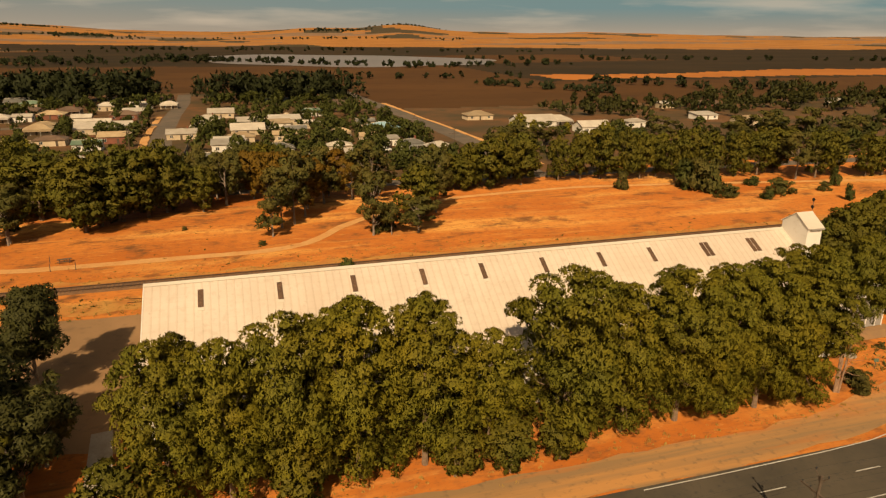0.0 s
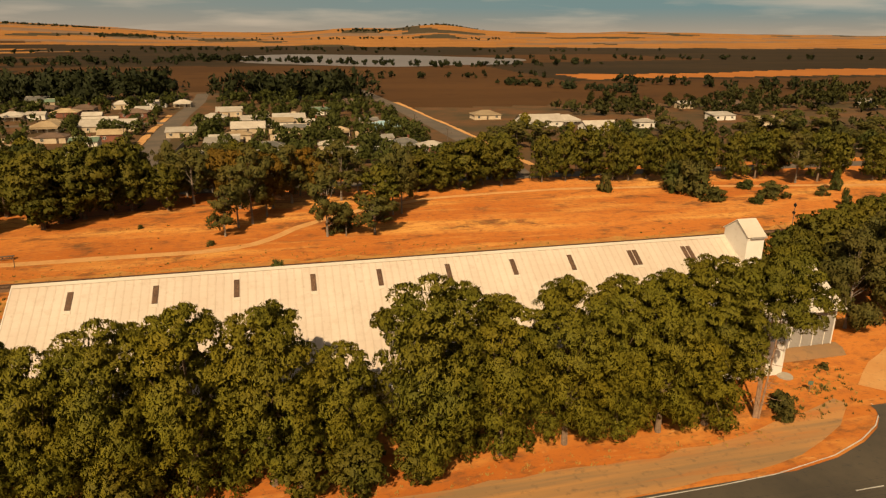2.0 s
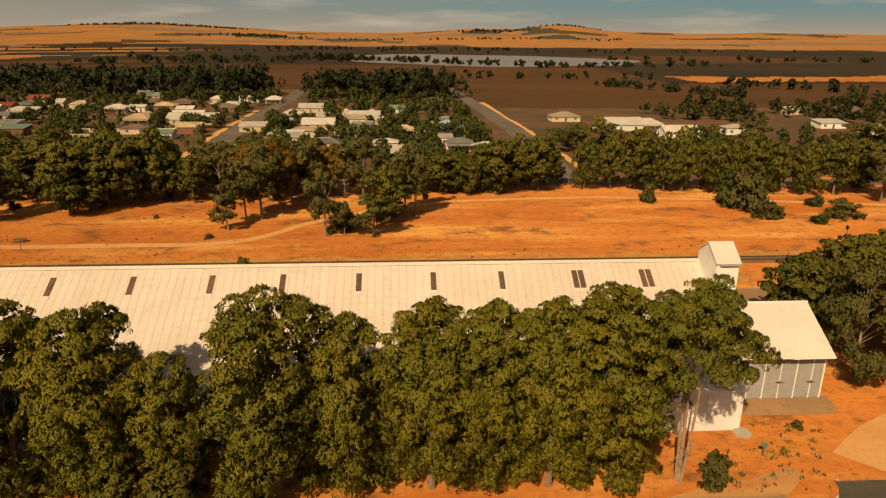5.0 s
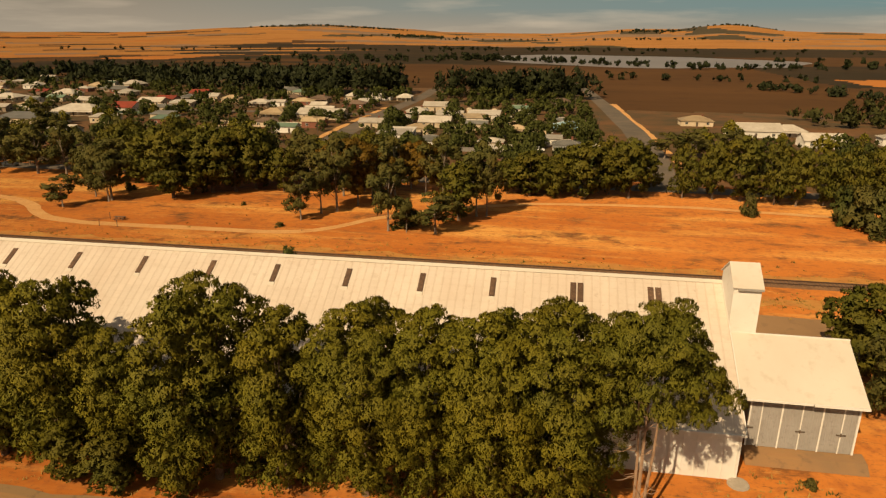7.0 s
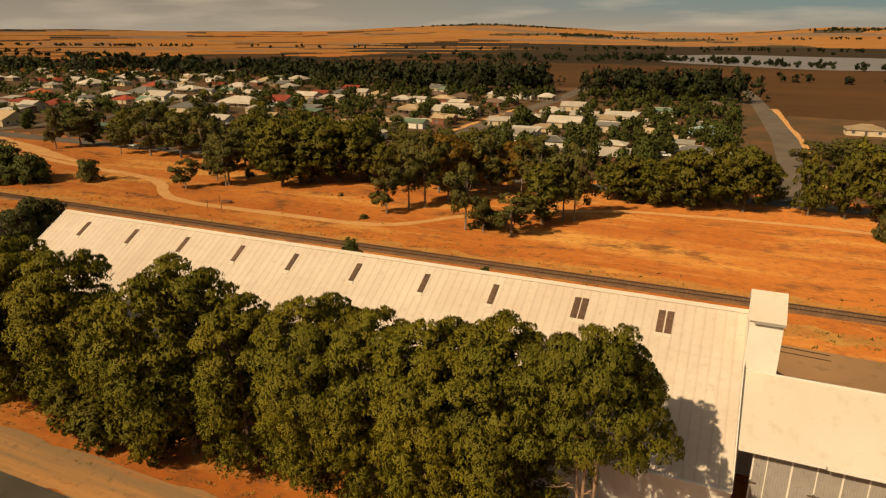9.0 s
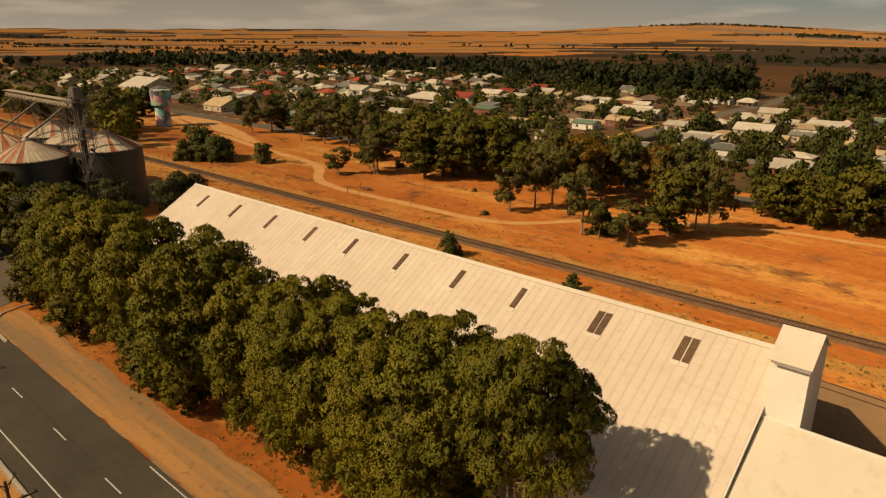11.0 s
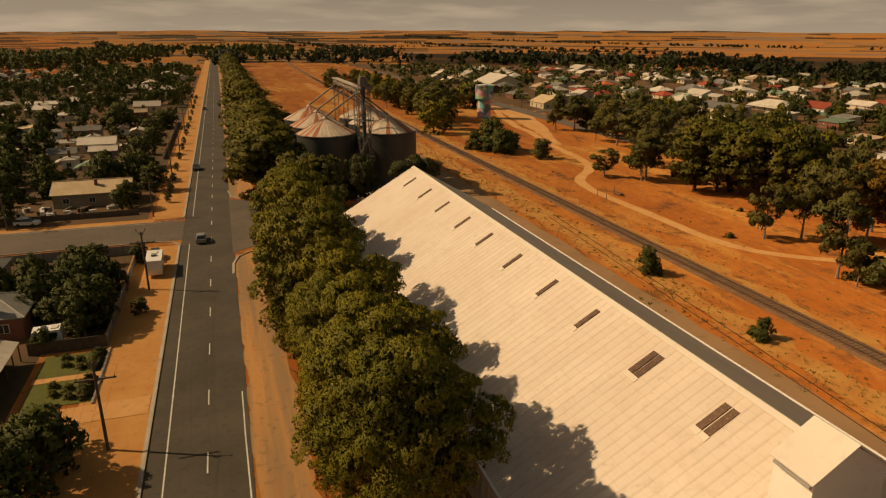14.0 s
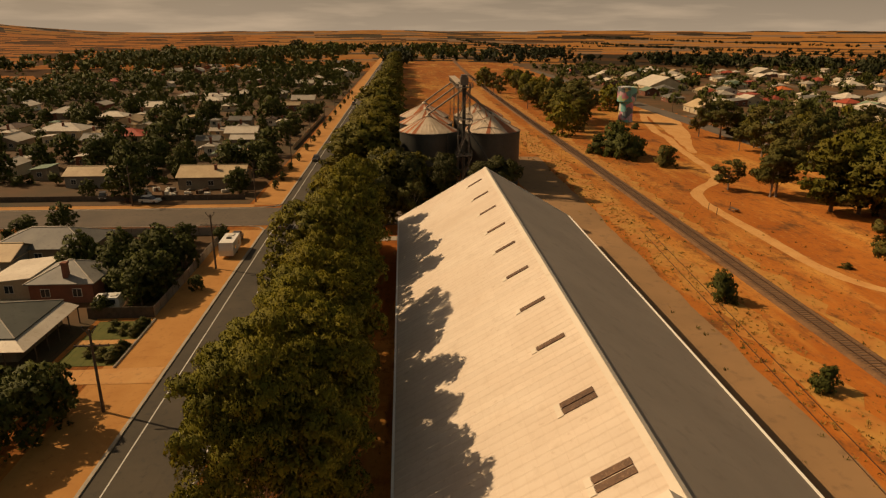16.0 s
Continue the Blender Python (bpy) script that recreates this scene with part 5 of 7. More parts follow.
for x, y, h, k in ((-140, 137, 12, "town1"), (-152, 146, 13, "farpine1"), (-166, 143, 14, "farpine2"), (-176, 150, 15, "gum1"), (-190, 148, 14, "farpine0"), (-205, 146, 13, "farpine3"), (-222, 150, 13.5, "gum0"), (-236, 146, 12, "farpine1"), (-252, 152, 13, "farpine2"), (-270, 150, 12, "farpine0"),
                   (-290, 155, 12, "town1"), (-310, 152, 12, "farpine1"), (-330, 156, 12, "town1"), (-352, 155, 12, "farpine3"), (-375, 158, 11, "town1"), (-400, 156, 12, "farpine2"), (-245, 166, 13, "gum2"), (-265, 172, 13, "town0"), (-300, 170, 12, "town0"), (-215, 162, 10, "town0")):
    plant(k, x, y, h, "dense dark tree beside the railway", "trees by the railway", wide=1.15)

# beyond the railway
for x, y, h, w, k in (
        (-114.9, 198.6, 14.9, 0.66, 0), (-100.2, 207.2, 14.5, 0.89, 2), (-59.0, 200.3, 16.4, 1.02, 2), (-63.2, 199.1, 14.7, 1.07, 0), (-28.8, 171.8, 17.3, 1.25, 1), (-26.4, 176.7, 15.4, 1.25, 2),
        (-22.4, 180.0, 18.5, 1.25, 0), (-17.0, 182.2, 17.0, 1.25, 1), (-13.2, 186.3, 18.4, 1.0, 2), (-12.9, 192.8, 15.4, 0.78, 0), (45.7, 163.0, 13.6, 1.21, 1), (54.2, 193.3, 9.7, 1.14, 0),
        (60.2, 191.4, 12.0, 1.48, 1), (66.6, 191.8, 11.2, 1.14, 2), (70.7, 197.7, 12.9, 1.03, 0), (74.3, 190.6, 14.9, 1.33, 1), (80.7, 196.9, 15.6, 0.89, 2), (85.4, 193.5, 15.8, 1.08, 0),
        (90.3, 202.9, 11.2, 1.16, 1), (99.1, 196.5, 14.2, 0.71, 2), (106.4, 195.9, 15.4, 0.75, 0), (113.0, 195.2, 16.9, 1.07, 1), (120.4, 193.0, 16.4, 0.68, 2), (125.3, 192.3, 15.0, 0.78, 0),
        (132.1, 193.8, 13.6, 0.85, 1), (134.7, 187.1, 16.0, 0.75, 2), (143.2, 189.8, 16.3, 0.9, 0), (149.0, 189.0, 14.7, 0.87, 1), (157.6, 187.7, 14.7, 0.84, 2), (165.0, 186.7, 16.0, 0.84, 0),
        (173.9, 189.5, 15.0, 1.17, 1), (180.2, 178.3, 16.4, 0.87, 0), (187.8, 179.5, 14.5, 0.97, 1), (198.0, 176.0, 14.5, 0.86, 2), (205.0, 175.9, 13.8, 1.0, 0), (-41.1, 186.6, 16.3, 1.45, 1),
        (-55.2, 219.5, 16.5, 0.91, 2), (-42.3, 212.1, 13.2, 1.58, 0), (-0.9, 204.0, 11.9, 1.39, 1), (10.1, 212.8, 13.4, 1.12, 0)):
    plant("midpine%d" % k, x, y, h, "olive-green pine in the belt beyond the railway", "tree belt", wide=w)
for x, y, h, w, k in (
        (-98.1, 192.6, 16.0, 1.06, 1), (-77.6, 195.2, 15.8, 0.97, 0), (-59.2, 180.3, 14.9, 0.78, 1), (-48.8, 169.2, 13.3, 0.72, 2), (-42.5, 166.7, 12.8, 1.28, 0), (-49.6, 158.2, 7.9, 1.36, 1),
        (11.0, 156.9, 11.1, 0.92, 1), (13.4, 163.6, 14.2, 0.9, 2), (16.4, 166.1, 17.6, 0.86, 0), (32.4, 151.8, 14.2, 0.89, 0), (36.4, 151.5, 7.4, 0.87, 2), (42.6, 151.3, 8.4, 1.68, 0),
        (49.2, 167.5, 14.9, 0.84, 2), (51.5, 168.1, 17.4, 0.66, 0), (25.6, 185.6, 15.4, 1.08, 1), (38.4, 185.6, 15.9, 1.03, 0), (1.0, 190.1, 14.7, 1.19, 1), (4.4, 203.5, 13.7, 0.98, 2),
        (172.2, 177.9, 15.0, 1.02, 2), (-6.1, 199.7, 15.3, 0.65, 2), (114.1, 261.8, 10.7, 1.7, 1), (103.6, 260.1, 9.0, 1.7, 2), (125.6, 265.1, 10.0, 1.7, 0), (186.6, 271.2, 10.0, 1.7, 1),
        (218.8, 262.4, 10.1, 1.7, 2), (224.6, 251.4, 13.4, 1.7, 0), (241.5, 246.8, 14.6, 1.64, 1), (260.9, 241.4, 11.0, 1.7, 2), (-42.4, 165.3, 12.1, 0.95, 0), (3.6, 206.5, 12.1, 1.5, 2),
        (-140.9, 190.2, 14.6, 0.77, 1), (-136.0, 196.3, 14.2, 1.33, 2), (-86.5, 194.4, 13.7, 1.45, 0), (-57.6, 191.6, 11.6, 1.55, 1),
        (-118, 214, 16, 1.0, 0), (-119, 223, 12.7, 1.1, 1), (-127, 246, 14, 1.2, 2), (-76, 222, 14.3, 1.1, 0), (-182, 154, 17.5, 1.3, 2), (-192, 158, 15, 1.2, 0)):
    plant("gum%d" % k, x, y, h, "grey-green gum tree with a pale trunk on red earth", "gums beyond the railway", wide=w)
for x, y, h in ((12.8, 182.2, 15.1), (19.5, 172.8, 14.8), (20.9, 180.9, 13.7), (33.4, 187.7, 12.3), (8, 196, 13.5), (28, 194, 13)):
    plant("russet", x, y, h, "rust-brown and olive gum in the tree belt", "gums beyond the railway")
# the belt thickens behind its front trees
rng = random.Random(63)
WALK = ((13.2, 147.2), (18, 150), (22, 154.7), (26.4, 161), (32.8, 167), (37, 171), (42, 174), (48, 177), (54.9, 179.8), (60.8, 182.6), (71, 183.5), (84, 185.2), (95, 186))
for x0, x1, y0, y1, n, kinds, h0, h1 in ((-6, 44, 184, 203, 20, ("gum0", "russet", "midpine1", "gum2", "midpine0"), 9, 13), (44, 90, 196, 203, 6, ("midpine0", "midpine2"), 7, 11), (-60, -34, 186, 203, 12, ("midpine0", "midpine2", "gum1"), 10, 15),
                                         (-140, -66, 190, 204, 7, ("gum0", "midpine1", "gum2"), 8, 13), (104, 260, 212, 236, 18, ("midpine1", "gum0", "gum2"), 7, 11)):
    for _ in range(n):
        x, y = round(rng.uniform(x0, x1), 1), round(rng.uniform(y0, y1), 1)
        if any(math.hypot(x - a, y - b) < 4.5 for a, b, _h in PLACED) or any(math.hypot(x - a, y - b) < 5 for a, b in WALK) or abs(y - 208) < 6:
            continue
        k = rng.choice(kinds)
        plant(k, x, y, rng.uniform(h0, h1), "rust-brown gum deep in the tree belt" if k == "russet" else "olive tree deep in the belt beyond the railway", "tree belt", wide=1.15)
for x, y, h, w, k in (
        (133.3, 171.6, 9.3, 1.04, 1), (131.5, 176.6, 7.7, 0.86, 0), (134.5, 162.7, 3.5, 1.48, 1), (151.9, 173.7, 2.8, 1.27, 0), (151.5, 162.1, 4.4, 1.42, 1), (143.1, 157.4, 2.3, 1.33, 0),
        (167.0, 161.7, 2.7, 1.03, 1), (164.1, 150.5, 4.2, 0.52, 0), (111.3, 179.5, 5.4, 0.61, 1), (176.2, 166.8, 5.3, 0.5, 0), (35.5, 155.7, 4.1, 1.21, 1), (-99.5, 146.7, 9.6, 1.15, 0), (-92.6, 146.2, 7.6, 1.1, 0), (-104.5, 147.5, 6.5, 1.1, 0),
        (-100.5, 139.6, 6.0, 0.88, 0), (-80.3, 154.1, 6.0, 0.96, 1),
        (21.8, 123.2, 4.4, 0.82, 0), (47.5, 122.9, 2.6, 1.05, 0), (-45, 178, 2.2, 1, 0), (-160, 172, 2.4, 1.2, 0), (-8, 168, 0.9, 1.2, 1), (8.5, 151, 1.0, 1.6, 1)):
    plant("bush%d" % k, x, y, h, "dark rounded shrub on bare red earth", "shrubs on the red earth", wide=w, category="bush")
plant("bushygum", 109.5, 87, 16.5, "tall spreading gum beside the annexe", turn=60, wide=0.85)
plant("bushygum", 103.6, 86.5, 15.0, "tall spreading gum beside the annexe", turn=300, wide=0.8)
plant("bushygum", 120, 94, 16.0, "tall spreading gum beside the annexe", turn=200)
for x, y, h in ((104, 100, 12), (112, 103, 13.5), (121, 108, 13), (130, 112, 12.5), (139, 119, 11), (150, 122, 11)):
    plant("rowpine%d" % (int(x) % 2), x, y, h, "dark pine in the clump east of the shed", "clump east of the shed", wide=1.15)
plant("biggum", -20.0, 95.5, 13.6, "dark gum standing at the shed's far end", turn=40, wide=0.9)
plant("biggum", -24.5, 85, 13.5, "dark gum standing at the shed's far end", turn=120, wide=0.85)
for x, y, h in ((78.4, 68.6, 2.4), (77.4, 67.2, 1.5), (79.3, 70.4, 1.7), (91.0, 76.5, 1.0)):
    plant("bush1", x, y, h, "small scrubby bush by the turning", "scrub by the turning", category="bush")


# ---- houses ----
SPOTS = []
WIN_G = Geo()
WIN_G.box(-0.65, 0.65, -0.06, 0.03, 0, 1.25)
PANE_G = Geo()
for _s in (-0.31, 0.31):
    PANE_G.box(_s - 0.27, _s + 0.27, -0.08, -0.06, 0.08, 1.17)
DOOR_G = Geo()
DOOR_G.box(-0.45, 0.45, -0.05, 0.03, 0, 2.05)
WIN_ME, PANE_ME, DOOR_ME = WIN_G.mesh("window", [WALLS["white"]]), PANE_G.mesh("pane", [GLASS_DARK]), DOOR_G.mesh("door", [TIMBER])
KIND_WORD = {"zinc": "pale iron", "red": "red iron", "green": "green iron", "tan": "tan iron", "grey": "grey iron", "blue": "pale blue iron", "slate": "dark grey-green iron", "orange": "orange tile", "brown": "brown tile"}
WALL_WORD = {"cream": "cream", "white": "white", "stone": "stone", "brick": "red-brick", "grey": "grey iron"}


def house(x, y, sx, sy, style, roof, wall, h=None, turn=0.0, verandah=None, group="town houses", ring=False):
    """A low house: walls, a roof with eaves, windows, a door, and often a verandah and chimney."""
    rg = random.Random(int(x * 31 + y * 17))
    z = ground_z(x, y)
    h = h or rg.uniform(2.6, 3.2)
    word = {"gable": "gabled", "hip": "hipped", "skillion": "flat-roofed"}[style]
    t = thing("house", pose(x, y, z, 0, 0, turn), "low %s house with a %s %s roof" % (WALL_WORD[wall], word.replace("flat-roofed", "low flat"), KIND_WORD[roof]), "house", group)
    a, b = sx / 2, sy / 2
    g = Geo()
    g.box(-a, a, -b, b, -0.6, h)
    o = 0.45
    rm = ROOFS[roof]
    r = Geo()
    along_x = sx >= sy
    if style == "skillion":
        up = 0.12 * sy
        r.slab([(-a - o, -b - o, h + 0.12), (a + o, -b - o, h + 0.12), (a + o, b + o, h + 0.12 + up), (-a - o, b + o, h + 0.12 + up)], 0.14)
        g.add([(-a, -b, h), (a, -b, h), (a, b, h), (-a, b, h), (a, b, h + up), (-a, b, h + up)], [(0, 1, 4, 5), (1, 2, 4), (0, 5, 3), (3, 5, 4, 2)])
    else:
        rise = min(a, b) * rg.uniform(0.36, 0.50)
        A, B = a + o, b + o
        e = h - 0.05
        if along_x:
            k = (A - B) if style == "hip" else A
            k = max(k, 0.3)
            rp = [(-A, -B, e), (A, -B, e), (A, B, e), (-A, B, e), (-k, 0, e + rise), (k, 0, e + rise)]
            fs = [(0, 1, 5, 4), (2, 3, 4, 5), (1, 2, 5), (3, 0, 4)]
            if style == "gable":
                g.add([(-a, -b, h), (-a, b, h), (-a, 0, h + rise * 0.9), (a, -b, h), (a, b, h), (a, 0, h + rise * 0.9)], [(1, 0, 2), (3, 4, 5)])
                fs = fs[:2]
        else:
            k = (B - A) if style == "hip" else B
            k = max(k, 0.3)
            rp = [(-A, -B, e), (A, -B, e), (A, B, e), (-A, B, e), (0, -k, e + rise), (0, k, e + rise)]
            fs = [(1, 2, 5, 4), (3, 0, 4, 5), (0, 1, 4), (2, 3, 5)]
            if style == "gable":
                g.add([(-a, -b, h), (a, -b, h), (0, -b, h + rise * 0.9), (-a, b, h), (a, b, h), (0, b, h + rise * 0.9)], [(0, 1, 2), (4, 3, 5)])
                fs = fs[:2]
        n = len(rp)
        r.add(rp + [(p[0], p[1], p[2] - 0.14) for p in rp], fs + [tuple(n + i for i in q[::-1]) for q in fs] + [(i, n + i, n + (i + 1) % 4, (i + 1) % 4) for i in range(4)])
    w = part("wall", g, WALLS[wall], t)
    part("roof", r, rm, t)
    if style != "skillion":
        g = Geo()
        g.beam(tuple(Vector(rp[4]) + Vector((0, 0, 0.03))), tuple(Vector(rp[5]) + Vector((0, 0, 0.03))), 0.12, sides=6)
        if style == "hip":
            for i, j in ((0, 4), (3, 4), (1, 5), (2, 5)) if along_x else ((0, 4), (1, 4), (2, 5), (3, 5)):
                g.beam(rp[i], rp[j], 0.09, sides=4)
        part("ridge_capping", g, ROOFS["zinc"] if roof in ("grey", "blue", "green", "slate") else rm, t)
    for side, (p, q, ang, ln) in enumerate(((0, -b, 0, sx), (a, 0, 90, sy))):
        cnt = max(1, min(3, int(ln / 4)))
        for i in range(cnt):
            s = (i + 0.5) / cnt - 0.5
            m = pose(p + (s * ln if side == 0 else 0), q + (s * ln if side == 1 else 0), 0.95, 0, 0, ang)
            if i == cnt // 2 and side == 0:
                part("door", DOOR_ME, None, t, at=pose(p + s * ln - 0.1, q, 0.1, 0, 0, ang))
                continue
            wn_ = part("window", WIN_ME, None, t, at=m)
            part("pane", PANE_ME, None, wn_)
    if ring:
        # a verandah under its own low roof along two sides, on posts
        vd, z1, z0 = 2.4, h - 0.12, h - 0.85
        for k, q in enumerate(([(a + vd, b + vd, z0), (-a - 0.3, b + vd, z0), (-a - 0.3, b + 0.1, z1), (a + 0.1, b + 0.1, z1)], [(a + vd, -b, z0), (a + vd, b + vd, z0), (a + 0.1, b + 0.1, z1), (a + 0.1, -b, z1)])):
            g = Geo()
            g.slab(q, 0.07)
            v = part("verandah_roof", g, ROOFS["zinc"], t, "pale low verandah roof")
            for i in range(5):
                g = Geo()
                u = -1 + 2 * i / 4
                px, py = (a * u, b + vd - 0.15) if k == 0 else (a + vd - 0.15, b * u)
                g.box(px - 0.06, px + 0.06, py - 0.06, py + 0.06, 0, z0 - 0.03)
                part("post", g, TIMBER, v)
    if style == "hip" and (verandah if verandah is not None else rg.random() < 0.45):
        g = Geo()
        q = [(-a - 0.2, -b - 2.2, h - 0.75), (a + 0.2, -b - 2.2, h - 0.75), (a + 0.2, -b, h - 0.2), (-a - 0.2, -b, h - 0.2)]
        g.slab(q, 0.08)
        v = part("verandah_roof", g, rm, t)
        for i in range(4):
            g = Geo()
            xx = -a + 2 * a * i / 3
            g.box(xx - 0.06, xx + 0.06, -b - 2.1, -b - 1.98, 0, h - 0.7)
            part("post", g, WALLS["white"], v)
    if style != "skillion" and rg.random() < 0.35:
        g = Geo()
        g.box(-0.35, 0.35, -0.3, 0.3, h, h + 2.3)
        g.box(-0.42, 0.42, -0.37, 0.37, h + 2.3, h + 2.5)
        part("chimney", g, WALLS["brick"], t, at=pose(a * 0.4, b * 0.1, 0))
    SPOTS.append((x, y, max(sx, sy) / 2 + 2))
    return t


# near houses south of the road
def stack(owner, x, y, z):
    g = Geo()
    g.box(-0.4, 0.4, -0.35, 0.35, z, z + 2.2)
    g.box(-0.48, 0.48, -0.43, 0.43, z + 2.2, z + 2.45)
    part("chimney", g, WALLS["brick"], owner, "red-brick chimney", at=pose(x, y, 0))


stack(house(14.4, 28.5, 8.4, 8.8, "hip", "grey", "brick", 3.1, verandah=False), 3.2, 0.6, 3.4)
house(12.2, 20.4, 9.5, 6.0, "skillion", "zinc", "cream", 2.6)
house(10.0, 32.6, 3.4, 4.0, "skillion", "zinc", "stone", 2.5)
house(31.2, 24.9, 10.8, 13.8, "hip", "slate", "stone", 3.3, verandah=False, ring=True)
house(-3, 17, 10, 16, "hip", "grey", "stone", 3.0, verandah=False)
house(3.5, 9, 8, 13, "gable", "tan", "grey", 2.8)
house(21, 11, 8, 9, "gable", "tan", "cream", 2.7)
# the streets south of the road
house(-58, 30, 9.4, 15.7, "gable", "tan", "stone")
house(-60, -0, 7.3, 12.2, "gable", "tan", "grey")
house(-94, 26, 6.0, 8.3, "hip", "green", "cream")
house(-87, 31, 5.8, 8.1, "hip", "tan", "brick")
house(-183, -45, 8.3, 11.6, "hip", "zinc", "cream")
house(-223, -41, 9.5, 23.7, "gable", "zinc", "cream")
house(-200, -71, 9.6, 13.3, "hip", "zinc", "stone")
house(-142, -46, 12.0, 16.7, "hip", "zinc", "cream")
house(-129, -19, 10.2, 14.2, "hip", "red", "cream")
house(-118, -23, 7.2, 10.0, "gable", "grey", "stone")
house(-96, -14, 4.7, 6.6, "skillion", "grey", "grey")
house(-115, 13, 5.3, 7.3, "gable", "grey", "cream")
house(-139, 10, 4.1, 5.7, "gable", "zinc", "cream")
house(-133, 20, 7.8, 10.8, "gable", "zinc", "cream")
house(-116, 24, 5.3, 7.4, "gable", "zinc", "grey")
house(-166, 12, 6.1, 8.5, "gable", "grey", "stone")
house(-225, -7, 4.9, 6.8, "hip", "zinc", "cream")
house(-277, -26, 5.6, 14.0, "gable", "zinc", "cream")
house(-682, 8, 12.8, 25.5, "gable", "grey", "brick")
house(-521, 19, 11.0, 15.3, "hip", "zinc", "brick")
house(-357, 25, 10.9, 15.1, "hip", "zinc", "brick")
house(-373, 6, 8.8, 17.5, "gable", "zinc", "stone")
house(-251, 25, 8.4, 11.7, "gable", "zinc", "cream")
house(-224, 23, 5.9, 8.1, "gable", "tan", "brick")
house(-523, -58, 10.9, 15.1, "hip", "zinc", "stone")
house(-790, -122, 10.3, 14.3, "hip", "zinc", "cream")
# the town beyond the railway
house(71, 326, 14.4, 9.8, "hip", "blue", "white")
house(67, 353, 9.0, 6.1, "gable", "grey", "cream")
house(58, 296, 7.1, 6.0, "gable", "tan", "cream")
house(65, 284, 6.4, 6.0, "skillion", "zinc", "white")
house(70, 269, 9.8, 6.6, "hip", "grey", "white")
house(67, 454, 14.8, 10.1, "hip", "brown", "stone")
house(28, 374, 16.3, 11.1, "skillion", "zinc", "cream")
house(24, 309, 9.9, 6.8, "gable", "tan", "cream")
house(9, 336, 14.8, 10.1, "gable", "zinc", "cream")
house(6, 308, 10.5, 7.1, "hip", "tan", "cream")
house(11, 368, 13.5, 9.2, "gable", "zinc", "white")
house(30, 327, 9.5, 6.5, "gable", "grey", "cream")
house(-10, 384, 11.5, 7.8, "hip", "zinc", "cream")
house(39, 352, 9.2, 6.2, "gable", "zinc", "cream")
house(49, 316, 8.2, 6.0, "hip", "tan", "stone")
house(133, 367, 14.9, 10.1, "hip", "tan", "cream")
house(150, 330, 20.8, 13.0, "gable", "zinc", "white")
house(165, 333, 13.0, 8.9, "hip", "zinc", "white")
house(168, 301, 15.4, 10.5, "gable", "zinc", "white")
house(-79, 287, 9.6, 6.5, "skillion", "tan", "cream")
house(-175, 366, 16.5, 11.2, "gable", "red", "white")
house(-189, 349, 24.3, 13.0, "hip", "zinc", "cream")
house(-185, 309, 31.2, 13.0, "skillion", "grey", "cream")
house(-114, 412, 11.7, 8.0, "hip", "zinc", "cream")
house(-103, 414, 9.1, 6.2, "gable", "zinc", "white")
house(-83, 360, 12.4, 8.4, "hip", "tan", "cream")
house(-63, 376, 16.2, 11.0, "gable", "zinc", "cream")
house(-46, 321, 10.3, 7.0, "gable", "tan", "brick")
house(-54, 412, 13.8, 9.4, "hip", "brown", "brick")
house(-19, 327, 12.3, 8.3, "gable", "zinc", "cream")
house(1, 286, 12.7, 8.6, "skillion", "zinc", "white")
house(-11, 348, 11.4, 7.8, "hip", "zinc", "cream")
house(-303, 457, 13.3, 9.0, "gable", "red", "brick")
house(-276, 450, 16.7, 11.4, "hip", "zinc", "cream")
house(-298, 515, 15.5, 10.6, "hip", "tan", "cream")
house(-283, 538, 17.8, 12.1, "hip", "zinc", "cream")
house(-182, 406, 15.9, 10.8, "gable", "zinc", "cream")
house(-157, 397, 14.1, 9.6, "skillion", "zinc", "cream")
house(-508, 596, 15.8, 10.8, "hip", "zinc", "cream")
house(-399, 583, 15.0, 10.2, "gable", "zinc", "cream")
house(-290, 413, 17.7, 12.1, "hip", "zinc", "cream")
house(-265, 360, 18.7, 12.7, "gable", "zinc", "white")
house(-349, 446, 19.4, 13.0, "hip", "grey", "cream")
house(-142, 431, 11.7, 8.0, "hip", "tan", "cream")
house(-163, 443, 12.1, 8.2, "gable", "zinc", "cream")
house(-52, 302, 10.2, 7.0, "gable", "green", "white")
house(-48, 261, 3.5, 6.0, "gable", "zinc", "white")
house(-84, 375, 9.5, 6.5, "hip", "tan", "cream")
house(-55, 358, 24.2, 13.0, "gable", "zinc", "cream")
house(-73, 403, 9.3, 6.3, "gable", "zinc", "cream")
house(-92, 425, 13.6, 9.2, "hip", "tan", "brick")
house(-118, 491, 13.7, 9.3, "hip", "green", "cream")
house(-70, 463, 12.6, 8.6, "hip", "zinc", "cream")
house(1, 297, 11.7, 7.9, "skillion", "zinc", "white")
house(-4, 409, 13.7, 8.7, "gable", "zinc", "cream")
house(-36, 468, 9.8, 6.7, "hip", "zinc", "cream")
house(-128, 500, 13.2, 9.0, "gable", "grey", "cream")
house(198, 312, 9.6, 6.5, "hip", "zinc", "white")
house(257, 335, 13.0, 8.8, "skillion", "zinc", "white")
house(274, 396, 10.3, 7.0, "skillion", "zinc", "cream")
house(301, 393, 18.1, 9.0, "gable", "brown", "brick")
house(407, 389, 11.0, 7.5, "skillion", "zinc", "white")
house(262, 306, 13.7, 9.3, "gable", "tan", "cream")
house(-384, 266, 34.2, 28.5, "gable", "zinc", "cream")
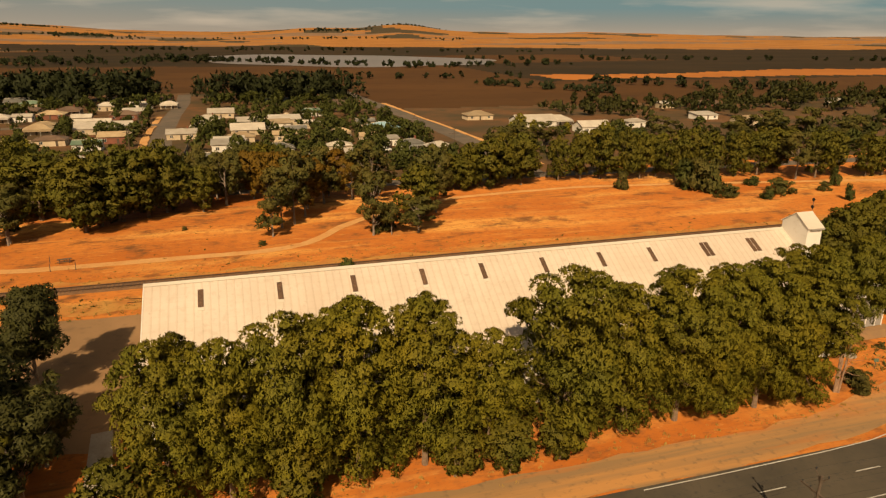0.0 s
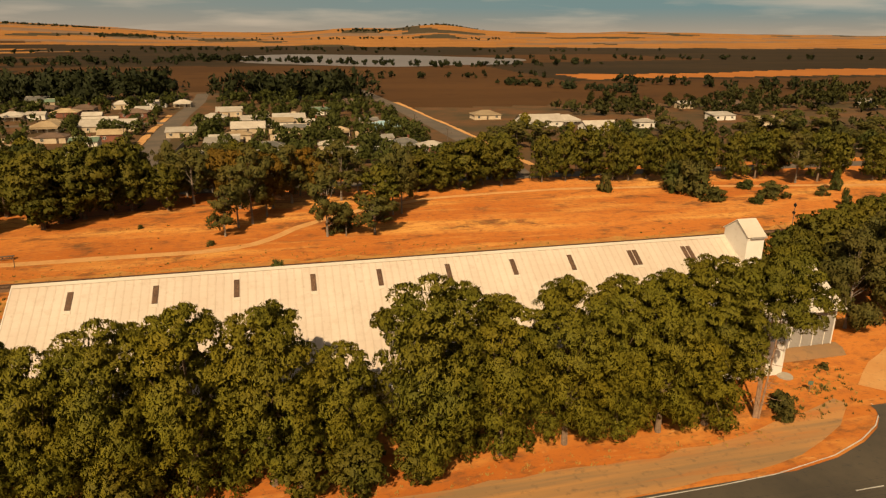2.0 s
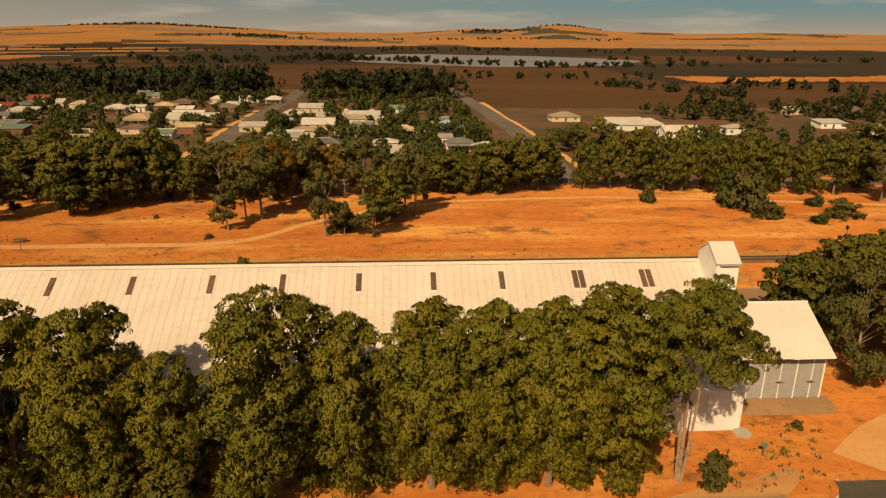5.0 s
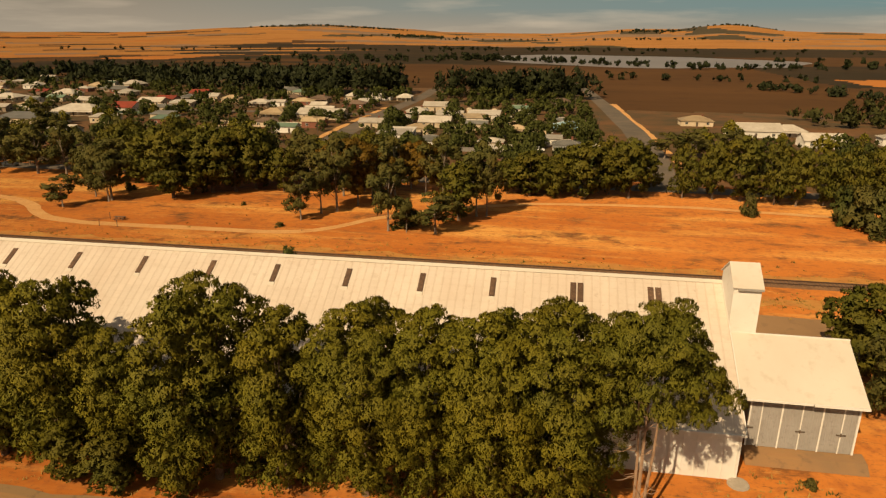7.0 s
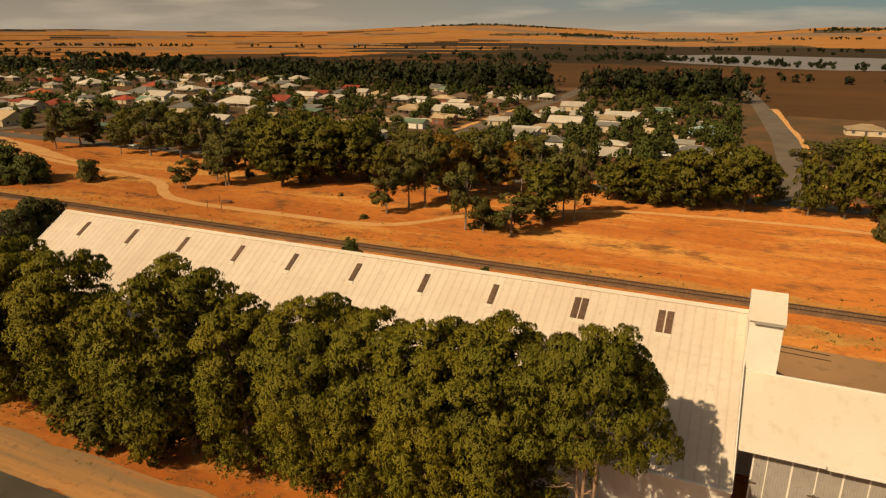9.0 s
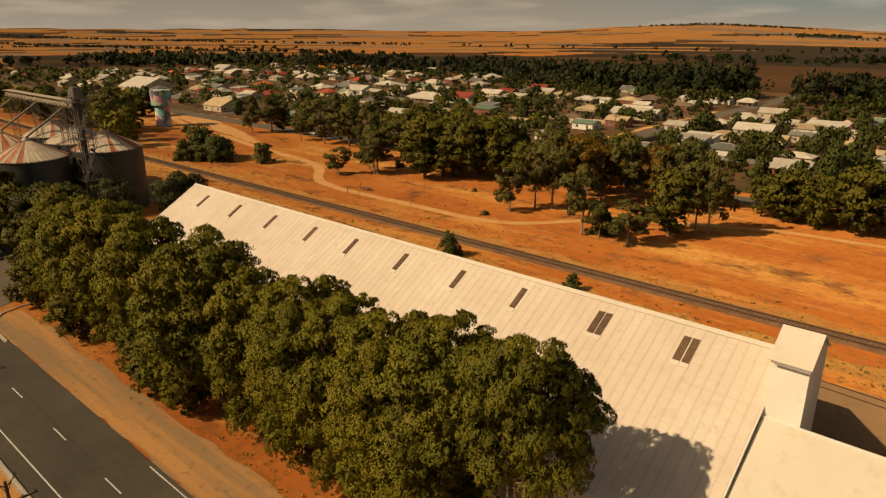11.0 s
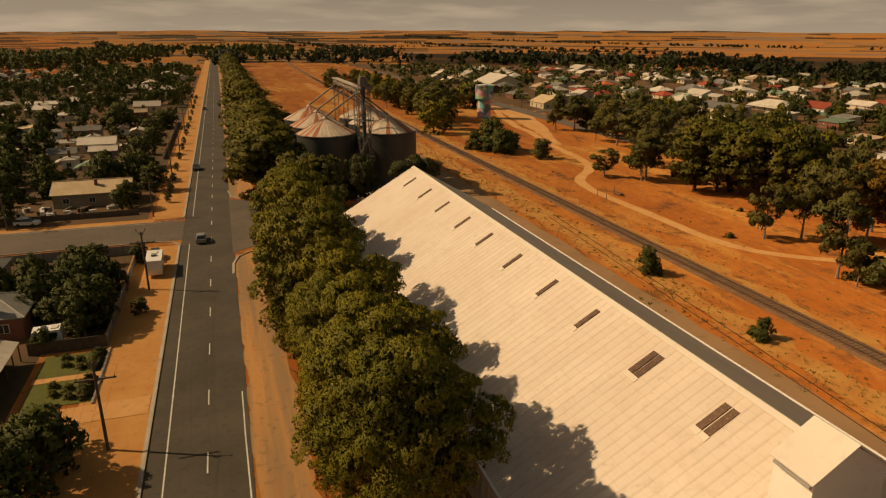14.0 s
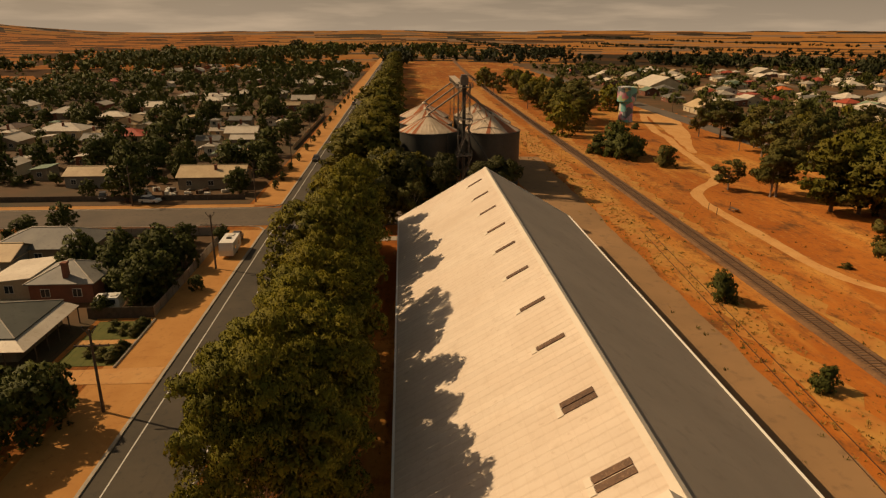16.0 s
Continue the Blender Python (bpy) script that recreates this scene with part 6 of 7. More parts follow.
house(-281, 235, 11.4, 9.5, "hip", "grey", "brick")
house(-225, 229, 16.7, 13.9, "gable", "tan", "cream")
house(-273, 277, 11.7, 9.7, "gable", "zinc", "cream")
house(-167, 231, 8.2, 6.9, "hip", "green", "cream")
house(-522, 357, 16.1, 13.5, "hip", "orange", "brick")
house(-354, 342, 11.4, 9.5, "hip", "orange", "cream")
house(-488, 280, 18.0, 15.0, "gable", "zinc", "cream")
house(-604, 338, 19.4, 16.2, "hip", "zinc", "stone")
house(-524, 330, 17.8, 14.9, "hip", "zinc", "cream")
house(-579, 446, 24.1, 20.1, "gable", "zinc", "cream")
house(-767, 520, 19.9, 16.6, "gable", "zinc", "cream")
house(-396, 328, 15.6, 13.0, "hip", "green", "cream")
house(-404, 424, 18.0, 15.0, "hip", "zinc", "cream")
house(-294, 350, 14.4, 12.0, "hip", "zinc", "brick")
house(-302, 382, 17.1, 14.3, "hip", "grey", "cream")
house(-264, 331, 11.8, 9.8, "hip", "red", "cream")
house(-236, 324, 12.8, 10.6, "hip", "zinc", "cream")
house(-410, 235, 13.7, 11.4, "gable", "zinc", "brick")
house(-350, 508, 14.3, 11.9, "hip", "zinc", "white")
house(-341, 281, 10.2, 8.5, "hip", "tan", "cream")
house(-454, 430, 14.3, 11.9, "hip", "red", "cream")
house(-440, 490, 15.1, 12.6, "hip", "zinc", "cream")
house(-309, 334, 10.7, 8.9, "hip", "zinc", "stone")

# rain tanks
for x, y in ((12, 401), (16.5, 401), (31, 399), (-142, 420), (76, 318), (30, 14.5)):
    t = thing("rain_tank", pose(x, y, ground_z(x, y)), "round cream rainwater tank beside a house", "tank", "rain tanks")
    g = Geo()
    g.turned((0, 0, 0), [(1.5, -0.2), (1.5, 2.4), (1.35, 2.6), (0.02, 2.9)], 20)
    part("shell", g, WALLS["cream"], t)
    g = Geo()
    g.turned((0, 0, 2.75), [(0.3, 0), (0.3, 0.2), (0.01, 0.22)], 10)
    part("lid", g, WALLS["grey"], t)

# more houses fill the blocks
rng = random.Random(77)


def fill_block(x0, x1, y0, y1, n, group, small=8.5, large=13):
    made = 0
    for _ in range(n * 12):
        if made >= n:
            break
        x, y = rng.uniform(x0, x1), rng.uniform(y0, y1)
        if any((x - a) ** 2 + (y - b) ** 2 < (r + small * 0.7) ** 2 for a, b, r in SPOTS):
            continue
        if abs(x + 27) < 17 or abs(x + 212) < 13 or abs(y - 387) < 12 or abs(y - 209) < 13 or abs(x - 99) < 14 or abs(y - 54) < 18:
            continue
        w = rng.uniform(small, large)
        house(round(x), round(y), w, w * rng.uniform(0.6, 0.85), rng.choice(("hip", "hip", "gable", "gable", "skillion")), rng.choice(("zinc",) * 8 + ("tan", "tan", "grey", "grey", "grey", "red", "green", "brown")),
              rng.choice(("cream", "cream", "white", "stone", "brick")), group=group)
        made += 1


fill_block(-620, -225, 228, 560, 84, "town houses")
fill_block(-205, -45, 228, 470, 18, "town houses")
fill_block(-14, 82, 226, 425, 7, "town houses")
fill_block(-640, -60, -160, 36, 64, "town houses")
fill_block(-230, -58, -80, 36, 34, "garden sheds", 3.5, 6.5)


# ---- poles, cars, fences and gardens ----
def power_pole(x, y, h, turn, label="timber power pole with crossarm and insulators"):
    t = thing("power_pole", pose(x, y, ground_z(x, y), 0, 0, turn), label, "power pole", "street power poles")
    g = Geo()
    g.beam((0, 0, -0.3), (0, 0, h), 0.17, sides=10, w2=0.11)
    part("pole", g, TIMBER, t)
    g = Geo()
    for sd in (-1, 1):
        g.beam((0, 0, h - 0.5), (0, sd * 0.62, h + 0.12), 0.045, sides=5)
        g.beam((0, 0, h - 0.95), (0, sd * 0.36, h - 0.2), 0.03, sides=4)
    arm = part("top_bracket", g, TIMBER, t)
    for sd in (-1, 1):
        g = Geo()
        g.turned((0, sd * 0.62, h + 0.12), [(0.03, 0), (0.03, 0.08), (0.09, 0.10), (0.08, 0.24), (0.0, 0.30)], 8)
        part("insulator", g, GLASS_DARK, arm)
    g = Geo()
    z = h - 1.75
    g.box(-0.07, 0.07, -1.75, 1.75, z - 0.07, z + 0.07)
    g.beam((0, 0, z - 0.75), (0, 0.8, z), 0.025, sides=4)
    g.beam((0, 0, z - 0.75), (0, -0.8, z), 0.025, sides=4)
    arm = part("crossarm", g, TIMBER, t)
    for sd in (-1.6, -0.8, 0.8, 1.6):
        g = Geo()
        g.turned((0, sd, z + 0.07), [(0.02, 0), (0.02, 0.06), (0.05, 0.08), (0.045, 0.16), (0.0, 0.19)], 7)
        part("insulator", g, GLASS_DARK, arm)
    return t


POLES = [(134, 46.4), (91, 46.4), (48.2, 46.4), (5.2, 46.4), (-39.5, 43.6), (-82, 45), (-124, 45), (-168, 45), (-212, 45), (-256, 45), (-300, 45)]
for x, y in POLES:
    power_pole(x, y, 9.2, 0)
for x, y in ((-37.6, 17), (-37.8, -28), (-38, -75)):
    power_pole(x, y, 8.8, 90)
for x, y in ((86, 262), (84, 318), (80, 372), (76, 430), (-36, 250), (-37, 300), (-39, 350), (-225, 213), (-170, 215), (-120, 216), (118, 214), (165, 209), (-300, 216)):
    power_pole(x, y, 8.5, 90)
wires = thing("power_lines", pose(0, 0, 0), "thin sagging wires between the street poles", "wires")
for (xa, ya), (xb, yb) in zip(POLES, POLES[1:]):
    for s, drop in ((-0.62, -0.35), (0.62, -0.35), (-1.6, 1.5), (-0.8, 1.5), (0.8, 1.5), (1.6, 1.5)):
        g = Geo()
        sag = []
        for i in range(9):
            u = i / 8
            q = (xa + (xb - xa) * u, ya + s + (yb - ya) * u, 9.2 - drop - 2.4 * u * (1 - u))
            sag += [(q[0], q[1] + o, q[2] + e) for o, e in ((-0.006, 0), (0.006, 0), (0, 0.010))]
        g.add(sag, [tuple(3 * i + n for n in f) for i in range(8) for f in ((0, 1, 4, 3), (1, 2, 5, 4), (2, 0, 3, 5))])
        part("wire", g, RUBBER, wires)


def car(x, y, turn, paint, label, long=4.5):
    t = thing("car", pose(x, y, ground_z(x, y) + 0.06, 0, 0, turn), label, "car", "cars")
    L, W_, = long / 2, 0.9
    g = Geo()
    prof = [(-L, 0.35), (-L, 0.95), (-L * 0.45, 1.0), (L * 0.9, 0.95), (L, 0.75), (L, 0.35)]
    n = len(prof)
    g.add([(px, -W_, pz) for px, pz in prof] + [(px, W_, pz) for px, pz in prof], [tuple(range(n)), tuple(range(n, 2 * n))[::-1]] + [(i, n + i, n + (i + 1) % n, (i + 1) % n) for i in range(n)])
    part("body", g, paint, t)
    g = Geo()
    c = [(-L * 0.92, 0.97), (-L * 0.8, 1.5), (L * 0.15, 1.55), (L * 0.5, 0.97)]
    g.add([(px, -W_ * 0.88, pz) if pz < 1.2 else (px, -W_ * 0.74, pz) for px, pz in c] + [(px, W_ * 0.88, pz) if pz < 1.2 else (px, W_ * 0.74, pz) for px, pz in c],
          [(0, 3, 2, 1), (4, 5, 6, 7)] + [(i, i + 1, 5 + i, 4 + i) for i in range(3)])
    part("glasshouse", g, GLASS_DARK, t)
    g = Geo()
    g.box(-L * 0.74, L * 0.12, -W_ * 0.72, W_ * 0.72, 1.5, 1.6)
    part("roof", g, paint, t)
    for px in (-L * 0.62, L * 0.62):
        for s in (-1, 1):
            g = Geo()
            g.beam((px, s * (W_ - 0.2), 0.33), (px, s * (W_ + 0.02), 0.33), 0.33, sides=14)
            wh = part("wheel", g, RUBBER, t)
            g = Geo()
            g.beam((px, s * (W_ + 0.02), 0.33), (px, s * (W_ + 0.035), 0.33), 0.2, sides=10)
            part("rim", g, GALV, wh)
    for s in (-0.6, 0.6):
        g = Geo()
        g.box(L - 0.04, L + 0.02, s - 0.16, s + 0.16, 0.62, 0.76)
        part("headlight", g, WALLS["white"], t)
        g = Geo()
        g.box(-L - 0.02, -L + 0.04, s - 0.16, s + 0.16, 0.7, 0.85)
        part("tail_light", g, RED_PAINT, t)
    return t


SILVER = surface("silver_paint", (0.30, 0.29, 0.27), (0.26, 0.25, 0.23), 1.0, None, 6.0, 0.35, 0.4, 0.0)
DARK_PAINT = surface("dark_car_paint", (0.05, 0.05, 0.05), (0.07, 0.065, 0.06), 1.0, None, 6.0, 0.35, 0.2, 0.0)
car(-18.0, 53.6, 180, SILVER, "silver hatchback driving along the road", 4.4)
for x, y, a, p, l in ((-120, 204, 5, VAN_WHITE, "white sedan parked by the town street"), (-112, 203, 5, SILVER, "silver sedan parked by the town street"), (-104, 203.4, 5, DARK_PAINT, "dark car parked in tree shade"),
                      (-40, 20, 80, VAN_WHITE, "white car parked in a dirt yard"), (-44, 8, 20, DARK_PAINT, "dark old car in a dirt yard"), (-160, 400, 0, VAN_WHITE, "white car parked by a house"), (-150, 398, 0, DARK_PAINT, "dark car parked by a house"),
                      (-250, 51, 180, SILVER, "silver car on the road"), (0, 270, 90, VAN_WHITE, "white car beside a house"), (60, 268, 0, VAN_WHITE, "white car under a carport"), (-21, 352, 90, VAN_WHITE, "white car parked at the kerb"),
                      (-90, 50.9, 0, DARK_PAINT, "dark car parked at the kerb"), (-9.5, 46.2, 0, DARK_PAINT, "dark car parked beside the fence")):
    car(x, y, a, p, l)


def caravan(x, y, turn, L, W_, H, label):
    t = thing("caravan", pose(x, y, ground_z(x, y) + 0.03, 0, 0, turn), label, "caravan")
    g = Geo()
    prof = [(-L, 0.5), (-L * 1.02, 1.4), (-L * 0.9, H), (L * 0.9, H), (L * 1.02, 1.6), (L, 0.5)]
    n = len(prof)
    g.add([(px, -W_, pz) for px, pz in prof] + [(px, W_, pz) for px, pz in prof], [tuple(range(n)), tuple(range(n, 2 * n))[::-1]] + [(i, n + i, n + (i + 1) % n, (i + 1) % n) for i in range(n)])
    part("body", g, VAN_WHITE, t)
    for px in (-L * 0.5, L * 0.45):
        for s in (-1, 1):
            g = Geo()
            g.box(px - 0.45, px + 0.45, s * W_ - 0.03, s * W_ + 0.03, 1.3, 1.9)
            part("window", g, GLASS_DARK, t)
    g = Geo()
    g.box(-0.6, 0.0, -0.4, 0.4, H, H + 0.22)
    part("roof_vent", g, GALV, t)
    g = Geo()
    g.box(L * 0.3, L * 0.75, -0.5, 0.5, H, H + 0.12)
    part("air_conditioner", g, WALLS["white"], t)
    for s in (-1, 1):
        g = Geo()
        g.beam((-0.2, s * (W_ - 0.25), 0.36), (-0.2, s * (W_ - 0.03), 0.36), 0.36, sides=14)
        part("wheel", g, RUBBER, t)
    g = Geo()
    g.beam((L, 0.35, 0.5), (L + 1.2, 0, 0.5), 0.05)
    g.beam((L, -0.35, 0.5), (L + 1.2, 0, 0.5), 0.05)
    g.beam((L + 1.1, 0, 0.5), (L + 1.1, 0, 0.0), 0.04)
    part("drawbar", g, TIMBER, t)
    return t


caravan(-3.0, 46.8, 182, 3.3, 1.2, 2.75, "large white caravan parked on the sand verge")
caravan(21.6, 36.2, 95, 1.7, 1.0, 2.2, "small white caravan parked in a yard")


def fence(pts, h, material, label, step=2.4):
    t = thing("fence", pose(0, 0, 0), label, "fence", "yard fences")
    for (x0, y0), (x1, y1) in zip(pts, pts[1:]):
        n = max(1, int(math.hypot(x1 - x0, y1 - y0) / step))
        for i in range(n):
            a = (x0 + (x1 - x0) * i / n, y0 + (y1 - y0) * i / n)
            b = (x0 + (x1 - x0) * (i + 1) / n, y0 + (y1 - y0) * (i + 1) / n)
            za, zb = ground_z(*a), ground_z(*b)
            d = Vector((b[0] - a[0], b[1] - a[1], 0)).normalized()
            s = Vector((-d.y, d.x, 0)) * 0.03
            g = Geo()
            A, B = Vector((*a, za - 0.1)), Vector((*b, zb - 0.1))
            u = Vector((0, 0, h + 0.1))
            g.add([A - s, B - s, B + s, A + s, A - s + u, B - s + u, B + s + u, A + s + u], [(3, 2, 1, 0), (4, 5, 6, 7), (0, 1, 5, 4), (1, 2, 6, 5), (2, 3, 7, 6), (3, 0, 4, 7)])
            part("panel", g, material, t)
            g = Geo()
            g.beam((*a, za - 0.1), (*a, za + h + 0.08), 0.06)
            part("post", g, TIMBER, t)
    return t


fence([(-14, 43.2), (14, 43.2), (24.4, 43.2)], 1.5, WALLS["grey"], "weathered grey iron fence beside the verge")
fence([(24.4, 43.2), (24.4, 34.5)], 1.6, TIMBER, "dark timber yard fence")
fence([(-14, 43.2), (-14, 6)], 1.6, WALLS["grey"], "weathered iron fence along the side street")
fence([(-42.5, 40.5), (-42.5, -40)], 1.2, TIMBER, "low dark fence round a dirt yard")
fence([(30, 363), (56, 363)], 1.8, WALLS["cream"], "long cream iron fence")
fence([(-205, 357), (-150, 356)], 1.7, ROOFS["green"], "green iron fence along a yard")
fence([(-110, 41), (-200, 41)], 1.4, WALLS["cream"], "pale fence in front of the houses")
fence([(-100, 325), (-45, 325)], 1.7, WALLS["cream"], "cream iron yard fence")
fence([(-15, 300), (-15, 262), (40, 262)], 1.6, WALLS["grey"], "grey iron yard fence")

# lawn with flower beds before the near house
for k, (x0, x1) in enumerate(((25.6, 31.2), (32.6, 38.2))):
    g = Geo()
    g.add([(x0, 36.6, 0.06), (x1, 36.6, 0.06), (x1, 43.4, 0.06), (x0, 43.4, 0.06)], [(0, 1, 2, 3)])
    tagged(part("lawn", g, GRASS), "small watered green lawn with a stone edge", "lawn", kind="structure")
    for i in range(14):
        u = i / 14
        plant("bush%d" % (i % 2), x0 + 0.4 + (x1 - x0 - 0.8) * u, 43.0 - 0.3 * (i % 3), 0.55 + 0.25 * (i % 3), "small garden shrub edging the lawn", "garden shrubs", category="bush", wide=1.2)
    for i in range(4):
        plant("bush1", x0 + 1.2 + i, 39.0 + (i * 1.7) % 3, 0.8, "small garden shrub edging the lawn", "garden shrubs", category="bush", wide=1.3)
stone = Geo()
stone.turned((0, 0, 0), [(0.0, -0.05), (0.2, 0.0), (0.22, 0.1), (0.14, 0.2), (0.0, 0.23)], 7)
st_me = stone.mesh("edging_stone", [CONCRETE])
edging = thing("garden_edging", pose(0, 0, 0), "row of pale stones edging the garden beds", "edging")
for i in range(34):
    part("stone", st_me, None, edging, at=pose(25.4 + 0.4 * i, 43.65, 0.03, 0, 0, 40 * i))
g = Geo()
g.add([(31.3, 36.5, 0.07), (32.5, 36.5, 0.07), (32.5, 43.6, 0.07), (31.3, 43.6, 0.07)], [(0, 1, 2, 3)])
setting("garden_path", g, SAND, "pale garden path to the street", "path")
g = Geo()
g.add([(39.2, 36, 0.065), (42.4, 36, 0.065), (42.6, 49.4, 0.065), (38.8, 49.4, 0.065)], [(0, 1, 2, 3)])
setting("driveway", g, SAND, "pale sand driveway", "driveway")

# garden trees and shrubs near the houses south of the road
for x, y, h, k in ((51.5, 41.8, 7.2, "near0"), (56, 39, 7.5, "near0"), (47.5, 41.0, 5.0, "near0"), (48, 36.5, 5.4, "near1"), (16.5, 39.8, 7.0, "near0"), (14, 41.2, 6.0, "near0"), (4, 38, 7, "near1"), (5, 41, 5.5, "near1"), (17.0, 37.0, 5.5, "near0"), (20.0, 40.0, 6.2, "near0"), (1, 36, 6.5, "near1"), (60, 40, 6, "near1"), (52, 32, 6.5, "near1"), (9, 37, 7.0, "near1"), (12, 33.5, 7.0, "near1"), (3, 31, 6.5, "near1"), (8, 27, 7.5, "near1"), (-9, 37, 4.0, "near0"), (-5, 38.5, 3.2, "near0"),
                   (-2, 40, 2.6, "near0"), (14.5, 46.2, 2.4, "near0"), (-9, 44, 3.5, "near1"), (23.5, 36, 3, "near1"), (0, 4, 8, "near1"), (-12, 8, 5, "near0"), (9, 1, 8, "near0"), (-17, 12, 6, "near1"), (28, 3, 8, "near1"), (22, -6, 9, "near0"),
                   (-44, 14, 11, "near1"), (-46, 4, 4.5, "near1"), (-48, 38, 6.5, "near0"), (-66, 42, 7, "near0"), (-72, 30, 9, "near1"), (-74, 36, 8.5, "near1"), (-80, 38, 8, "near0"), (-69, 18, 8, "near1"), (-66, 10, 7, "near0"), (-75, 2, 9, "near0"), (-80, -8, 9.5, "near0"), (-86, 6, 8.5, "near0")):
    plant(k, x, y, h, "dense dark garden tree beside a house", "garden trees", wide=1.1)
for x in (-52, -62, -75, -90, -108, -126, -140, -160, -180, -204, -230, -255, -280, -310):
    plant("town0", x, 45.8, 2.5, "small street tree on the sand verge", "street trees", wide=0.75)

# scrap and machinery in the dirt yard
rng = random.Random(9)
for i in range(26):
    x, y = rng.uniform(-53, -39), rng.uniform(14, 38)
    if any((x - a) ** 2 + (y - b) ** 2 < 4 for a, b, _ in PLACED):
        continue
    t = thing("scrap_pile", pose(x, y, 0, 0, 0, rng.uniform(0, 360)), "rusty scrap machinery lying on bare earth", "scrap", "yard scrap")
    for nm, mt in (("drum", RUSTY), ("plate", rng.choice((WALLS["white"], RUSTY, TIMBER, WALLS["grey"])))):
        g = Geo()
        if nm == "drum":
            g.turned((rng.uniform(-0.3, 0.3), 0.7, 0), [(0.0, 0), (0.3, 0), (0.31, 0.45), (0.3, 0.9), (0.0, 0.9)], 10)
        else:
            w = rng.uniform(0.5, 1.3)
            g.box(-w, w, -0.4, 0.3, 0.0, rng.uniform(0.4, 1.0))
            g.beam((-w, 0, 0.6), (w * 1.3, 0.1, 1.3), 0.07)
        part(nm, g, mt, t)


# two-headed signal beside the railway
t = thing("railway_signal", pose(130.2, 129.6, ground_z(130.2, 129.6)), "dark two-headed light signal on a post beside the railway", "signal")
g = Geo()
g.beam((0, 0, -0.2), (0, 0, 7.4), 0.09, sides=8, w2=0.07)
part("post", g, GALV_DULL, t)
for z in (6.9, 5.2):
    g = Geo()
    g.turned((0, 0, 0), [(0.0, -0.05), (0.40, -0.05), (0.42, 0.0), (0.40, 0.05), (0.0, 0.05)], 14)
    hd = part("target_board", g, DARK, t, at=pose(-0.12, 0, z, 0, 90, 0))
    g = Geo()
    g.turned((0, 0, 0), [(0.0, 0.05), (0.16, 0.05), (0.16, 0.34), (0.13, 0.34), (0.12, 0.1), (0.0, 0.1)], 10)
    part("hood", g, DARK, hd)

# picnic bench and marker posts by the walking path
t = thing("picnic_bench", pose(-28.6, 149.6, ground_z(-28.6, 149.6), 0, 0, 8), "weathered dark picnic bench beside the walking path", "bench")
for nm, y0, y1, z in (("tabletop", -0.4, 0.4, 0.75), ("seat", -0.85, -0.55, 0.45), ("seat", 0.55, 0.85, 0.45)):
    g = Geo()
    g.box(-1.2, 1.2, y0, y1, z - 0.06, z)
    part(nm, g, TIMBER, t)
for x in (-0.85, 0.85):
    g = Geo()
    g.beam((x, -0.75, -0.05), (x, -0.2, 0.7), 0.05, sides=4)
    g.beam((x, 0.75, -0.05), (x, 0.2, 0.7), 0.05, sides=4)
    g.beam((x, -0.8, 0.38), (x, 0.8, 0.38), 0.045, sides=4)
    part("trestle", g, RUSTY, t)
for x, y in ((-29.9, 144.4), (-25.6, 144.3), (-31.2, 149.9)):
    t = thing("marker_post", pose(x, y, ground_z(x, y)), "short dark timber marker post by the path", "post", "path markers")
    g = Geo()
    g.beam((0, 0, -0.1), (0.06, 0.02, 1.5), 0.07, sides=6, w2=0.06)
    part("shaft", g, TIMBER, t)
    g = Geo()
    g.turned((0.06, 0.02, 1.5), [(0.08, 0.0), (0.06, 0.05), (0.0, 0.07)], 6)
    part("cap", g, RUSTY, t)

# ---- town trees and far woods ----
rng = random.Random(41)


def scatter(x0, x1, y0, y1, n, kinds, hmin, hmax, label, group):
    for _ in range(n):
        x, y = rng.uniform(x0, x1), rng.uniform(y0, y1)
        if any((x - a) ** 2 + (y - b) ** 2 < (r + 1.5) ** 2 for a, b, r in SPOTS):
            continue
        if abs(x + 27) < 10 or abs(x + 212) < 7 or abs(y - 387) < 7 or abs(y - 209) < 7 or abs(x - 99) < 12 or (45 < y < 66):
            continue
        if any((x - a) ** 2 + (y - b) ** 2 < 16 for a, b, _h in PLACED):
            continue
        plant(rng.choice(kinds), round(x, 1), round(y, 1), rng.uniform(hmin, hmax), label, group, wide=rng.uniform(0.85, 1.25))


DG = "dense green garden tree among the houses"
scatter(-240, -60, 222, 390, 95, ("town0", "town0", "town1", "town2"), 4.0, 8.5, DG, "town trees")
scatter(-60, 84, 218, 400, 150, ("town0", "town2", "town2", "town0"), 4.0, 9.5, DG, "town trees")
scatter(112, 300, 214, 330, 34, ("town0", "town1", "town2"), 4.5, 8.5, DG, "town trees")
scatter(-215, -60, -90, 40, 150, ("town0", "town0", "town2", "near1"), 3.0, 10.5, DG, "town trees")
scatter(-16, 70, -60, 24, 22, ("town0", "town2"), 4.5, 8.5, DG, "town trees")
scatter(-420, -200, 132, 200, 22, ("town1", "town0", "gum0"), 8, 14, "dark tree by the railway", "town trees")


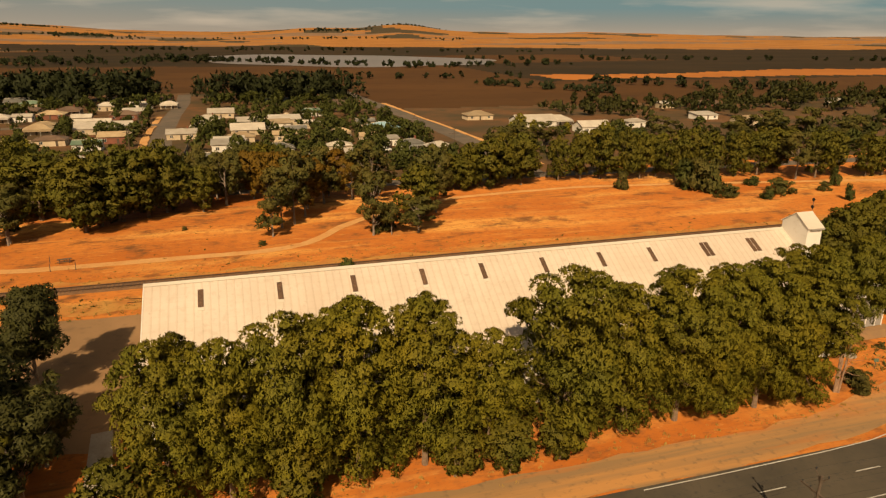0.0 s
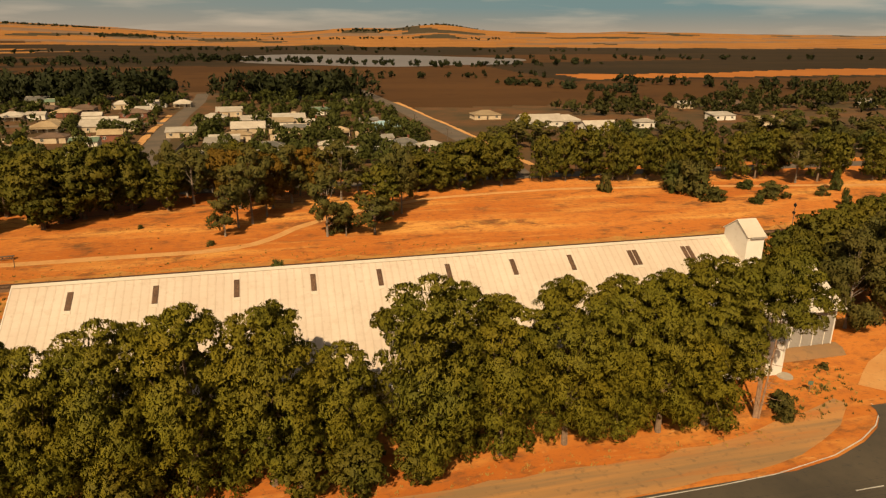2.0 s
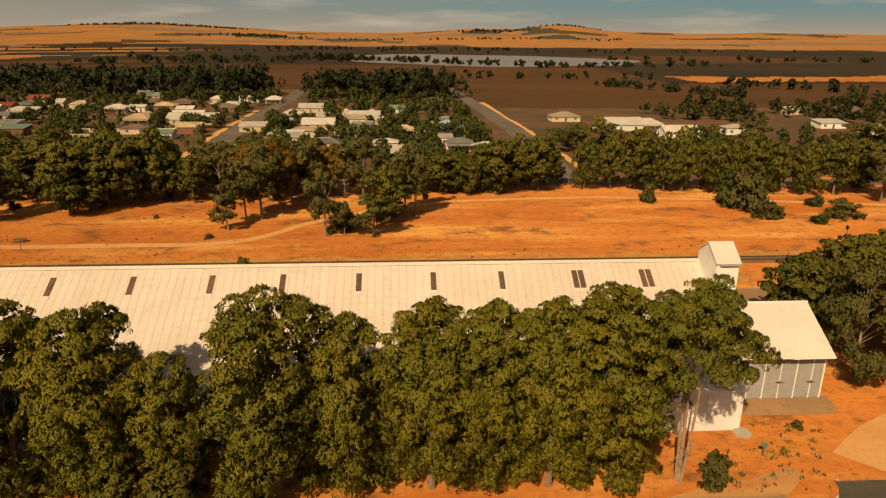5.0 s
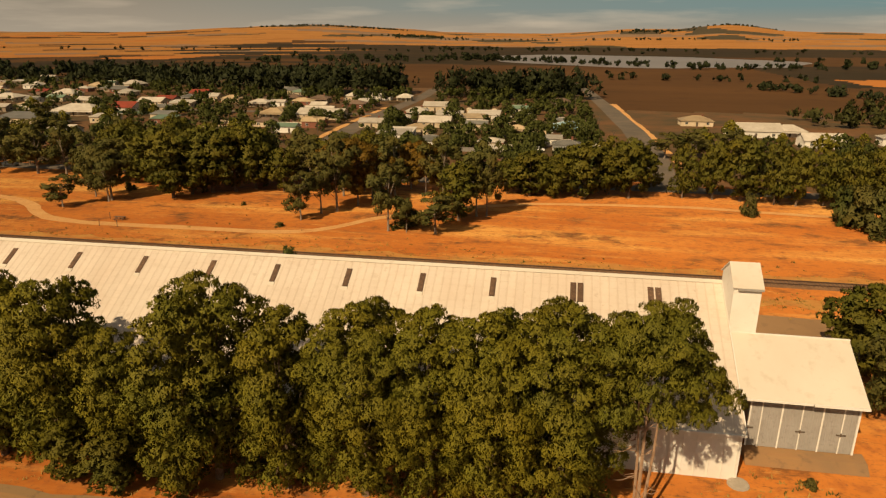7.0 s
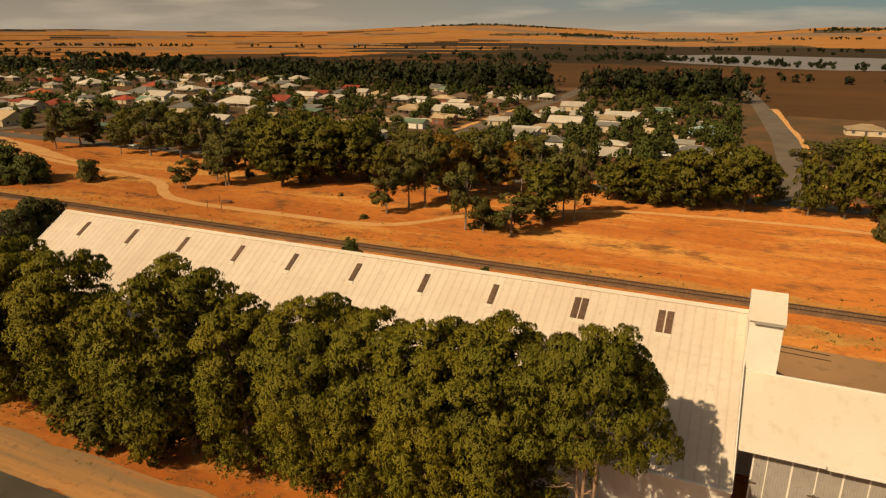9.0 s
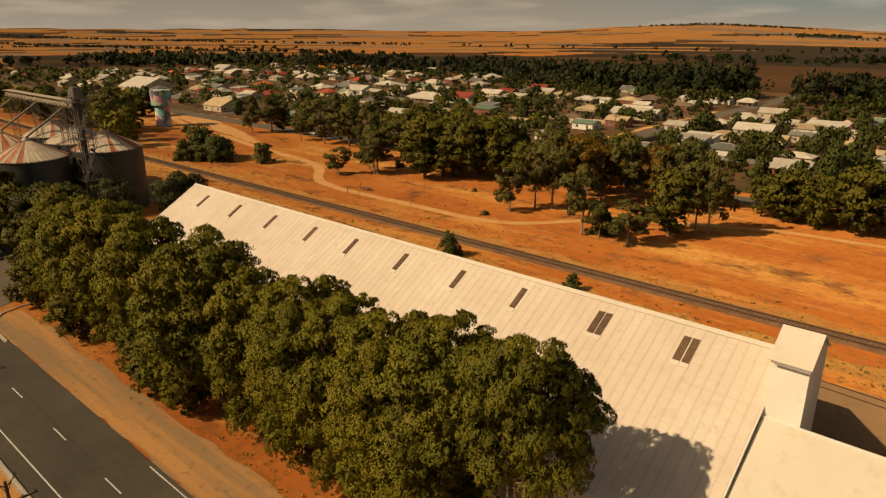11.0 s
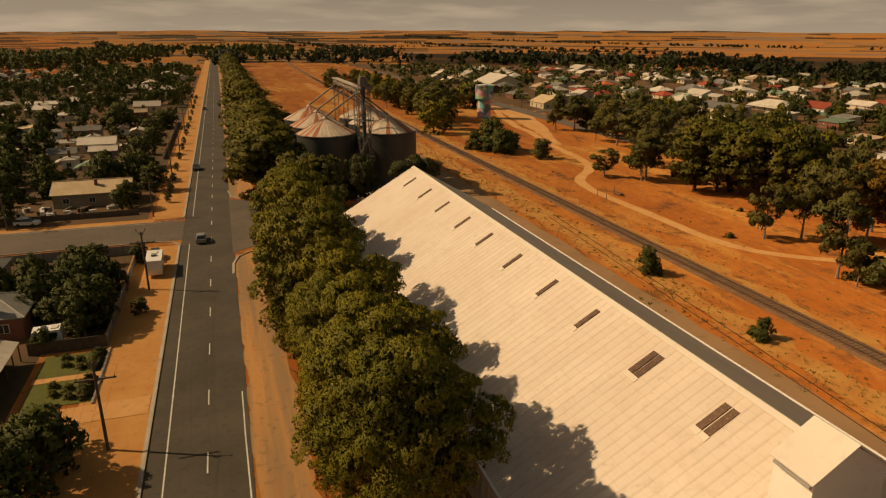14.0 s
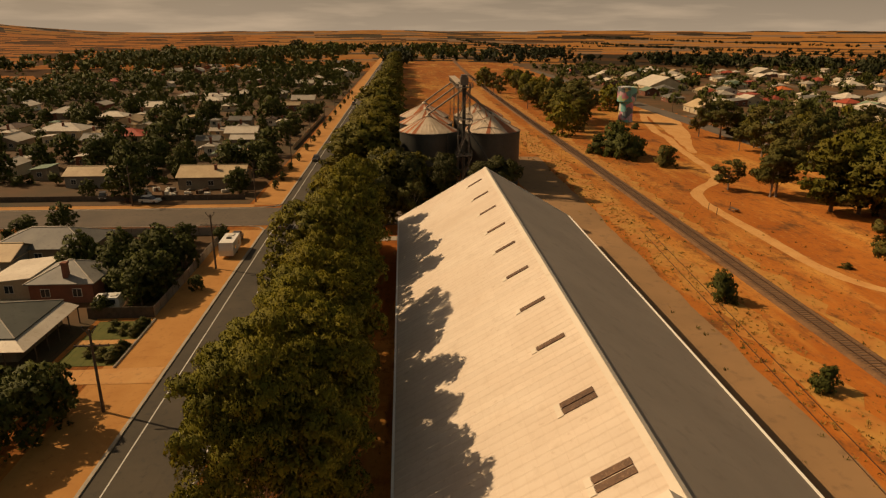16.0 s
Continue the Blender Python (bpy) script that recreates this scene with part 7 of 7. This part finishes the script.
def woods(name, spots, size, leaf, label, each=80):
    """Far woods: many clumped crowns in one sheet of leaves."""
    rg = random.Random(len(name) + len(spots))
    lobes = []
    for x, y, h in spots:
        z = ground_z(x, y)
        for k in range(7):
            r = h * rg.uniform(0.12, 0.25)
            lobes.append((x + rg.gauss(0, 0.24) * h, y + rg.gauss(0, 0.24) * h, z + h * rg.uniform(0.20, 0.86), r, r * 0.85))
    ob = part(name, crown_mesh(name, lobes, len(spots) * each, size * 1.9 * (80 / each) ** 0.5, LEAF[leaf], 5, heart=0.25, slim=0.7), None)
    return tagged(ob, label, "woods", kind="stuff")


def strip(x0, y0, x1, y1, wide, n, h0, h1):
    out_ = []
    for _ in range(n):
        u = rng.random()
        out_.append((x0 + (x1 - x0) * u + rng.gauss(0, wide), y0 + (y1 - y0) * u + rng.gauss(0, wide), rng.uniform(h0, h1)))
    return out_


def between(x0, x1, y0, y1, n, h0, h1):
    """Spots for trees in a block, clear of houses and streets."""
    out_ = []
    for _ in range(n):
        x, y = rng.uniform(x0, x1), rng.uniform(y0, y1)
        if any((x - a) ** 2 + (y - b) ** 2 < (r + 1.0) ** 2 for a, b, r in SPOTS) or abs(x + 27) < 10 or abs(x + 212) < 7 or abs(y - 387) < 7 or abs(y - 209) < 7 or abs(x - 99) < 10:
            continue
        out_.append((x, y, rng.uniform(h0, h1)))
    return out_


woods("town_greenery", between(-640, -215, 218, 560, 560, 3.0, 9.5) + between(-230, 80, 390, 510, 260, 4, 10) + between(-215, -35, 220, 390, 230, 2.0, 7.0) + between(-15, 80, 222, 390, 210, 2.0, 7.5), 0.9, "garden", "garden trees and shrubs among the town houses")
woods("southern_greenery", between(-640, -190, -70, 40, 560, 3.0, 9.5) + between(-460, -190, -190, -70, 330, 3.0, 9.5) + between(-900, -460, -330, -90, 70, 5, 11), 0.9, "garden", "garden trees and shrubs of the southern streets")
woods("garden_shrubs", between(-215, -58, -90, 38, 420, 1.0, 3.4) + between(-15, 24, -40, 22, 60, 0.8, 2.4), 0.55, "garden", "low hedges and shrubs in the southern gardens", 55)
woods("eastern_greenery", between(112, 420, 222, 300, 150, 2.0, 5.0) + between(190, 480, 330, 440, 60, 5, 10), 0.9, "wood", "trees and shrubs round the eastern houses")
woods("dark_tree_belt", strip(-170, 520, -48, 512, 9, 95, 14, 23) + strip(-14, 512, 76, 500, 8, 60, 14, 22) + strip(-330, 600, -150, 540, 26, 110, 12, 20), 1.7, "dark", "dark belt of tall trees behind the town")
woods("far_wood", strip(-620, 640, -300, 620, 45, 150, 8, 14) + strip(-900, 480, -640, 600, 50, 130, 9, 16), 2.0, "dark", "dark wood at the edge of town", 60)
woods("lakeside_trees", strip(-70, 1150, 235, 895, 10, 64, 4, 11) + strip(235, 895, 480, 960, 12, 24, 4, 10) + strip(-420, 1000, -60, 1120, 40, 90, 5, 11), 1.8, "dark", "line of dark trees along the lake")
woods("field_trees", strip(100, 705, 300, 690, 7, 14, 5, 9) + strip(222, 615, 302, 505, 3, 34, 4, 8) + strip(330, 590, 520, 500, 10, 24, 6, 11), 1.4, "dark", "straggling trees between bare fields")
woods("east_wood", strip(200, 395, 330, 378, 10, 36, 5, 9) + strip(330, 410, 520, 360, 20, 50, 8, 15) + strip(320, 300, 520, 250, 30, 50, 7, 13) + strip(235, 232, 320, 215, 12, 14, 7, 11), 1.3, "wood", "mixed trees around the eastern houses")
woods("southern_wood", strip(-1100, -260, -560, -190, 70, 260, 8, 15) + strip(-1500, 150, -820, 120, 50, 120, 9, 15) + strip(-1500, -60, -760, -110, 60, 160, 9, 15), 2.0, "garden", "broad green woodland south of town", 55)
woods("western_wood", strip(-1300, 330, -760, 250, 45, 110, 9, 15) + strip(-980, 75, -640, 70, 6, 60, 11, 16) + strip(-1000, 560, -700, 420, 30, 60, 8, 14), 2.0, "dark", "dark woodland west of town")
woods("plain_trees", strip(-1600, 1500, 900, 1560, 60, 70, 4, 8) + strip(-1500, 1050, -500, 800, 30, 50, 4, 8) + strip(400, 1150, 1200, 1000, 20, 40, 5, 9) + strip(-700, 2900, 900, 2700, 50, 60, 6, 10) + strip(-300, 1700, 300, 1650, 20, 40, 5, 9) + strip(-2300, 700, -900, 900, 8, 170, 3, 7) + strip(-2600, 300, -1500, 420, 8, 150, 3, 7) + strip(-3000, 900, -1300, 1500, 10, 170, 4, 8) + strip(-2400, -300, -1300, -120, 9, 150, 3, 7) + strip(-1900, 40, -1850, 700, 9, 80, 3, 7), 1.5, "dark", "scattered dark trees on the far plain", 40)
woods("hill_trees", strip(-1700, 3950, -900, 4150, 40, 130, 4, 8) + strip(-690, 3150, -480, 3200, 45, 70, 4, 8) + strip(420, 3750, 640, 3900, 70, 60, 4, 8) + strip(900, 4350, 1350, 4450, 60, 60, 4, 8), 3.2, "dark", "dark scrub on the far hills", 40)
plant("gum1", 455, 470, 15, "lone gum standing in a bare field", turn=30)


def tufts(name, strips, size, leaf, label):
    """Loose grass tufts: a few blades each, scattered along strips (x0, y0, x1, y1, spread, count)."""
    rg = np.random.RandomState(len(name))
    verts = []
    for x0, y0, x1, y1, spread, count in strips:
        u = rg.random_sample(count)
        cx = x0 + (x1 - x0) * u + spread * 0.3 * rg.normal(size=count)
        cy = y0 + (y1 - y0) * u + spread * rg.normal(size=count)
        for x, y in zip(cx, cy):
            z = ground_z(x, y)
            s = size * rg.uniform(0.5, 1.5)
            for _ in range(7):
                a, lean = rg.uniform(0, 6.28), rg.uniform(0.1, 0.9)
                bx, by = x + rg.normal() * s * 0.4, y + rg.normal() * s * 0.4
                dx, dy = math.cos(a), math.sin(a)
                w = s * 0.22
                verts += [(bx - dy * w, by + dx * w, z), (bx + dy * w, by - dx * w, z), (bx + dx * s * lean, by + dy * s * lean, z + s * rg.uniform(0.5, 1.0))]
    me = bpy.data.meshes.new(name)
    me.from_pydata(verts, [], [(3 * i, 3 * i + 1, 3 * i + 2) for i in range(len(verts) // 3)])
    me.materials.append(LEAF[leaf])
    return tagged(part(name, me, None), label, "grass", kind="stuff")


tufts("dry_grass", [(-150, 122.6, 110, 123.2, 2.4, 1900), (-300, 136.4, 190, 135.6, 1.6, 1100), (-120, 140, 60, 141, 3.0, 200), (-230, 116, -40, 118, 3.0, 500), (-60, 119, 90, 119.5, 0.5, 160), (78, 69, 92, 76, 2.0, 120), (-10, 66.0, 76, 65.4, 0.8, 160)], 0.24, "straw", "straw-coloured grass tufts on the red earth")
tufts("low_weeds", [(-150, 121.5, 110, 122.5, 3.2, 200), (-200, 137, 170, 138, 3.0, 90), (-120, 150, 20, 160, 9.0, 30), (80, 68.5, 92, 74, 2.2, 50)], 0.34, "gum", "low olive weeds scattered on the red earth")

# ---- roof sheets of the shed ----
for j in range(NROW):
    for i in range(NCOL):
        part("roof_sheet", south_sheet, None, south, at=pose(SX0 + cw * i, SY0 + rl * j, SZE + SLOPE * rl * j + 0.02))
